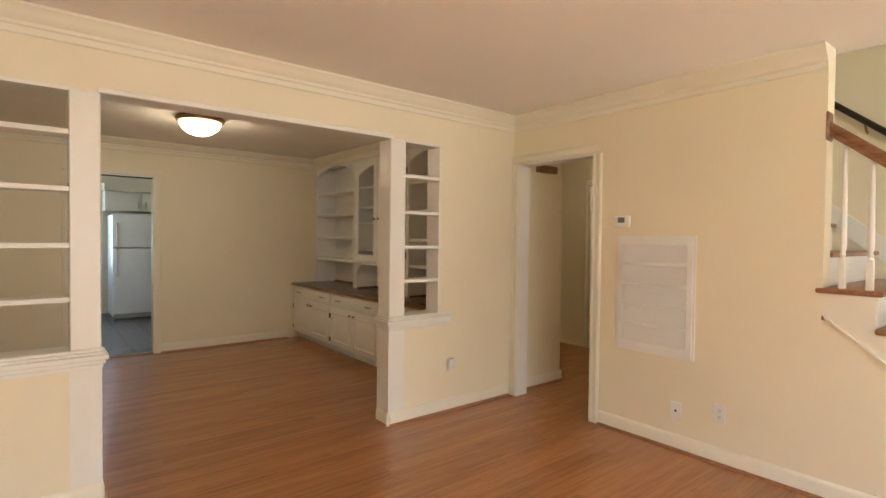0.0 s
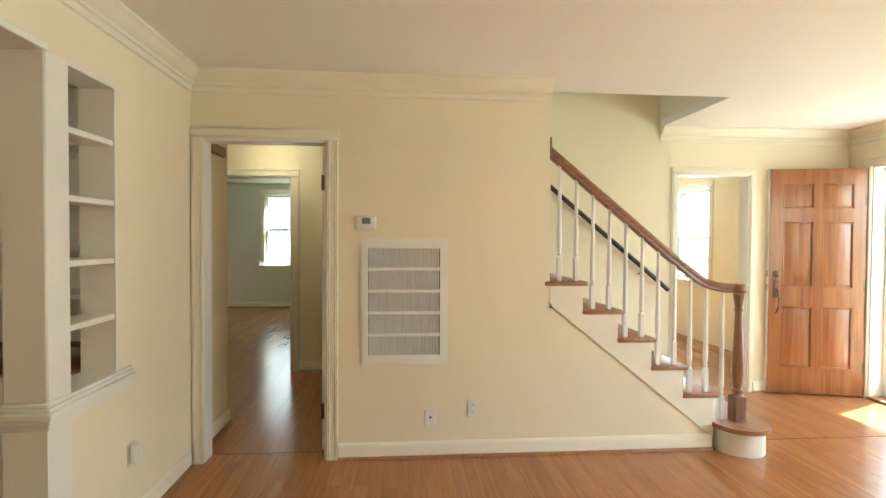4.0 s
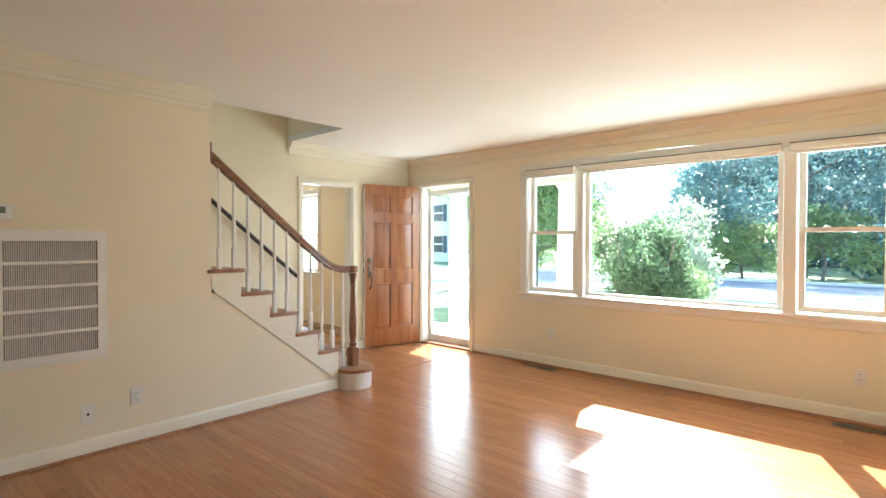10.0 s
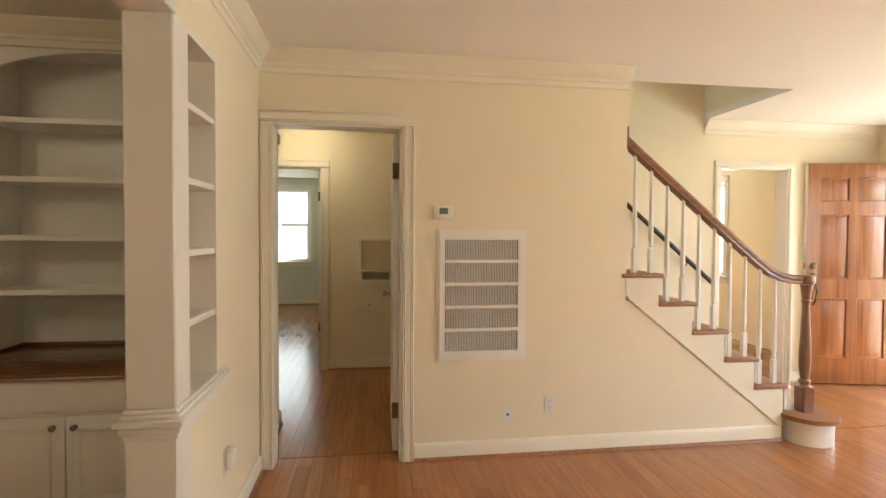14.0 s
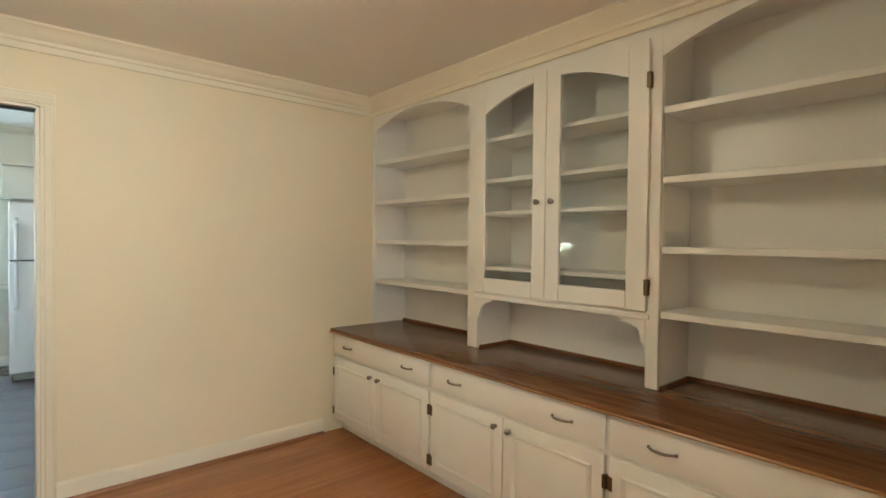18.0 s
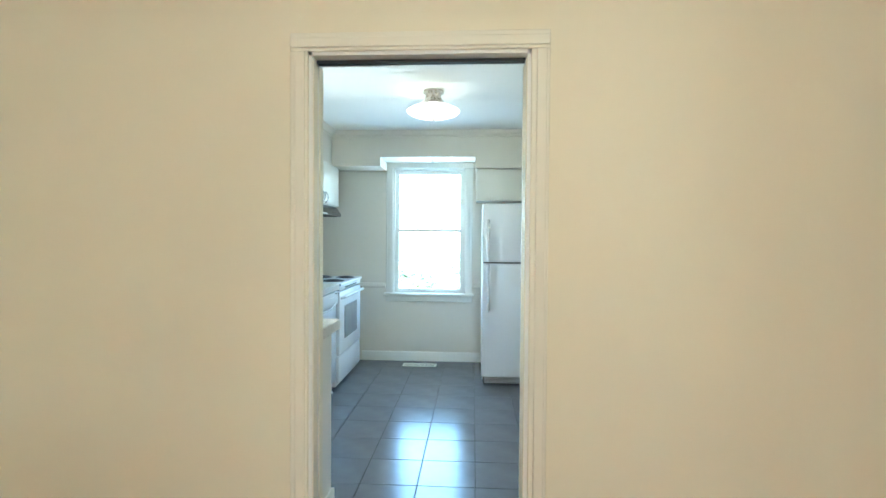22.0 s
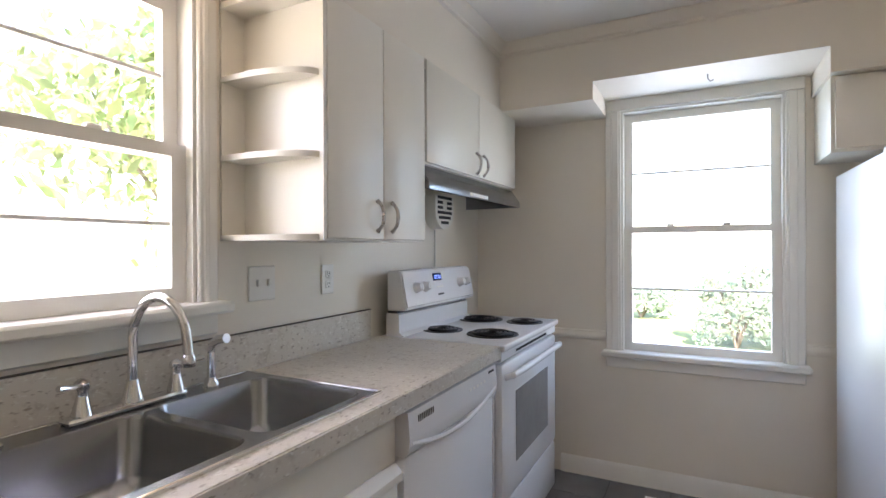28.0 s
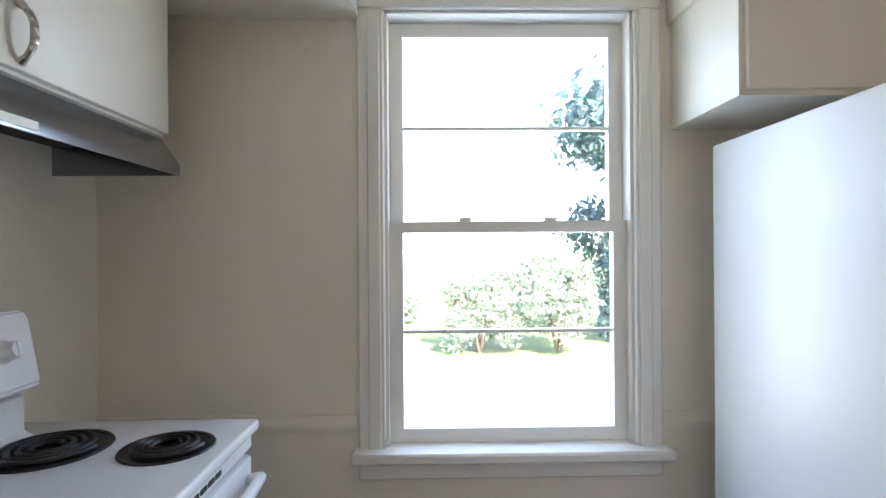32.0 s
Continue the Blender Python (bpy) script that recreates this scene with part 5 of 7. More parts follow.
for nm, ax, fc, sg, a, b in (("crown_kitchen_west", "y", -0.13, 1, 6.43, 9.35), ("crown_kitchen_north", "x", 9.35, -1, -0.13, XKE), ("crown_kitchen_east", "y", XKE, -1, YD + 0.12, 9.35), ("crown_kitchen_south", "x", YD + 0.12, 1, 0.62, XKE)):
    run_profile(nm, KCROWN, ax, fc, sg, a, b, ZK, KCREAM, "painted kitchen crown moulding")
CHAIR = [(0, 0), (0.012, 0.004), (0.018, 0.018), (0.018, 0.030), (0.010, 0.040), (0.010, 0.052), (0, 0.056)]
for nm, ax, fc, sg, a, b in (("rail_north_left", "x", YK, -1, XK, 0.365), ("rail_north_right", "x", YK, -1, 1.335, XKE), ("rail_east", "y", XKE, -1, 8.86, YK), ("rail_east_b", "y", XKE, -1, YD + 0.12, 7.93)):
    run_profile("chair_" + nm, CHAIR, ax, fc, sg, a, b, 0.815, KCREAM, "painted wooden chair rail")
outlet("x", XK, 1, 7.927, 1.245, "switch", "white double light switch plate", 0.116)
outlet("x", XK, 1, 8.262, 1.24)
solo("window_hook", tube(bmesh.new(), [(0.90, 9.50, 2.215), (0.90, 9.50, 2.19), (0.91, 9.50, 2.175), (0.925, 9.50, 2.18)], 0.004, 8), NICKEL, "small metal ceiling hook over the window", "hook")


def slab_door(ob, axis, face, sign, u0, u1, z0, z1, handle_u, handle_z, t=0.018):
    dd = raised_door(ob, axis, face, sign, u0, u1, z0, z1, KCAB, t, "door", False)
    p = (face + sign * t, handle_u, handle_z) if axis == "x" else (handle_u, face + sign * t, handle_z)
    out = (sign, 0, 0) if axis == "x" else (0, sign, 0)
    bow_handle(dd, p, 0.105, "z", out, NICKEL, 0.0058, 0.026)
    return dd


# base units along the sink wall
sb = thing("sink_base_cabinet", (KF, 7.43, 0), "white sink base cabinet with two flush doors", "cabinet")
bpart("body", (XK, 7.005, 0.09), (KF, 7.87, CT - 0.185), KCAB, sb)
bpart("face_frame", (KF - 0.02, 7.005, CT - 0.185), (KF, 7.87, CT - 0.045), KCAB, sb)
bpart("toe_kick", (XK, 7.005, 0), (KF - 0.06, 7.87, 0.09), DARK, sb)
bpart("false_front", (KF, 7.015, 0.775), (KF + 0.004, 7.86, 0.915), KCAB, sb, 0.002)
bm = prism(bmesh.new(), [(KF, 0.725), (KF + 0.030, 0.730), (KF + 0.030, 0.752), (KF + 0.006, 0.775), (KF, 0.775)], "y", 7.015, 7.86)
part("finger_rail", bm, KCAB, sb)
slab_door(sb, "x", KF, 1, 7.03, 7.435, 0.11, 0.72, 7.39, 0.61)
slab_door(sb, "x", KF, 1, 7.442, 7.855, 0.11, 0.72, 7.49, 0.61)
pb = thing("peninsula_cabinet", (0.2, 6.4, 0), "white end cabinet under the counter beside the doorway", "cabinet")
bm = bmesh.new()
prism(bm, [(XK, YD + 0.125), (0.625, YD + 0.125), (0.625, 6.665), (0.395, 6.655), (0.10, 6.975), (XK, 6.975)], "z", 0.0, CT - 0.045)
part("body", bm, KCAB, pb)
run = [(0, 0), (0.014, 0), (0.014, 0.085), (0.006, 0.10), (0, 0.10)]
part("baseboard", prism(bmesh.new(), [(0.625 + o, h) for o, h in run], "y", YD + 0.14, 6.665), TRIM, pb)
part("baseboard_cap", prism(bmesh.new(), [(6.667 + o, h) for o, h in run], "x", 0.41, 0.639), TRIM, pb)

dw = thing("dishwasher", (0.12, 8.215, 0), "white built-in dishwasher with a curved pull", "dishwasher")
bpart("body", (XK + 0.05, 7.88, 0.10), (KF - 0.01, 8.55, CT - 0.048), ENAMEL, dw)
bpart("door", (KF - 0.01, 7.883, 0.115), (KF + 0.022, 8.547, 0.775), ENAMEL, dw, 0.006, seg=2)
bm = bmesh.new()
prof = [(KF - 0.01, 0.78), (KF + 0.024, 0.78), (KF + 0.036, 0.795), (KF + 0.040, 0.83), (KF + 0.034, 0.905), (KF - 0.01, 0.908)]
prism(bm, prof, "y", 7.883, 8.547)
cp = part("control_panel", bm, ENAMEL, dw)
bm = bmesh.new()
pts = [(KF + 0.041 - 0.006 * abs(s), 8.215 + 0.32 * s, 0.818 - 0.045 * (1 - s * s)) for s in [q / 8 - 1 for q in range(17)]]
tube(bm, pts, 0.008, 8)
part("curved_pull", bm, ENAMEL, dw)
for q in range(9):
    bpart("vent_slot", (KF + 0.0355, 7.935 + q * 0.011, 0.866), (KF + 0.0375, 7.94 + q * 0.011, 0.886), GREYBACK, cp)
for q in range(5):
    bpart("button", (KF + 0.036, 8.29 + q * 0.032, 0.862), (KF + 0.0385, 8.305 + q * 0.032, 0.870), PLASTIC, cp)
bpart("badge", (KF + 0.0355, 8.47, 0.885), (KF + 0.0375, 8.52, 0.893), DARK, cp)
for y in (7.905, 8.525):
    part("foot", lathe(bmesh.new(), [(0.022, 0.0), (0.022, 0.012), (0.010, 0.02), (0.010, 0.10)], (KF - 0.02, y, 0), 12), ENAMEL, dw)
bpart("kick_plate", (KF - 0.10, 7.885, 0.005), (KF - 0.085, 8.545, 0.10), DARK, dw)

# counter with a sink cut-out
ct = thing("kitchen_counter", (-0.2, 7.2, CT - 0.045), "speckled beige laminate counter with a sink cut-out", "counter")
SX0, SX1, SY0, SY1 = -0.425, 0.088, 7.05, 7.84
CF = 0.145    # front of the counter
bm = bmesh.new()
prism(bm, [(XK, YD + 0.122), (0.657, YD + 0.122), (0.657, 6.69), (0.405, 6.68), (0.135, 6.985), (CF, 7.01), (CF, SY0 + 0.02), (XK, SY0 + 0.02)], "z", CT - 0.042, CT)
prism(bm, [(XK, SY0 + 0.02), (SX0 + 0.02, SY0 + 0.02), (SX0 + 0.02, SY1 - 0.02), (XK, SY1 - 0.02)], "z", CT - 0.042, CT)
prism(bm, [(SX1 - 0.02, SY0 + 0.02), (CF, SY0 + 0.02), (CF, SY1 - 0.02), (SX1 - 0.02, SY1 - 0.02)], "z", CT - 0.042, CT)
prism(bm, [(XK, SY1 - 0.02), (CF, SY1 - 0.02), (CF, 8.60), (XK, 8.60)], "z", CT - 0.042, CT)
bmesh.ops.remove_doubles(bm, verts=bm.verts[:], dist=1e-5)
part("top", bm, LAM, ct, soft=False)
bm = bmesh.new()
box(bm, (CF + 0.0005, 7.01, CT - 0.050), (CF + 0.006, 8.60, CT - 0.0015), 0.001)
box(bm, (0.6575, YD + 0.122, CT - 0.050), (0.663, 6.693, CT - 0.0015), 0.001)
for (xa, ya), (xb, yb) in (((0.657, 6.6905), (0.405, 6.6805)), ((0.405, 6.6805), (0.1355, 6.9855))):
    d = Vector((yb - ya, xa - xb, 0)).normalized() * 0.005
    if d.y < 0:
        d = -d
    prism(bm, [(xa, ya), (xb, yb), (xb + d.x, yb + d.y), (xa + d.x, ya + d.y)], "z", CT - 0.050, CT - 0.0015)
part("front_edge", bm, LAM, ct)
bm = box(bmesh.new(), (XK, YD + 0.122, CT), (XK + 0.019, 8.535, CT + 0.125), 0.002)
part("backsplash", bm, LAM, ct)
part("backsplash_south", box(bmesh.new(), (XK + 0.02, YD + 0.122, CT), (0.60, YD + 0.141, CT + 0.125), 0.002), LAM, ct)
bpart("backsplash_cap", (XK - 0.001, YD + 0.125, CT + 0.1253), (XK + 0.0205, 8.537, CT + 0.1268), GREYBACK, ct)

sk = thing("double_sink", (-0.17, 7.44, CT), "stainless steel double-bowl sink set in the counter", "sink")
bm = bmesh.new()
ym = (SY0 + SY1) / 2
bowls = [(SX0 + 0.095, SX1 - 0.03, SY0 + 0.03, ym - 0.016), (SX0 + 0.095, SX1 - 0.03, ym + 0.016, SY1 - 0.03)]
def rim_plate(bm, x0, x1, y0, y1, holes, z0, z1):
    xs = sorted({x0, x1, *[c for h in holes for c in h[:2]]})
    ys = sorted({y0, y1, *[c for h in holes for c in h[2:]]})
    for xa, xb in zip(xs, xs[1:]):
        for ya, yb in zip(ys, ys[1:]):
            if not any(h[0] < (xa + xb) / 2 < h[1] and h[2] < (ya + yb) / 2 < h[3] for h in holes):
                box(bm, (xa, ya, z0), (xb, yb, z1))
    bmesh.ops.remove_doubles(bm, verts=bm.verts[:], dist=1e-5)
rim_plate(bm, SX0, SX1, SY0, SY1, bowls, CT + 0.0005, CT + 0.006)
part("rim", bm, STEEL, sk)
bm = bmesh.new()
tube(bm, [(SX0, SY0, CT + 0.003), (SX1, SY0, CT + 0.003), (SX1, SY1, CT + 0.003), (SX0, SY1, CT + 0.003), (SX0, SY0 + 0.001, CT + 0.003)], 0.006, 8)
part("rim_edge", bm, CHROME, sk)


def bowl(x0, x1, y0, y1, depth):
    """A rounded rectangular bowl, open at the top."""
    bm = bmesh.new()
    rings = []
    for k, (inset, z, rad) in enumerate(((0.0, CT + 0.006, 0.045), (0.004, CT - 0.004, 0.045), (0.012, CT - depth * 0.75, 0.05), (0.028, CT - depth * 0.93, 0.06), (0.060, CT - depth, 0.07))):
        ring = []
        for cx, cy, a0 in ((x1 - inset - rad, y1 - inset - rad, 0), (x0 + inset + rad, y1 - inset - rad, 90), (x0 + inset + rad, y0 + inset + rad, 180), (x1 - inset - rad, y0 + inset + rad, 270)):
            for q in range(6):
                a = radians(a0 + 90 * q / 5)
                ring.append(bm.verts.new((cx + rad * math.cos(a), cy + rad * math.sin(a), z)))
        rings.append(ring)
    n = len(rings[0])
    for lo, hi in zip(rings, rings[1:]):
        for q in range(n):
            bm.faces.new((lo[q], lo[(q + 1) % n], hi[(q + 1) % n], hi[q]))
    bm.faces.new(rings[-1])
    # corner fillets between the square cut-out and the round rim
    corners = [bm.verts.new(c) for c in ((x1 + 0.001, y1 + 0.001, CT + 0.0058), (x0 - 0.001, y1 + 0.001, CT + 0.0058), (x0 - 0.001, y0 - 0.001, CT + 0.0058), (x1 + 0.001, y0 - 0.001, CT + 0.0058))]
    for k, c in enumerate(corners):
        for q in range(5):
            bm.faces.new((c, rings[0][k * 6 + q], rings[0][k * 6 + q + 1]))
    bmesh.ops.recalc_face_normals(bm, faces=bm.faces[:])
    return bm


for b in bowls:
    bw = part("bowl", bowl(*b, 0.17), STEEL, sk)
    bm = lathe(bmesh.new(), [(0.0, 0.001), (0.020, 0.001), (0.024, 0.004), (0.042, 0.004), (0.044, 0.0005)], ((b[0] + b[1]) / 2, (b[2] + b[3]) / 2, CT - 0.17), 20)
    part("drain", bm, CHROME, bw)
part("deck_cover", lathe(bmesh.new(), [(0, 0.010), (0.018, 0.010), (0.022, 0.006), (0.022, 0.0)], (SX0 + 0.06, 7.16, CT + 0.006), 16), CHROME, sk)

FY = 7.45
fc = thing("kitchen_faucet", (SX0 + 0.05, FY, CT + 0.006), "chrome gooseneck kitchen faucet with two levers", "faucet")
XF0 = SX0 + 0.045
bpart("deck_plate", (XF0 - 0.024, FY - 0.155, CT + 0.006), (XF0 + 0.024, FY + 0.135, CT + 0.022), CHROME, fc, 0.008, seg=2)
part("spout_base", lathe(bmesh.new(), [(0.025, 0.02), (0.024, 0.03), (0.016, 0.06), (0.014, 0.075), (0, 0.078)], (XF0, FY, CT), 18), CHROME, fc)
pts = [(XF0, FY, CT + 0.07), (XF0, FY, CT + 0.18)] + [(XF0 + 0.085 - 0.085 * math.cos(radians(a)), FY + 0.025 * (a / 180), CT + 0.18 + 0.10 * math.sin(radians(a))) for a in range(15, 181, 15)] + [(XF0 + 0.172, FY + 0.027, CT + 0.13)]
sp = part("spout", tube(bmesh.new(), pts, 0.0115, 14), CHROME, fc)
part("aerator", lathe(bmesh.new(), [(0.0, 0.118), (0.014, 0.118), (0.016, 0.125), (0.016, 0.14), (0.012, 0.147)], (XF0 + 0.172, FY + 0.027, CT), 14), CHROME, fc)
for s in (-1, 1):
    y = FY + s * 0.115
    part("valve", lathe(bmesh.new(), [(0.022, 0.02), (0.020, 0.03), (0.013, 0.062), (0.012, 0.075), (0.017, 0.082), (0.016, 0.094), (0.006, 0.102), (0, 0.104)], (XF0, y, CT), 16), CHROME, fc)
    part("lever", tube(bmesh.new(), [(XF0 + 0.005, y, CT + 0.088), (XF0 + 0.02, y + s * 0.03, CT + 0.092), (XF0 + 0.03, y + s * 0.062, CT + 0.098)], [0.007, 0.005, 0.007], 8), CHROME, fc)
spr = thing("sink_sprayer", (XF0, FY + 0.225, CT + 0.006), "chrome side sprayer on the sink rim", "sprayer")
part("collar", lathe(bmesh.new(), [(0.022, 0.006), (0.021, 0.014), (0.014, 0.022), (0.013, 0.03)], (XF0, FY + 0.225, CT), 16), CHROME, spr)
part("wand", tube(bmesh.new(), [(XF0, FY + 0.225, CT + 0.025), (XF0, FY + 0.225, CT + 0.10), (XF0 + 0.004, FY + 0.225, CT + 0.125), (XF0 + 0.035, FY + 0.2255, CT + 0.140), (XF0 + 0.062, FY + 0.2258, CT + 0.145)], [0.012, 0.011, 0.013, 0.014, 0.014], 12), CHROME, spr)

# range
RY0, RY1, RG = 8.605, 9.448, 9.345   # sides of the range and end of its back panel
RX = 0.168    # front of the cooktop
rg = thing("electric_range", (-0.1, 9.06, 0), "white electric coil range with a back control panel", "stove")
bpart("body", (XK + 0.03, RY0, 0.03), (RX - 0.05, RY1, 0.941), ENAMEL, rg, 0.004)
bpart("cooktop", (XK + 0.03, RY0 - 0.004, 0.941), (RX, RY1 + 0.004, 0.968), ENAMEL, rg, 0.008, seg=3)
bm = bmesh.new()
prof = [(XK + 0.05, 0.95), (XK + 0.145, 0.968), (XK + 0.120, 0.984), (XK + 0.118, 1.062), (XK + 0.105, 1.069), (XK + 0.05, 1.069)]
prism(bm, prof, "y", RY0 + 0.002, RG)
part("back_lower", bm, ENAMEL, rg)
bpart("shadow_gap", (XK + 0.056, RY0 + 0.004, 1.069), (XK + 0.108, RG - 0.002, 1.079), BLACK, rg)
bm = bmesh.new()
prof = [(XK + 0.055, 1.080), (XK + 0.150, 1.080), (XK + 0.162, 1.093), (XK + 0.132, 1.245), (XK + 0.117, 1.258), (XK + 0.055, 1.258)]
prism(bm, prof, "y", RY0 + 0.002, RG)
bmesh.ops.bevel(bm, geom=bm.edges[:], offset=0.006, segments=2, affect="EDGES")
bg = part("control_panel", bm, ENAMEL, rg)
def on_panel(z):
    return XK + 0.162 - 0.030 * (z - 1.093) / 0.152
for y in (8.712, 8.792, 9.176, 9.258):
    bm = lathe(bmesh.new(), [(0, 0.034), (0.016, 0.034), (0.019, 0.030), (0.023, 0.008), (0.026, 0.0)], (0, 0, 0), 20, "x")
    box(bm, (0.030, -0.003, -0.018), (0.036, 0.003, 0.018), 0.001)
    bmesh.ops.transform(bm, matrix=Matrix.Translation((on_panel(1.178), y, 1.178)) @ Matrix.Rotation(radians(-12), 4, "Y"), verts=bm.verts[:])
    part("knob", bm, ENAMEL, bg)
ymid = 8.95
for nm, ya, yb, za, zb, m in (("display_window", ymid - 0.060, ymid + 0.030, 1.200, 1.236, mat("dark_display", (0.015, 0.018, 0.04), 0.15)), ("button_row", ymid - 0.035, ymid + 0.035, 1.165, 1.173, GRILLE), ("badge", ymid - 0.03, ymid + 0.03, 1.128, 1.136, DARK)):
    bm = bmesh.new()
    prism(bm, [(on_panel(za) - 0.002, za), (on_panel(za) + 0.0012, za), (on_panel(zb) + 0.0012, zb), (on_panel(zb) - 0.002, zb)], "y", ya, yb)
    part(nm, bm, m, bg)
for k, (ya, yb) in enumerate(((-0.045, -0.031), (-0.027, -0.013), (-0.006, 0.008), (0.012, 0.022))):
    bm = bmesh.new()
    for za, zb in ((1.209, 1.213), (1.216, 1.219), (1.222, 1.226)):
        prism(bm, [(on_panel(za) + 0.001, za), (on_panel(za) + 0.0022, za), (on_panel(zb) + 0.0022, zb), (on_panel(zb) + 0.001, zb)], "y", ymid + ya, ymid + yb)
    part("digit", bm, BLUEGLOW, bg)


def coil_burner(x, y, r):
    pan = part("drip_bowl", lathe(bmesh.new(), [(r + 0.014, 0.9685), (r + 0.012, 0.972), (r + 0.004, 0.971), (r, 0.965), (0.02, 0.9615), (0, 0.9615)], (x, y, 0), 28), BLACK, rg, "black drip bowl")
    bm = bmesh.new()
    turns = 4 if r > 0.09 else 3
    n = 22 * turns
    pts = [(x + (0.022 + (r - 0.030) * k / n) * math.cos(2 * math.pi * k / 22), y + (0.022 + (r - 0.030) * k / n) * math.sin(2 * math.pi * k / 22), 0.976) for k in range(n + 1)]
    tube(bm, pts, 0.0058, 6)
    part("coil", bm, BLACK, rg, "black spiral heating coil")


coil_burner(-0.237, 8.852, 0.083)
coil_burner(0.021, 8.842, 0.105)
coil_burner(-0.212, 9.263, 0.105)
coil_burner(0.036, 9.266, 0.082)
od = bpart("oven_door", (RX - 0.05, RY0 + 0.006, 0.315), (RX - 0.015, RY1 - 0.006, 0.885), ENAMEL, rg, 0.010, seg=2)
bpart("oven_window", (RX - 0.0145, RY0 + 0.17, 0.44), (RX - 0.0125, RY1 - 0.17, 0.745), OVENGLASS, od, 0)
for q in range(14):
    y = RY0 + 0.20 + q * (RY1 - RY0 - 0.4) / 13
    bpart("vent_slot", (RX - 0.019, y - 0.016, 0.912), (RX - 0.0145, y + 0.010, 0.922), DARK, rg)
bm = bmesh.new()
tube(bm, [(RX - 0.017, RY0 + 0.035, 0.830), (RX + 0.020, RY0 + 0.05, 0.842), (RX + 0.027, RY0 + 0.12, 0.845), (RX + 0.029, (RY0 + RY1) / 2, 0.846), (RX + 0.027, RY1 - 0.12, 0.845), (RX + 0.020, RY1 - 0.05, 0.842), (RX - 0.017, RY1 - 0.035, 0.830)], 0.014, 10)
part("handle", bm, ENAMEL, od)
bpart("front_trim", (RX - 0.05, RY0 + 0.004, 0.898), (RX - 0.017, RY1 - 0.004, 0.938), ENAMEL, rg, 0.004)
bpart("storage_drawer", (RX - 0.05, RY0 + 0.006, 0.065), (RX - 0.019, RY1 - 0.006, 0.305), ENAMEL, rg, 0.010, seg=2)
for y in (RY0 + 0.06, RY1 - 0.06):
    for x in (-0.35, 0.06):
        part("foot", lathe(bmesh.new(), [(0.018, 0), (0.018, 0.03)], (x, y, 0), 10), DARK, rg)

# range hood and wall cabinets
HY0, HY1 = 8.47, 9.60
hood = thing("range_hood", (-0.25, 8.98, 1.57), "stainless steel under-cabinet range hood", "range hood")
bm = prism(bmesh.new(), [(XK, 1.703), (-0.150, 1.703), (-0.100, 1.631), (-0.100, 1.601), (-0.105, 1.601), (-0.107, 1.627), (-0.154, 1.693), (XK, 1.693)], "y", HY0, HY1)
part("shell", bm, STEEL, hood)
for y in (HY0, HY1 - 0.005):
    part("end_panel", prism(bmesh.new(), [(XK, 1.691), (-0.156, 1.691), (-0.109, 1.625), (-0.107, 1.601), (XK, 1.601)], "y", y + 0.0004, y + 0.0046), STEEL, hood)
bpart("filter", (XK + 0.01, HY0 + 0.01, 1.679), (-0.17, HY1 - 0.01, 1.691), DARK, hood, 0, "dark filter in the recess of the hood")
bpart("control_strip", (-0.1002, HY0 + 0.40, 1.607), (-0.0978, HY0 + 0.62, 1.623), GRILLE, hood)
vent = thing("plug_in_fan", (XK, 9.16, 1.510), "white plug-in wall unit with dark slots under the hood", "air freshener")
bm = bmesh.new()
pts = [(9.27, 1.645), (9.27, 1.560)] + [(9.16 + 0.11 * math.cos(radians(a)), 1.560 + 0.095 * math.sin(radians(a))) for a in range(-15, -180, -15)] + [(9.05, 1.560), (9.05, 1.645)]
prism(bm, pts, "x", XK, XK + 0.07)
part("shell", bm, PLASTIC, vent)
for k, z in enumerate((1.635, 1.608, 1.581, 1.554, 1.527, 1.500)):
    w = 0.085 if k < 4 else (0.07 if k == 4 else 0.045)
    for a, b in (((-w, -0.025), (0.025, w)) if k in (1, 2) else ((-w, w),)):
        bpart("slot", (XK + 0.069, 9.16 + a, z - 0.008), (XK + 0.0725, 9.16 + b, z + 0.008), BLACK, vent, 0.002)
part("cord", tube(bmesh.new(), [(XK + 0.008, 9.16, 1.490), (XK + 0.008, 9.161, 1.10)], 0.004, 6), PLASTIC, vent)


def wall_cab(name_label, y0, y1, z0, z1, seam, hz, group="kitchen wall cabinets"):
    ob = thing("wall_cabinet", (-0.15, (y0 + y1) / 2, z0), name_label, "cabinet", group)
    bpart("body", (XK, y0, z0), (-0.135, y1, z1), KCAB, ob)
    for a, b, hu in ((y0 + 0.004, seam - 0.002, seam - 0.045), (seam + 0.002, y1 - 0.004, seam + 0.045)):
        dd = slab_door(ob, "x", -0.135, 1, a, b, z0 + 0.006, z1 - 0.004, hu, z0 + hz)
    for y in (y0 + 0.006, y1 - 0.006):
        for z in (z0 + 0.07, z1 - 0.07):
            bpart("hinge", (-0.137, y - 0.008, z - 0.025), (-0.123, y + 0.002, z + 0.025), NICKEL, ob)
    return ob


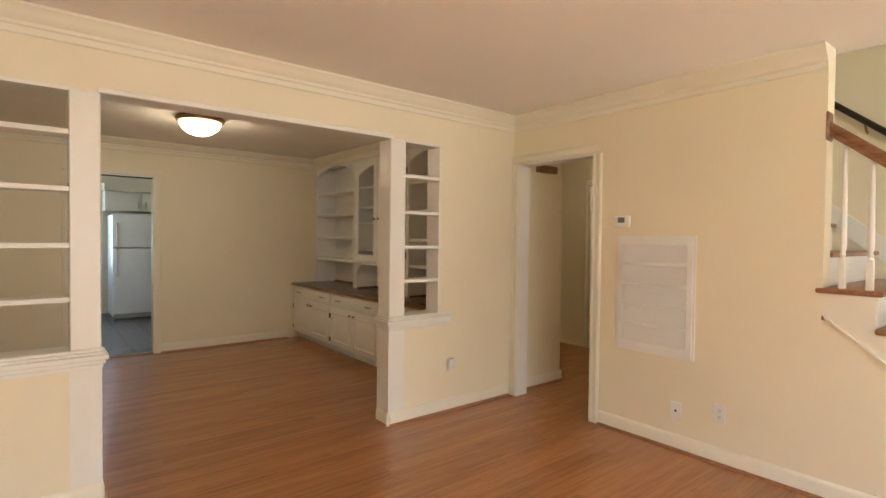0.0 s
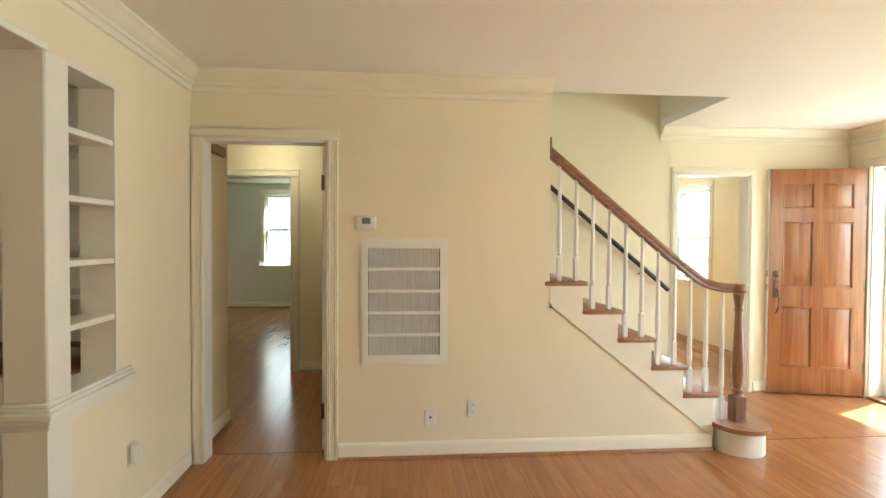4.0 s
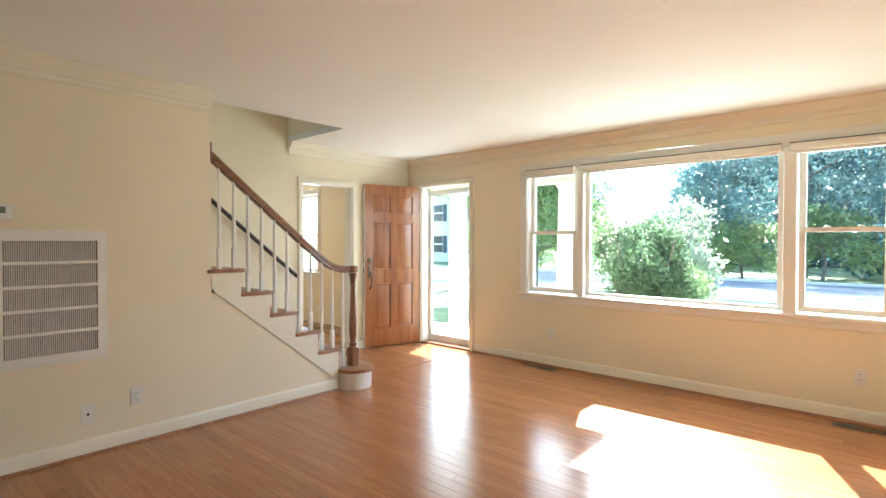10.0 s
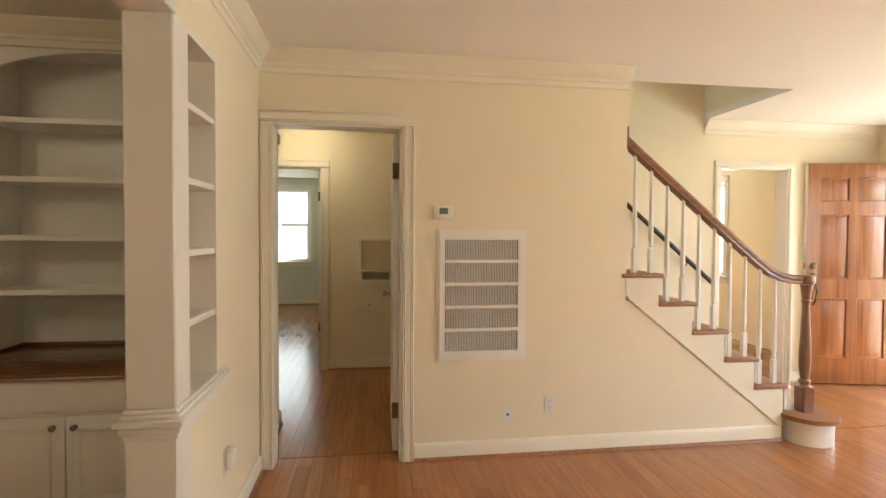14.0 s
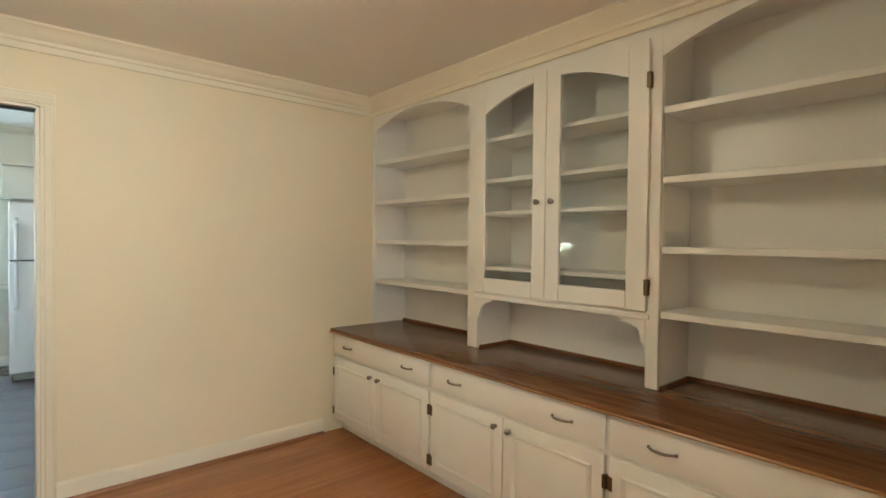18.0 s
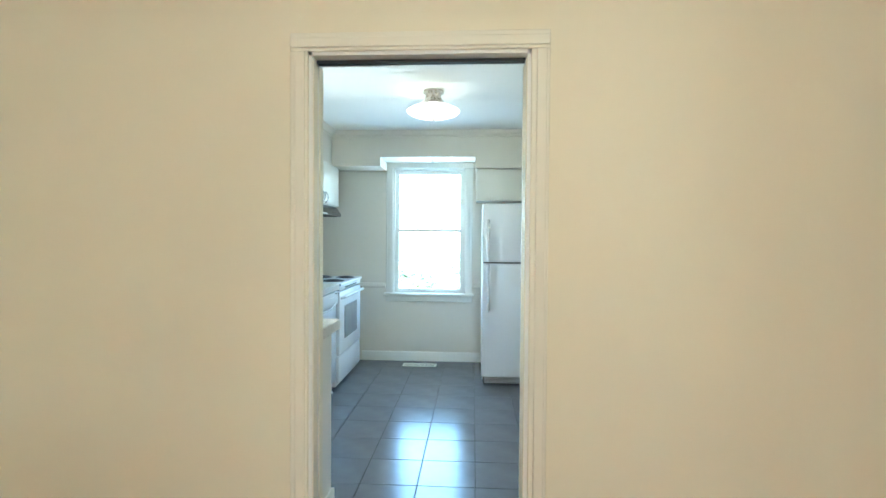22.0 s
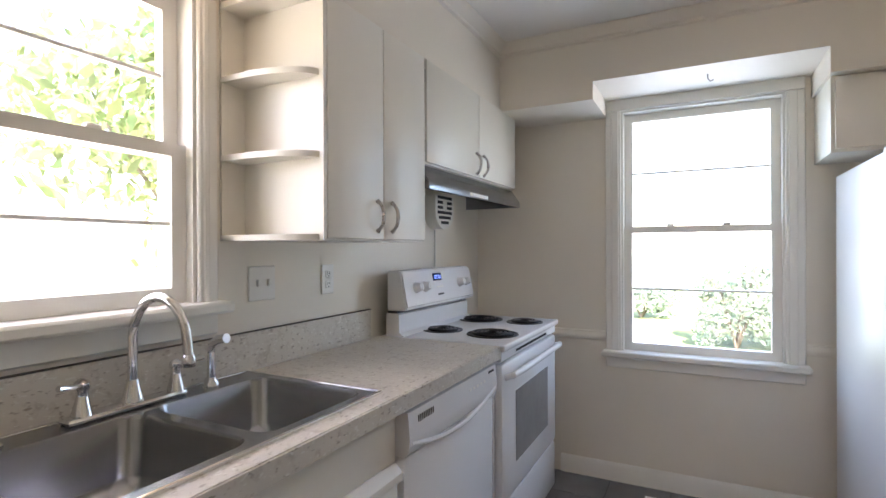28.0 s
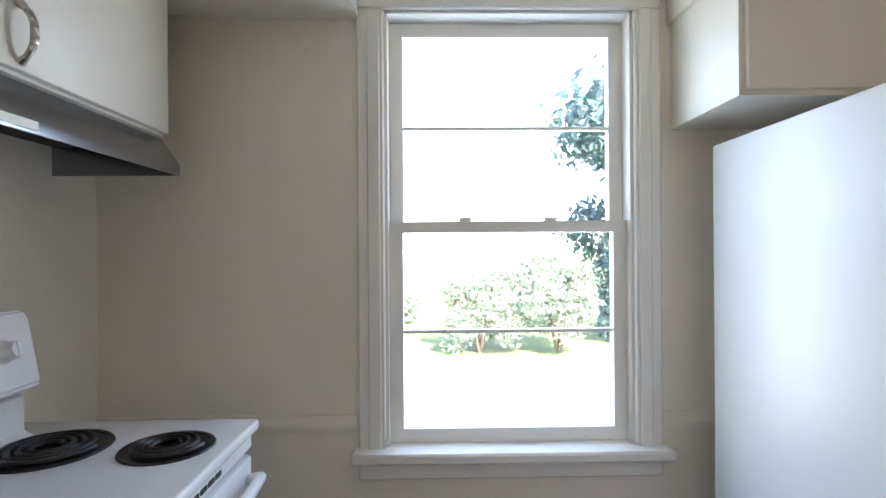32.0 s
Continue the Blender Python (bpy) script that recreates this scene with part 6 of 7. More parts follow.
wall_cab("white kitchen wall cabinet with two flush doors", 7.868, 8.47, 1.385, 2.130, 8.170, 0.085)
wall_cab("short white kitchen cabinet over the range hood", 8.480, 9.58, 1.705, 2.130, 9.025, 0.07)
bpart("filler", (XK, 9.58, 1.705), (-0.145, 9.595, 2.130), KCAB, bpy.data.objects["wall_cabinet.001"])
qs = thing("corner_shelf_unit", (-0.3, 7.77, 1.385), "white open wall shelves with rounded ends", "shelf")
bpart("side", (XK, 7.853, 1.385), (-0.118, 7.867, 2.130), KCAB, qs)
bpart("back", (XK, 7.765, 1.385), (XK + 0.008, 7.853, 2.130), KCAB, qs)
for z in (1.385, 1.63, 1.872, 2.100):
    bm = bmesh.new()
    pts = [(XK, 7.765), (XK, 7.853), (-0.135, 7.853)] + [(-0.135 - 0.22 * (1 - math.cos(radians(a))), 7.853 - 0.088 * math.sin(radians(a))) for a in range(10, 91, 10)]
    prism(bm, pts, "z", z, z + 0.018)
    part("shelf", bm, KCAB, qs)
nu = thing("wall_cabinet", (0.0, 6.25, 1.37), "white kitchen wall cabinet beside the doorway", "cabinet", "kitchen wall cabinets")
bpart("body", (XK, YD + 0.122, 1.37), (0.638, 6.415, 2.112), KCAB, nu)
for a, b, h in ((-0.1, 0.25, 0.205), (0.255, 0.633, 0.30)):
    slab_door(nu, "y", 6.415, 1, a, b, 1.376, 2.108, h, 1.48)
cf = thing("fridge_top_cabinet", (1.9, 9.4, 1.76), "white kitchen cabinet above the refrigerator", "cabinet", "kitchen wall cabinets")
bpart("body", (1.372, 9.415, 1.768), (2.565, YK, 2.098), KCAB, cf)
slab_door(cf, "y", 9.415, -1, 1.385, 1.905, 1.782, 2.09, 1.852, 1.880)
slab_door(cf, "y", 9.415, -1, 1.915, 2.45, 1.782, 2.09, 1.968, 1.880)

# refrigerator
RX0, RX1, RF = 1.425, 2.282, 8.86
fr = thing("refrigerator", (1.87, 9.25, 0), "white top-freezer refrigerator with long handles", "refrigerator")
bpart("body", (RX0 + 0.008, RF + 0.075, 0.04), (RX1 - 0.008, RF + 0.79, 1.69), FRIDGEWHITE, fr, 0.008, seg=2)
ld = bpart("fridge_door", (RX0, RF, 0.085), (RX1, RF + 0.068, 1.146), FRIDGEWHITE, fr, 0.014, seg=3)
ud = bpart("freezer_door", (RX0, RF, 1.158), (RX1, RF + 0.068, 1.705), FRIDGEWHITE, fr, 0.014, seg=3)
bpart("gasket", (RX0 + 0.01, RF + 0.03, 1.140), (RX1 - 0.01, RF + 0.07, 1.162), DARK, fr)
bpart("kick_grille", (RX0 + 0.02, RF + 0.05, 0.015), (RX1 - 0.02, RF + 0.075, 0.08), GREYBACK, fr)
for q in range(5):
    bpart("kick_slat", (RX0 + 0.03, RF + 0.044, 0.020 + q * 0.012), (RX1 - 0.03, RF + 0.051, 0.025 + q * 0.012), GRILLE, fr)
for d, z0, z1 in ((ld, 0.70, 1.135), (ud, 1.17, 1.55)):
    lo, hi = (z0, z1)
    flat = hi if d is ld else lo
    tip = lo if d is ld else hi
    bm = tube(bmesh.new(), [(RX0 + 0.055, RF + 0.004, flat), (RX0 + 0.055, RF - 0.040, flat), (RX0 + 0.055, RF - 0.042, (flat + tip) / 2), (RX0 + 0.055, RF - 0.034, tip + (0.05 if d is ld else -0.05)), (RX0 + 0.055, RF - 0.018, tip + (0.015 if d is ld else -0.015)), (RX0 + 0.055, RF + 0.002, tip)], [0.014, 0.016, 0.016, 0.018, 0.019, 0.014], 12)
    part("handle", bm, ENAMEL, d)
part("badge", lathe(bmesh.new(), [(0.014, 0.0), (0.012, -0.003), (0, -0.004)], (RX1 - 0.045, RF, 1.53), 16, "y"), GRILLE, ud)
part("top_hinge", box(bmesh.new(), (RX1 - 0.08, RF + 0.01, 1.705), (RX1 - 0.02, RF + 0.09, 1.718), 0.004), PLASTIC, fr)
for x in (RX0 + 0.06, RX1 - 0.06):
    for y in (RF + 0.12, RF + 0.7):
        part("foot", lathe(bmesh.new(), [(0.02, 0), (0.02, 0.045)], (x, y, 0), 10), DARK, fr)

# kitchen ceiling light
kl = thing("kitchen_ceiling_light", (1.035, 7.95, ZK), "lit white shade light with a brushed nickel cap", "ceiling light")
part("canopy", lathe(bmesh.new(), [(0, ZK), (0.075, ZK), (0.078, ZK - 0.018), (0.060, ZK - 0.026), (0.060, ZK - 0.055), (0.075, ZK - 0.075), (0.105, ZK - 0.10), (0.125, ZK - 0.112)], (1.035, 7.95, 0), 28), NICKEL, kl, "brushed nickel cap")
part("shade", lathe(bmesh.new(), [(0.12, ZK - 0.110), (0.165, ZK - 0.128), (0.195, ZK - 0.145), (0.198, ZK - 0.155), (0.18, ZK - 0.172), (0.13, ZK - 0.190), (0.06, ZK - 0.202), (0, ZK - 0.205)], (1.035, 7.95, 0), 32), KLAMPGLOW, kl, "lit white glass shade")
part("finial", lathe(bmesh.new(), [(0, ZK - 0.225), (0.012, ZK - 0.220), (0.014, ZK - 0.208), (0.008, ZK - 0.20)], (1.035, 7.95, 0), 12), NICKEL, kl)
bulb("kitchen_bulb", (1.035, 7.95, ZK - 0.32), 0.04, (1.0, 0.84, 0.62), 0.1)
sl = thing("sink_ceiling_light", (-0.345, 7.49, 2.33), "small lit globe light over the sink window", "ceiling light")
part("cap", lathe(bmesh.new(), [(0, 2.33), (0.06, 2.33), (0.06, 2.305), (0.04, 2.295)], (-0.345, 7.49, 0), 20), BRASS, sl)
part("globe", lathe(bmesh.new(), [(0.04, 2.298), (0.075, 2.28), (0.085, 2.25), (0.07, 2.22), (0.03, 2.205), (0, 2.203)], (-0.345, 7.49, 0), 20), SINKGLOW, sl, "lit glass globe")
bulb("sink_bulb", (-0.345, 7.49, 2.15), 0.03, WARM)

# laundry porch seen through the side doorway
fd = thing("folding_door", (2.62, 8.60, 0), "folded white accordion door in the laundry doorway", "door")
zig = [(2.66, 8.75), (2.585, 8.71), (2.66, 8.665), (2.585, 8.62), (2.66, 8.575), (2.585, 8.53), (2.67, 8.505)]
for a, b in zip(zig, zig[1:]):
    d = Vector((b[0] - a[0], b[1] - a[1], 0))
    n = Vector((-d.y, d.x, 0)).normalized() * 0.005
    bm = prism(bmesh.new(), [(a[0] - n.x, a[1] - n.y), (b[0] - n.x, b[1] - n.y), (b[0] + n.x, b[1] + n.y), (a[0] + n.x, a[1] + n.y)], "z", 0.015, 2.015)
    part("pleat", bm, TRIM, fd)
lead = bpart("lead_post", (2.585, 8.415, 0.012), (2.625, 8.50, 2.02), TRIM, fd, 0.008, seg=2)
bpart("latch_plate", (2.581, 8.425, 0.96), (2.585, 8.455, 1.16), PLASTIC, lead, 0.002)
part("latch_handle", tube(bmesh.new(), [(2.582, 8.44, 1.08), (2.545, 8.44, 1.08), (2.535, 8.43, 1.09)], 0.007, 8), NICKEL, lead)
bpart("track", (2.60, KE[0] + 0.012, 2.022), (2.645, KE[1] - 0.012, 2.036), PLASTIC, fd)
solo("laundry_threshold", box(bmesh.new(), (2.575, KE[0] + 0.012, 0.0), (2.685, KE[1] - 0.012, 0.008), 0.003), OAKTREAD, "worn oak threshold strip in the laundry doorway", "threshold", "", "structure")
lv = thing("washer_valve", (3.3, YK, 1.0), "metal washer valve with a hanging grey hose", "plumbing")
part("valve", tube(bmesh.new(), [(3.2, YK - 0.01, 1.02), (3.2, YK - 0.06, 1.02), (3.28, YK - 0.07, 1.03)], 0.014, 8), BRASS, lv)
part("hose", tube(bmesh.new(), [(3.2, YK - 0.06, 1.0), (3.21, YK - 0.06, 0.8), (3.23, YK - 0.06, 0.62), (3.21, YK - 0.06, 0.5), (3.16, YK - 0.05, 0.42)], 0.011, 8), GREYBACK, lv)
part("pipe", tube(bmesh.new(), [(2.75, YK - 0.03, 0.86), (4.2, YK - 0.03, 0.86)], 0.012, 8), GRILLE, lv)
solo("laundry_shade", box(bmesh.new(), (3.09, YK - 0.024, 1.53), (3.85, YK - 0.020, 2.19)), cloth("translucent_shade", (0.75, 0.78, 0.80), 0.5), "lowered white fabric shade over the laundry window", "window shade")


# ---- outdoors ----
def leaf_mat(name, color, vary=0.35):
    m = bpy.data.materials.new(name)
    m.use_nodes = True
    n, L = m.node_tree.nodes, m.node_tree.links
    b = n["Principled BSDF"]
    b.inputs["Roughness"].default_value = 0.5
    geo = n.new("ShaderNodeNewGeometry")
    hsv = n.new("ShaderNodeHueSaturation")
    hsv.inputs["Color"].default_value = (*color, 1)
    vr = n.new("ShaderNodeMapRange")
    vr.inputs["To Min"].default_value, vr.inputs["To Max"].default_value = 1 - vary, 1 + vary
    L.new(geo.outputs["Random Per Island"], vr.inputs["Value"])
    L.new(vr.outputs["Result"], hsv.inputs["Value"])
    hr = n.new("ShaderNodeMapRange")
    hr.inputs["To Min"].default_value, hr.inputs["To Max"].default_value = 0.47, 0.53
    L.new(geo.outputs["Random Per Island"], hr.inputs["Value"])
    L.new(hr.outputs["Result"], hsv.inputs["Hue"])
    L.new(hsv.outputs["Color"], b.inputs["Base Color"])
    tl = n.new("ShaderNodeBsdfTranslucent")
    mx = n.new("ShaderNodeMixShader")
    mx.inputs[0].default_value = 0.6
    L.new(hsv.outputs["Color"], tl.inputs["Color"])
    L.new(b.outputs[0], mx.inputs[1])
    L.new(tl.outputs[0], mx.inputs[2])
    L.new(mx.outputs[0], n["Material Output"].inputs[0])
    return m


LEAF = leaf_mat("shrub_leaf", (0.115, 0.17, 0.082), 0.5)
LEAF_L = leaf_mat("light_leaf", (0.24, 0.31, 0.13))
LEAF_P = leaf_mat("pale_hedge_leaf", (0.27, 0.35, 0.27))
# blue-green haze and glare are mixed into the next two leaf colours
LEAF_D = leaf_mat("haze_tinted_tree_leaf", (0.105, 0.185, 0.18))
LEAF_H = leaf_mat("haze_tinted_woods_leaf", (0.075, 0.15, 0.165))
# silvery leaf colour whitened to carry the full sun on the bush
LEAF_W = leaf_mat("sun_whitened_silvery_leaf", (0.42, 0.46, 0.33), 0.3)
BARK = mat("grey_bark", (0.16, 0.13, 0.10), 0.9, 0, 0.3, 6, 0.8, 25)
GRASS = mat("lawn_grass", (0.17, 0.22, 0.08), 0.9, 0, 0.35, 0.8, 0.6, 30)
ASPHALT = mat("sunlit_asphalt", (0.22, 0.22, 0.22), 0.85, 0, 0.15, 2, 0.4, 60)
CONCRETE = mat("pale_concrete", (0.55, 0.53, 0.48), 0.85, 0, 0.12, 2, 0.3, 40)
SIDING = mat("pale_siding", (0.62, 0.60, 0.54), 0.6, 0, 0.05, 2, 0.1, 30)
ROOF = mat("grey_roof_shingle", (0.10, 0.095, 0.09), 0.9, 0, 0.2, 3, 0.4, 30)
DARKPANE = mat("dark_window_pane", (0.03, 0.04, 0.05), 0.08)
BLUESHADE = mat("dark_shutter_paint", (0.03, 0.05, 0.06), 0.5)


def leaves(name, clumps, count, size, material, parent, seed, label="", flat=0.0):
    """Many small leaf blades spread through clumps (centre, radii), thinner towards the outside."""
    g = np.random.default_rng(seed)
    w = np.array([c[1][0] * c[1][1] * c[1][2] for c in clumps]) ** 0.7
    pick = g.choice(len(clumps), count, p=w / w.sum())
    d = g.normal(size=(count, 3))
    d /= np.linalg.norm(d, axis=1)[:, None]
    rad = g.uniform(0.35, 1.0, count) ** 0.55 * (1 + 0.18 * g.normal(size=count))
    cen = np.array([c[0] for c in clumps])[pick]
    rr = np.array([c[1] for c in clumps])[pick]
    p = cen + d * rr * rad[:, None]
    a = g.normal(size=(count, 3))
    a /= np.linalg.norm(a, axis=1)[:, None]
    b = np.cross(a, g.normal(size=(count, 3)))
    b /= np.linalg.norm(b, axis=1)[:, None]
    s = size * g.uniform(0.6, 1.4, count)[:, None]
    verts = np.stack([p - a * s, p + b * s * 0.42, p + a * s, p - b * s * 0.42], axis=1).reshape(-1, 3)
    faces = np.arange(count * 4).reshape(-1, 4)
    me = bpy.data.meshes.new(name)
    me.from_pydata(verts.tolist(), [], faces.tolist())
    me.materials.append(material)
    ob = new(name, me)
    if parent:
        ob.parent = parent
        ob.matrix_parent_inverse = Matrix.Translation(-BASE[parent.name])
    return tagged(ob, label)


def tree(name, base, height, spread, material, seed, label, count=5000, leaf=0.16, trunk=0.14, low=0.35, limbs=6):
    g = random.Random(seed)
    ob = thing(name, base, label, "tree" if name == "tree" else "shrub")
    x, y, z = base
    top = z + height
    path = [(x + g.uniform(-0.1, 0.1) * k, y + g.uniform(-0.1, 0.1) * k, z + height * 0.75 * k / 5) for k in range(6)]
    part("trunk", tube(bmesh.new(), path, [trunk * (1.25 - 0.19 * k) for k in range(6)], 9), BARK, ob)
    clumps = []
    for k in range(limbs):
        f = low + (0.8 - low) * k / max(1, limbs - 1)
        a = k * 2.4 + g.uniform(-0.4, 0.4)
        r = spread * (1.05 - 0.5 * f) * g.uniform(0.7, 1.05)
        p0 = Vector((x, y, z + height * f * 0.8))
        p2 = Vector((x + r * math.cos(a), y + r * math.sin(a), z + height * (f + 0.12)))
        pm = (p0 + p2) / 2 + Vector((0, 0, -0.04 * height))
        part("limb", tube(bmesh.new(), [p0, pm, p2], [trunk * 0.5, trunk * 0.35, trunk * 0.12], 7), BARK, ob)
        s = spread * g.uniform(0.38, 0.6)
        clumps.append((tuple(p2), (s, s, s * 0.75)))
        q = p2.lerp(p0, 0.45) + Vector((g.uniform(-0.3, 0.3), g.uniform(-0.3, 0.3), g.uniform(0.1, 0.5))) * spread * 0.5
        clumps.append((tuple(q), (s * 0.7, s * 0.7, s * 0.6)))
    clumps.append(((x, y, top - spread * 0.3), (spread * 0.5, spread * 0.5, spread * 0.45)))
    leaves("crown", clumps, count, leaf, material, ob, seed)
    return ob


def shrub(base, rx, ry, h, material, seed, label, count=3500, leaf=0.07):
    g = random.Random(seed)
    ob = thing("shrub", base, label, "shrub", "shrubs")
    x, y, z = base
    for k in range(5):
        a = k * 1.3
        part("stem", tube(bmesh.new(), [(x, y, z), (x + 0.3 * rx * math.cos(a), y + 0.3 * ry * math.sin(a), z + 0.5 * h), (x + 0.6 * rx * math.cos(a), y + 0.6 * ry * math.sin(a), z + 0.85 * h)], [0.03, 0.02, 0.008], 6), BARK, ob)
    clumps = []
    for k in range(12):
        a, f = k * 2.4, g.uniform(0.16, 0.8)
        r = (1 - abs(f - 0.45)) * g.uniform(0.35, 0.75)
        clumps.append(((x + rx * r * math.cos(a), y + ry * r * math.sin(a), z + h * f), (rx * g.uniform(0.25, 0.45), ry * g.uniform(0.25, 0.45), h * g.uniform(0.14, 0.24))))
    leaves("foliage", clumps, count, leaf, material, ob, seed)
    return ob


GZ = -0.55
solo("ground", box(bmesh.new(), (-300, -300, GZ - 0.3), (300, 300, GZ)), GRASS, "green lawn reaching far around the house", "ground", "", "structure")
solo("road", box(bmesh.new(), (-120, -26.0, GZ - 0.2), (120, -16.0, GZ + 0.01)), ASPHALT, "grey asphalt street beyond the front lawn", "road", "", "structure")
for y in (-26.15, -16.0):
    solo("kerb", box(bmesh.new(), (-120, y, GZ - 0.2), (120, y + 0.15, GZ + 0.13), 0.02), CONCRETE, "pale concrete kerb along the street", "kerb", "kerbs of the street", "structure")
solo("driveway", box(bmesh.new(), (-6.0, 10.5, GZ - 0.2), (14.0, 17.2, GZ + 0.012)), CONCRETE, "sunlit pale concrete drive behind the house", "driveway", "", "structure")
solo("side_drive", box(bmesh.new(), (-12.0, 2.0, GZ - 0.2), (-2.0, 10.5, GZ + 0.011)), CONCRETE, "sunlit pale concrete drive beside the house", "driveway", "", "structure")
solo("front_path", box(bmesh.new(), (4.6, -16.0, GZ - 0.2), (5.9, -5.6, GZ + 0.012)), CONCRETE, "pale concrete path to the front porch", "path", "", "structure")
porch = thing("front_porch", (4.9, -4.2, GZ), "concrete front porch with white columns and a flat roof", "porch", "", "structure")
bpart("porch_floor", (3.3, -4.95, GZ), (6.9, YS - 0.165, -0.10), CONCRETE, porch, 0.015)
bpart("step", (4.3, -5.5, GZ), (6.2, -4.95, -0.32), CONCRETE, porch, 0.015)
# roof edge and beam set to limit the sun; eave strip added unseen
bpart("porch_roof", (3.0, -5.10, 2.48), (7.0, YS - 0.165, 2.62), SIDING, porch)
bpart("eave", (2.60, -4.40, 2.49), (3.0, YS - 0.165, 2.61), SIDING, porch)
bpart("beam", (3.1, -4.95, 2.20), (6.9, -4.68, 2.48), SIDING, porch, 0.01)
for cx in (3.45, 5.50, 6.80):
    bm = lathe(bmesh.new(), [(0.20, -0.10), (0.20, -0.04), (0.18, -0.03), (0.165, 0.0), (0.162, 1.0), (0.14, 2.09), (0.16, 2.12), (0.18, 2.15), (0.185, 2.20)], (cx, -4.80, 0), 24)
    part("column", bm, SIDING, porch, "white round column")

# unseen eave added to end the sun patch on the living room floor
eave = thing("sun_cut_eave", (1.2, -3.45, 2.42), "unseen eave added to cut off the sun patch", "eave", "", "structure")
bpart("soffit_board", (-1.2, -3.64, 2.42), (2.60, YS - 0.165, 2.44), SIDING, eave)
bpart("fascia", (-1.2, -3.67, 2.40), (2.60, -3.64, 2.58), SIDING, eave, 0.004)

# planting in front of the window
shrub((2.62, -5.35, GZ), 1.05, 0.8, 2.3, LEAF, 3, "dense green shrub close to the front window", 24000, 0.031)
shrub((4.6, -12.5, GZ), 1.9, 1.4, 3.3, LEAF_W, 8, "tall silvery bush on the front lawn, leaf colour whitened for sun", 11000, 0.07)
shrub((3.35, -8.6, GZ), 0.95, 0.8, 2.5, LEAF_L, 4, "light green shrub on the front lawn", 2600, 0.06)
shrub((4.35, -5.4, GZ), 0.45, 0.45, 0.85, LEAF_L, 5, "low light green shrub beside the porch", 1500, 0.05)
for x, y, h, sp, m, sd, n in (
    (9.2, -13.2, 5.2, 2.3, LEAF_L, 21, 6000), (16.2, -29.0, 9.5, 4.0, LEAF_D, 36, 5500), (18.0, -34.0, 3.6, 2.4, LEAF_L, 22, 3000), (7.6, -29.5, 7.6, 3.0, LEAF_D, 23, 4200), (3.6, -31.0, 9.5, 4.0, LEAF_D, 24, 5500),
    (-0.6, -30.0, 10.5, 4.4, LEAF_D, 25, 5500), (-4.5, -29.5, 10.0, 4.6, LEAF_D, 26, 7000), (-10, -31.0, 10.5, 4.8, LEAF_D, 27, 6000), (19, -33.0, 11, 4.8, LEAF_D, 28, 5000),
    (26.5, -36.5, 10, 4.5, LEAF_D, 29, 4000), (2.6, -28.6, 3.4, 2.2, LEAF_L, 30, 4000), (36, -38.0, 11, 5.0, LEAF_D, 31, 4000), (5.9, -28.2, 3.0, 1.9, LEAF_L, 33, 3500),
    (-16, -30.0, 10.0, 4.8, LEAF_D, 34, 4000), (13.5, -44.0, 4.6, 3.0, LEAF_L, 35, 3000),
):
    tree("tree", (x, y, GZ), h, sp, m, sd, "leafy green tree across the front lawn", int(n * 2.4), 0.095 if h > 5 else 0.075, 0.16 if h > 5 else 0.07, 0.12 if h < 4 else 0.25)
g = random.Random(77)
woods = []
for k in range(46):
    x = -34 + k * 1.12 + g.uniform(-0.5, 0.5)
    top = 12.5 if x < 9 else max(2.6, 12.5 - (x - 9) * 1.35)
    for q in range(4):
        r = g.uniform(1.4, 2.3)
        woods.append(((x + g.uniform(-0.8, 0.8), -46 + g.uniform(-2, 2), GZ + top * (0.08 + 0.27 * q) * g.uniform(0.85, 1.08)), (r, r, r * g.uniform(0.8, 1.2))))
for k in range(34):
    r = g.uniform(1.2, 2.0)
    woods.append(((-26 + k * 0.85 + g.uniform(-0.5, 0.5), -32.5 + g.uniform(-1.5, 1.5), GZ + g.uniform(0.7, 2.6)), (r, r, r * 0.8)))
tagged(leaves("distant_woods", woods, 100000, 0.27, LEAF_H, None, 78), "woodland beyond the street with blue-green haze in its leaf colour", "woods", kind="stuff")
pole = thing("utility_pole", (13.4, -14.2, GZ), "dark wooden utility pole by the street", "pole")
part("post", tube(bmesh.new(), [(13.4, -14.2, GZ), (13.4, -14.2, 8.5)], [0.15, 0.11], 10), BARK, pole)


def house(base, w, d, h, roof_h, wins, label):
    """A plain two-storey house whose front faces +y."""
    x, y, z = base
    ob = thing("house", base, label, "house")
    wl = bpart("wall", (x, y - d, z), (x + w, y, z + h), SIDING, ob)
    bm = prism(bmesh.new(), [(y + 0.5, z + h), (y - d - 0.5, z + h), (y - d / 2, z + h + roof_h)], "x", x - 0.4, x + w + 0.4)
    part("roof", bm, ROOF, ob)
    for u, v in wins:
        wn2 = bpart("window", (x + u - 0.55, y - 0.02, z + v), (x + u + 0.55, y + 0.03, z + v + 1.5), DARKPANE, ob)
        bpart("window_frame", (x + u - 0.62, y + 0.03, z + v + 0.70), (x + u + 0.62, y + 0.06, z + v + 0.80), TRIM, wn2)
        for s in (-1, 1):
            bpart("shutter", (x + u + s * 0.87 - 0.22, y, z + v - 0.05), (x + u + s * 0.87 + 0.22, y + 0.05, z + v + 1.55), BLUESHADE, wn2)
    return ob


house((24.5, -33.5, GZ), 13.0, 8.0, 6.2, 2.6, [(u, v) for u in (1.8, 4.6, 7.6, 10.8) for v in (0.9, 3.8)], "pale two-storey house with dark shutters across the street")

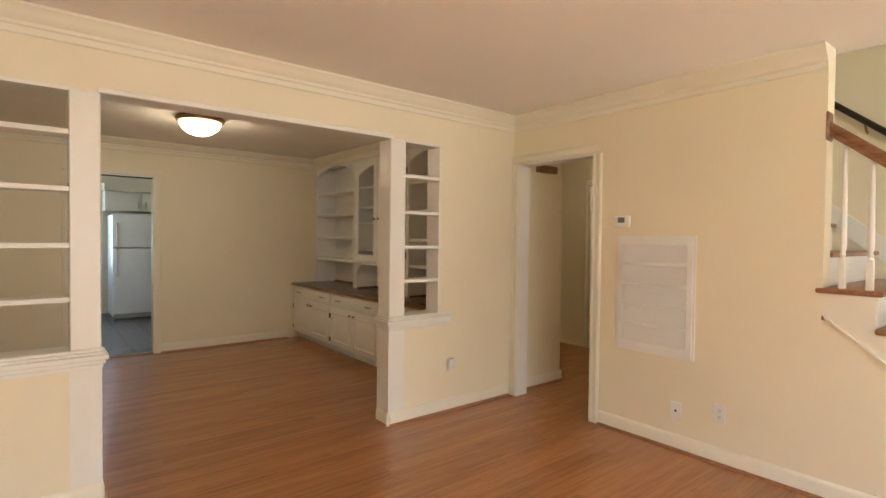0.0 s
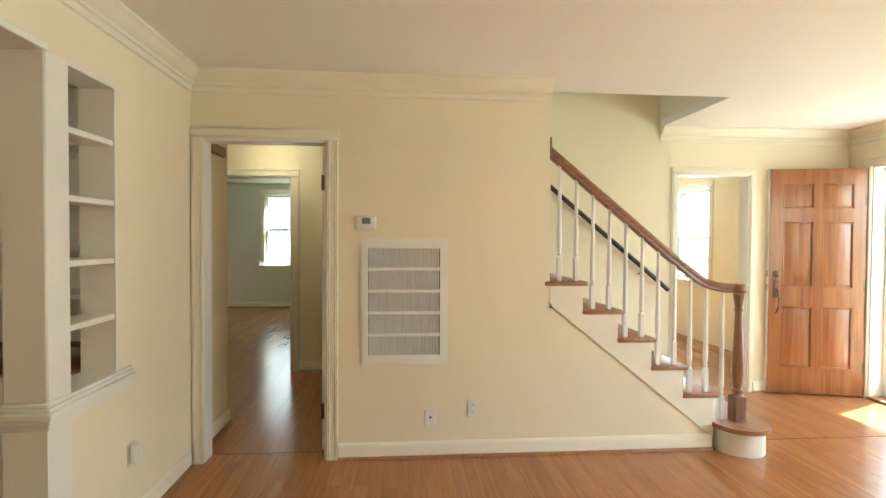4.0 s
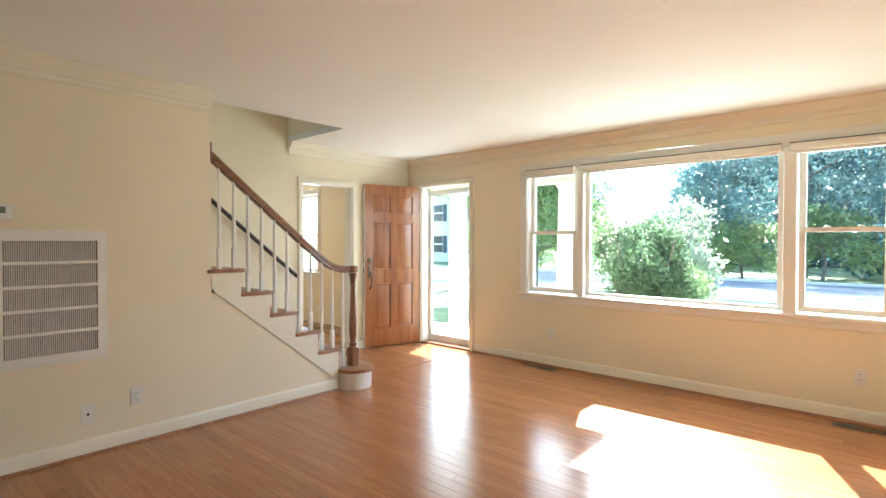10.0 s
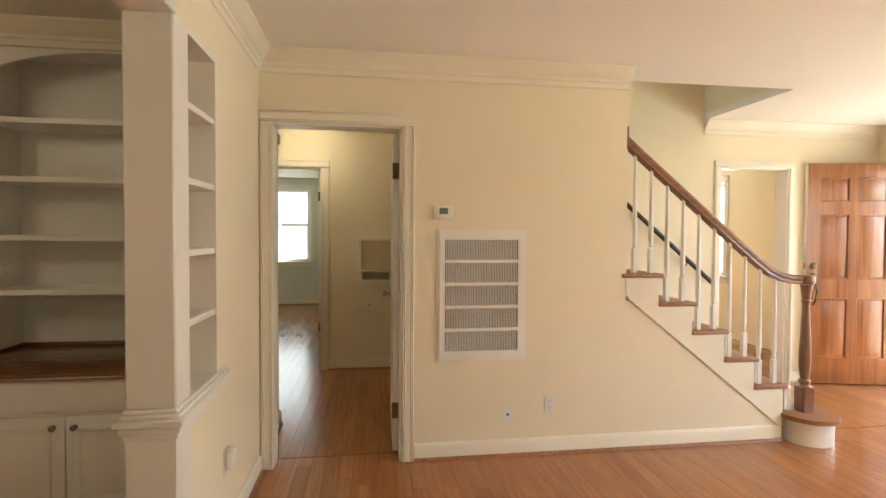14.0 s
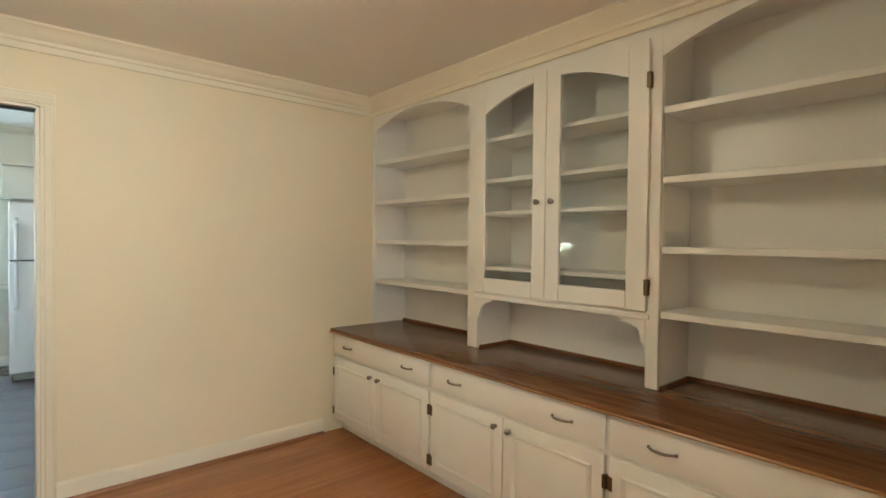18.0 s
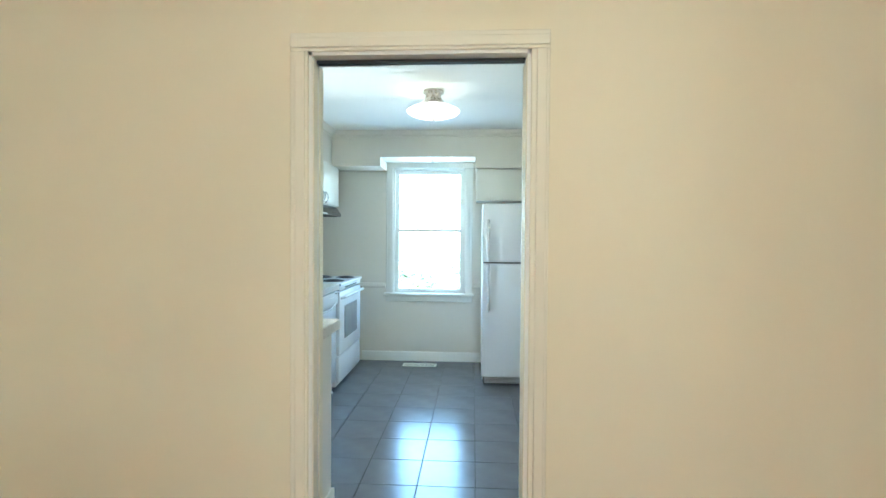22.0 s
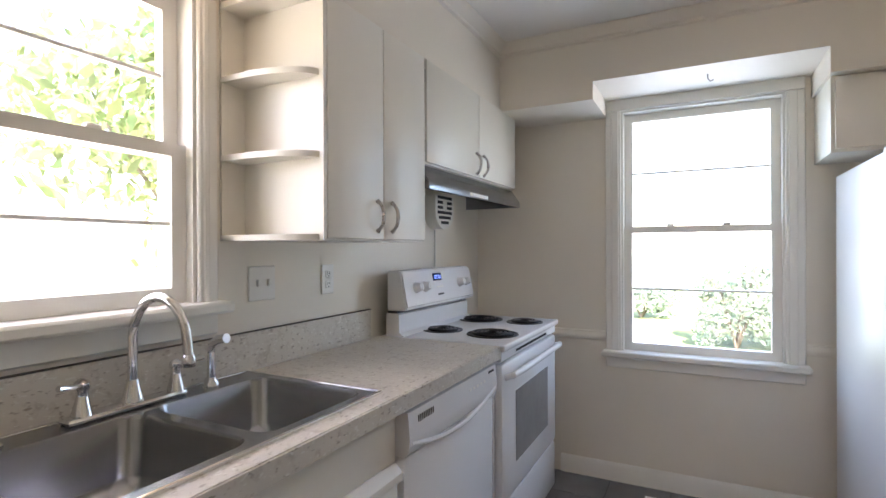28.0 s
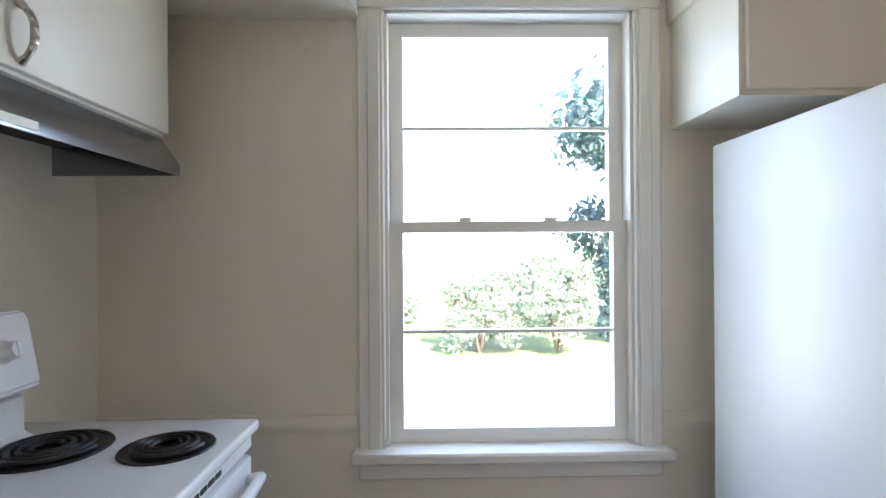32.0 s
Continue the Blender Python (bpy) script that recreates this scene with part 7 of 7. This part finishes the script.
# behind the house, past the kitchen windows
for x, y, rx, ry, h, m, sd, n in ((1.45, 17.6, 1.0, 0.8, 1.85, LEAF_P, 41, 1700), (2.9, 17.5, 1.2, 0.9, 2.2, LEAF_P, 42, 2400), (-0.6, 21.5, 1.2, 0.8, 1.1, LEAF_P, 43, 1500), (4.5, 18.6, 1.0, 1.0, 2.5, LEAF_D, 44, 2600), (-4.4, 22.0, 1.5, 1.0, 1.6, LEAF_L, 45, 1800)):
    shrub((x, y, GZ), rx, ry, h, m, sd, "sunlit green hedge shrub behind the house", int(n * 1.7), 0.06)
tree("tree", (6.0, 20.0, GZ), 6.0, 2.5, LEAF_D, 51, "tall green tree behind the hedge", 12000, 0.13, 0.14, 0.15)
tree("tree", (-5.4, 11.6, GZ), 5.2, 2.4, LEAF_L, 52, "many-stemmed light green tree beside the house", 5500, 0.11, 0.10, 0.3)
tree("tree", (-7.4, 14.2, GZ), 6.0, 2.6, LEAF_L, 53, "light green tree beside the house", 5000, 0.12, 0.12, 0.3)
shrub((-6.4, 12.4, GZ), 1.2, 1.0, 1.1, LEAF_L, 54, "low green shrub under the side tree", 2000, 0.07)
nb = thing("neighbour_wall", (13.2, 3.5, GZ), "pale lap-sided neighbouring wall with an electric meter", "house")
bpart("wall", (13.2, -2, GZ), (13.5, 9, 5.5), SIDING, nb)
for k in range(26):
    bpart("siding_board", (13.175, -2, GZ + 0.1 + k * 0.2), (13.2, 9, GZ + 0.285 + k * 0.2), SIDING, nb, 0.004)
part("meter", lathe(bmesh.new(), [(0, -0.14), (0.09, -0.13), (0.10, 0.0)], (13.175, 3.87, 1.22), 18, "x"), GRILLE, nb, "grey electric meter")
bpart("meter_box", (13.08, 3.72, 0.92), (13.175, 4.02, 1.40), GRILLE, nb, 0.01)
part("conduit", tube(bmesh.new(), [(13.13, 3.87, 1.40), (13.13, 3.87, 2.35), (13.13, 3.80, 2.5)], 0.03, 8), GRILLE, nb)


# ---- floor pieces, last ----
def shared_box(name, sx, sy, sz, material, bevel):
    bm = box(bmesh.new(), (0, 0, -sz), (sx, sy, 0), bevel)
    me = bpy.data.meshes.new(name)
    bm.to_mesh(me)
    bm.free()
    me.materials.append(material)
    return me


BW_ = 0.0825
LENS = [0.9, 1.15, 1.4, 1.7, 2.0, 2.4]
BOARDS = {L: shared_box("board", L - 0.0009, BW_ - 0.0008, 0.012, OAK, 0.0008) for L in LENS}
g = random.Random(11)
made = 0
rest_v, rest_f = [], []


def spare_box(x0, x1, y0, y1):
    k = len(rest_v)
    for z in (-0.0115, 0.0):
        rest_v.extend([(x0, y0, z), (x1, y0, z), (x1, y1, z), (x0, y1, z)])
    rest_f.extend([tuple(k + q for q in f) for f in ((4, 5, 6, 7), (0, 1, 5, 4), (1, 2, 6, 5), (2, 3, 7, 6), (3, 0, 4, 7))])


y = YS
while y < YD + 0.05:
    w = min(BW_, YD + 0.058 - y)
    x = XW + g.uniform(-1.2, 0)
    xe = XB if y > YA + 0.12 else XG + 0.12
    while x < xe:
        L = g.choice(LENS)
        near = -2.9 < y < 2.4 and made < 298
        if near and x >= XW and x + L <= xe and w > BW_ - 1e-4:
            ob = new("board", BOARDS[L])
            ob.parent = floor
            ob.location = (x, y, 0.0)
            made += 1
        else:
            a, b = max(x, XW), min(x + L, xe)
            if b - a > 0.02:
                spare_box(a, b - 0.0009, y, y + w - 0.0008)
        x += L
    y += BW_
for x0, x1, y0, y1 in ((XG + 0.13, 11.0, 1.45, 6.0), (XG + 0.13, 8.2, YS, -0.2)):
    y = y0
    while y < y1:
        x = x0 - g.uniform(0, 1.5)
        while x < x1:
            L = g.choice(LENS)
            a, b = max(x, x0), min(x + L, x1)
            if b - a > 0.02:
                spare_box(a, b - 0.0009, y, min(y1, y + BW_ - 0.0008))
            x += L
        y += BW_
OAK2 = OAK.copy()
OAK2.name = "oak_floor_board_far"
n2, L2 = OAK2.node_tree.nodes, OAK2.node_tree.links
geo = n2.new("ShaderNodeNewGeometry")
info2 = [q for q in n2 if q.bl_idname == "ShaderNodeObjectInfo"][0]
for link in list(L2):
    if link.from_node == info2:
        to = link.to_socket
        L2.remove(link)
        L2.new(geo.outputs["Random Per Island"], to)
me = bpy.data.meshes.new("floor_boards")
me.from_pydata(rest_v, [], rest_f)
me.materials.append(OAK2)
ob = new("floor_boards", me)
ob.parent = floor
tagged(ob, kind="stuff")

TP = 0.3235
TILE_ME = shared_box("tile", TP - 0.004, TP - 0.004, 0.008, TILE, 0.0015)
x = 0.715 - 5 * TP
while x < XKE + 1.8:
    y = 7.57 - 5 * TP
    while y < YK - 0.02:
        xa, xb, ya, yb = max(x, XK), min(x + TP, XKE + 1.8), max(y, YD + 0.06), min(y + TP, YK)
        if xb - xa > TP - 0.001 and yb - ya > TP - 0.001:
            ob = new("tile", TILE_ME)
            ob.location = (x + 0.002, y + 0.002, 0.0)
            ob.parent = floor_kitchen
        elif xb - xa > 0.02 and yb - ya > 0.02:
            bm = box(bmesh.new(), (xa + 0.002, ya + 0.002, -0.008), (xb - 0.002, yb - 0.002, 0), 0.0015)
            me = bpy.data.meshes.new("tile")
            bm.to_mesh(me)
            bm.free()
            me.materials.append(TILE)
            ob = new("tile", me)
            ob.parent = floor_kitchen
        y += TP
    x += TP
solo("kitchen_threshold", box(bmesh.new(), (KD[0] + 0.012, YD + 0.02, 0.0), (KD[1] - 0.012, YD + 0.10, 0.008), 0.003), OAKTREAD, "oak threshold strip between dining room and kitchen", "threshold", "", "structure")
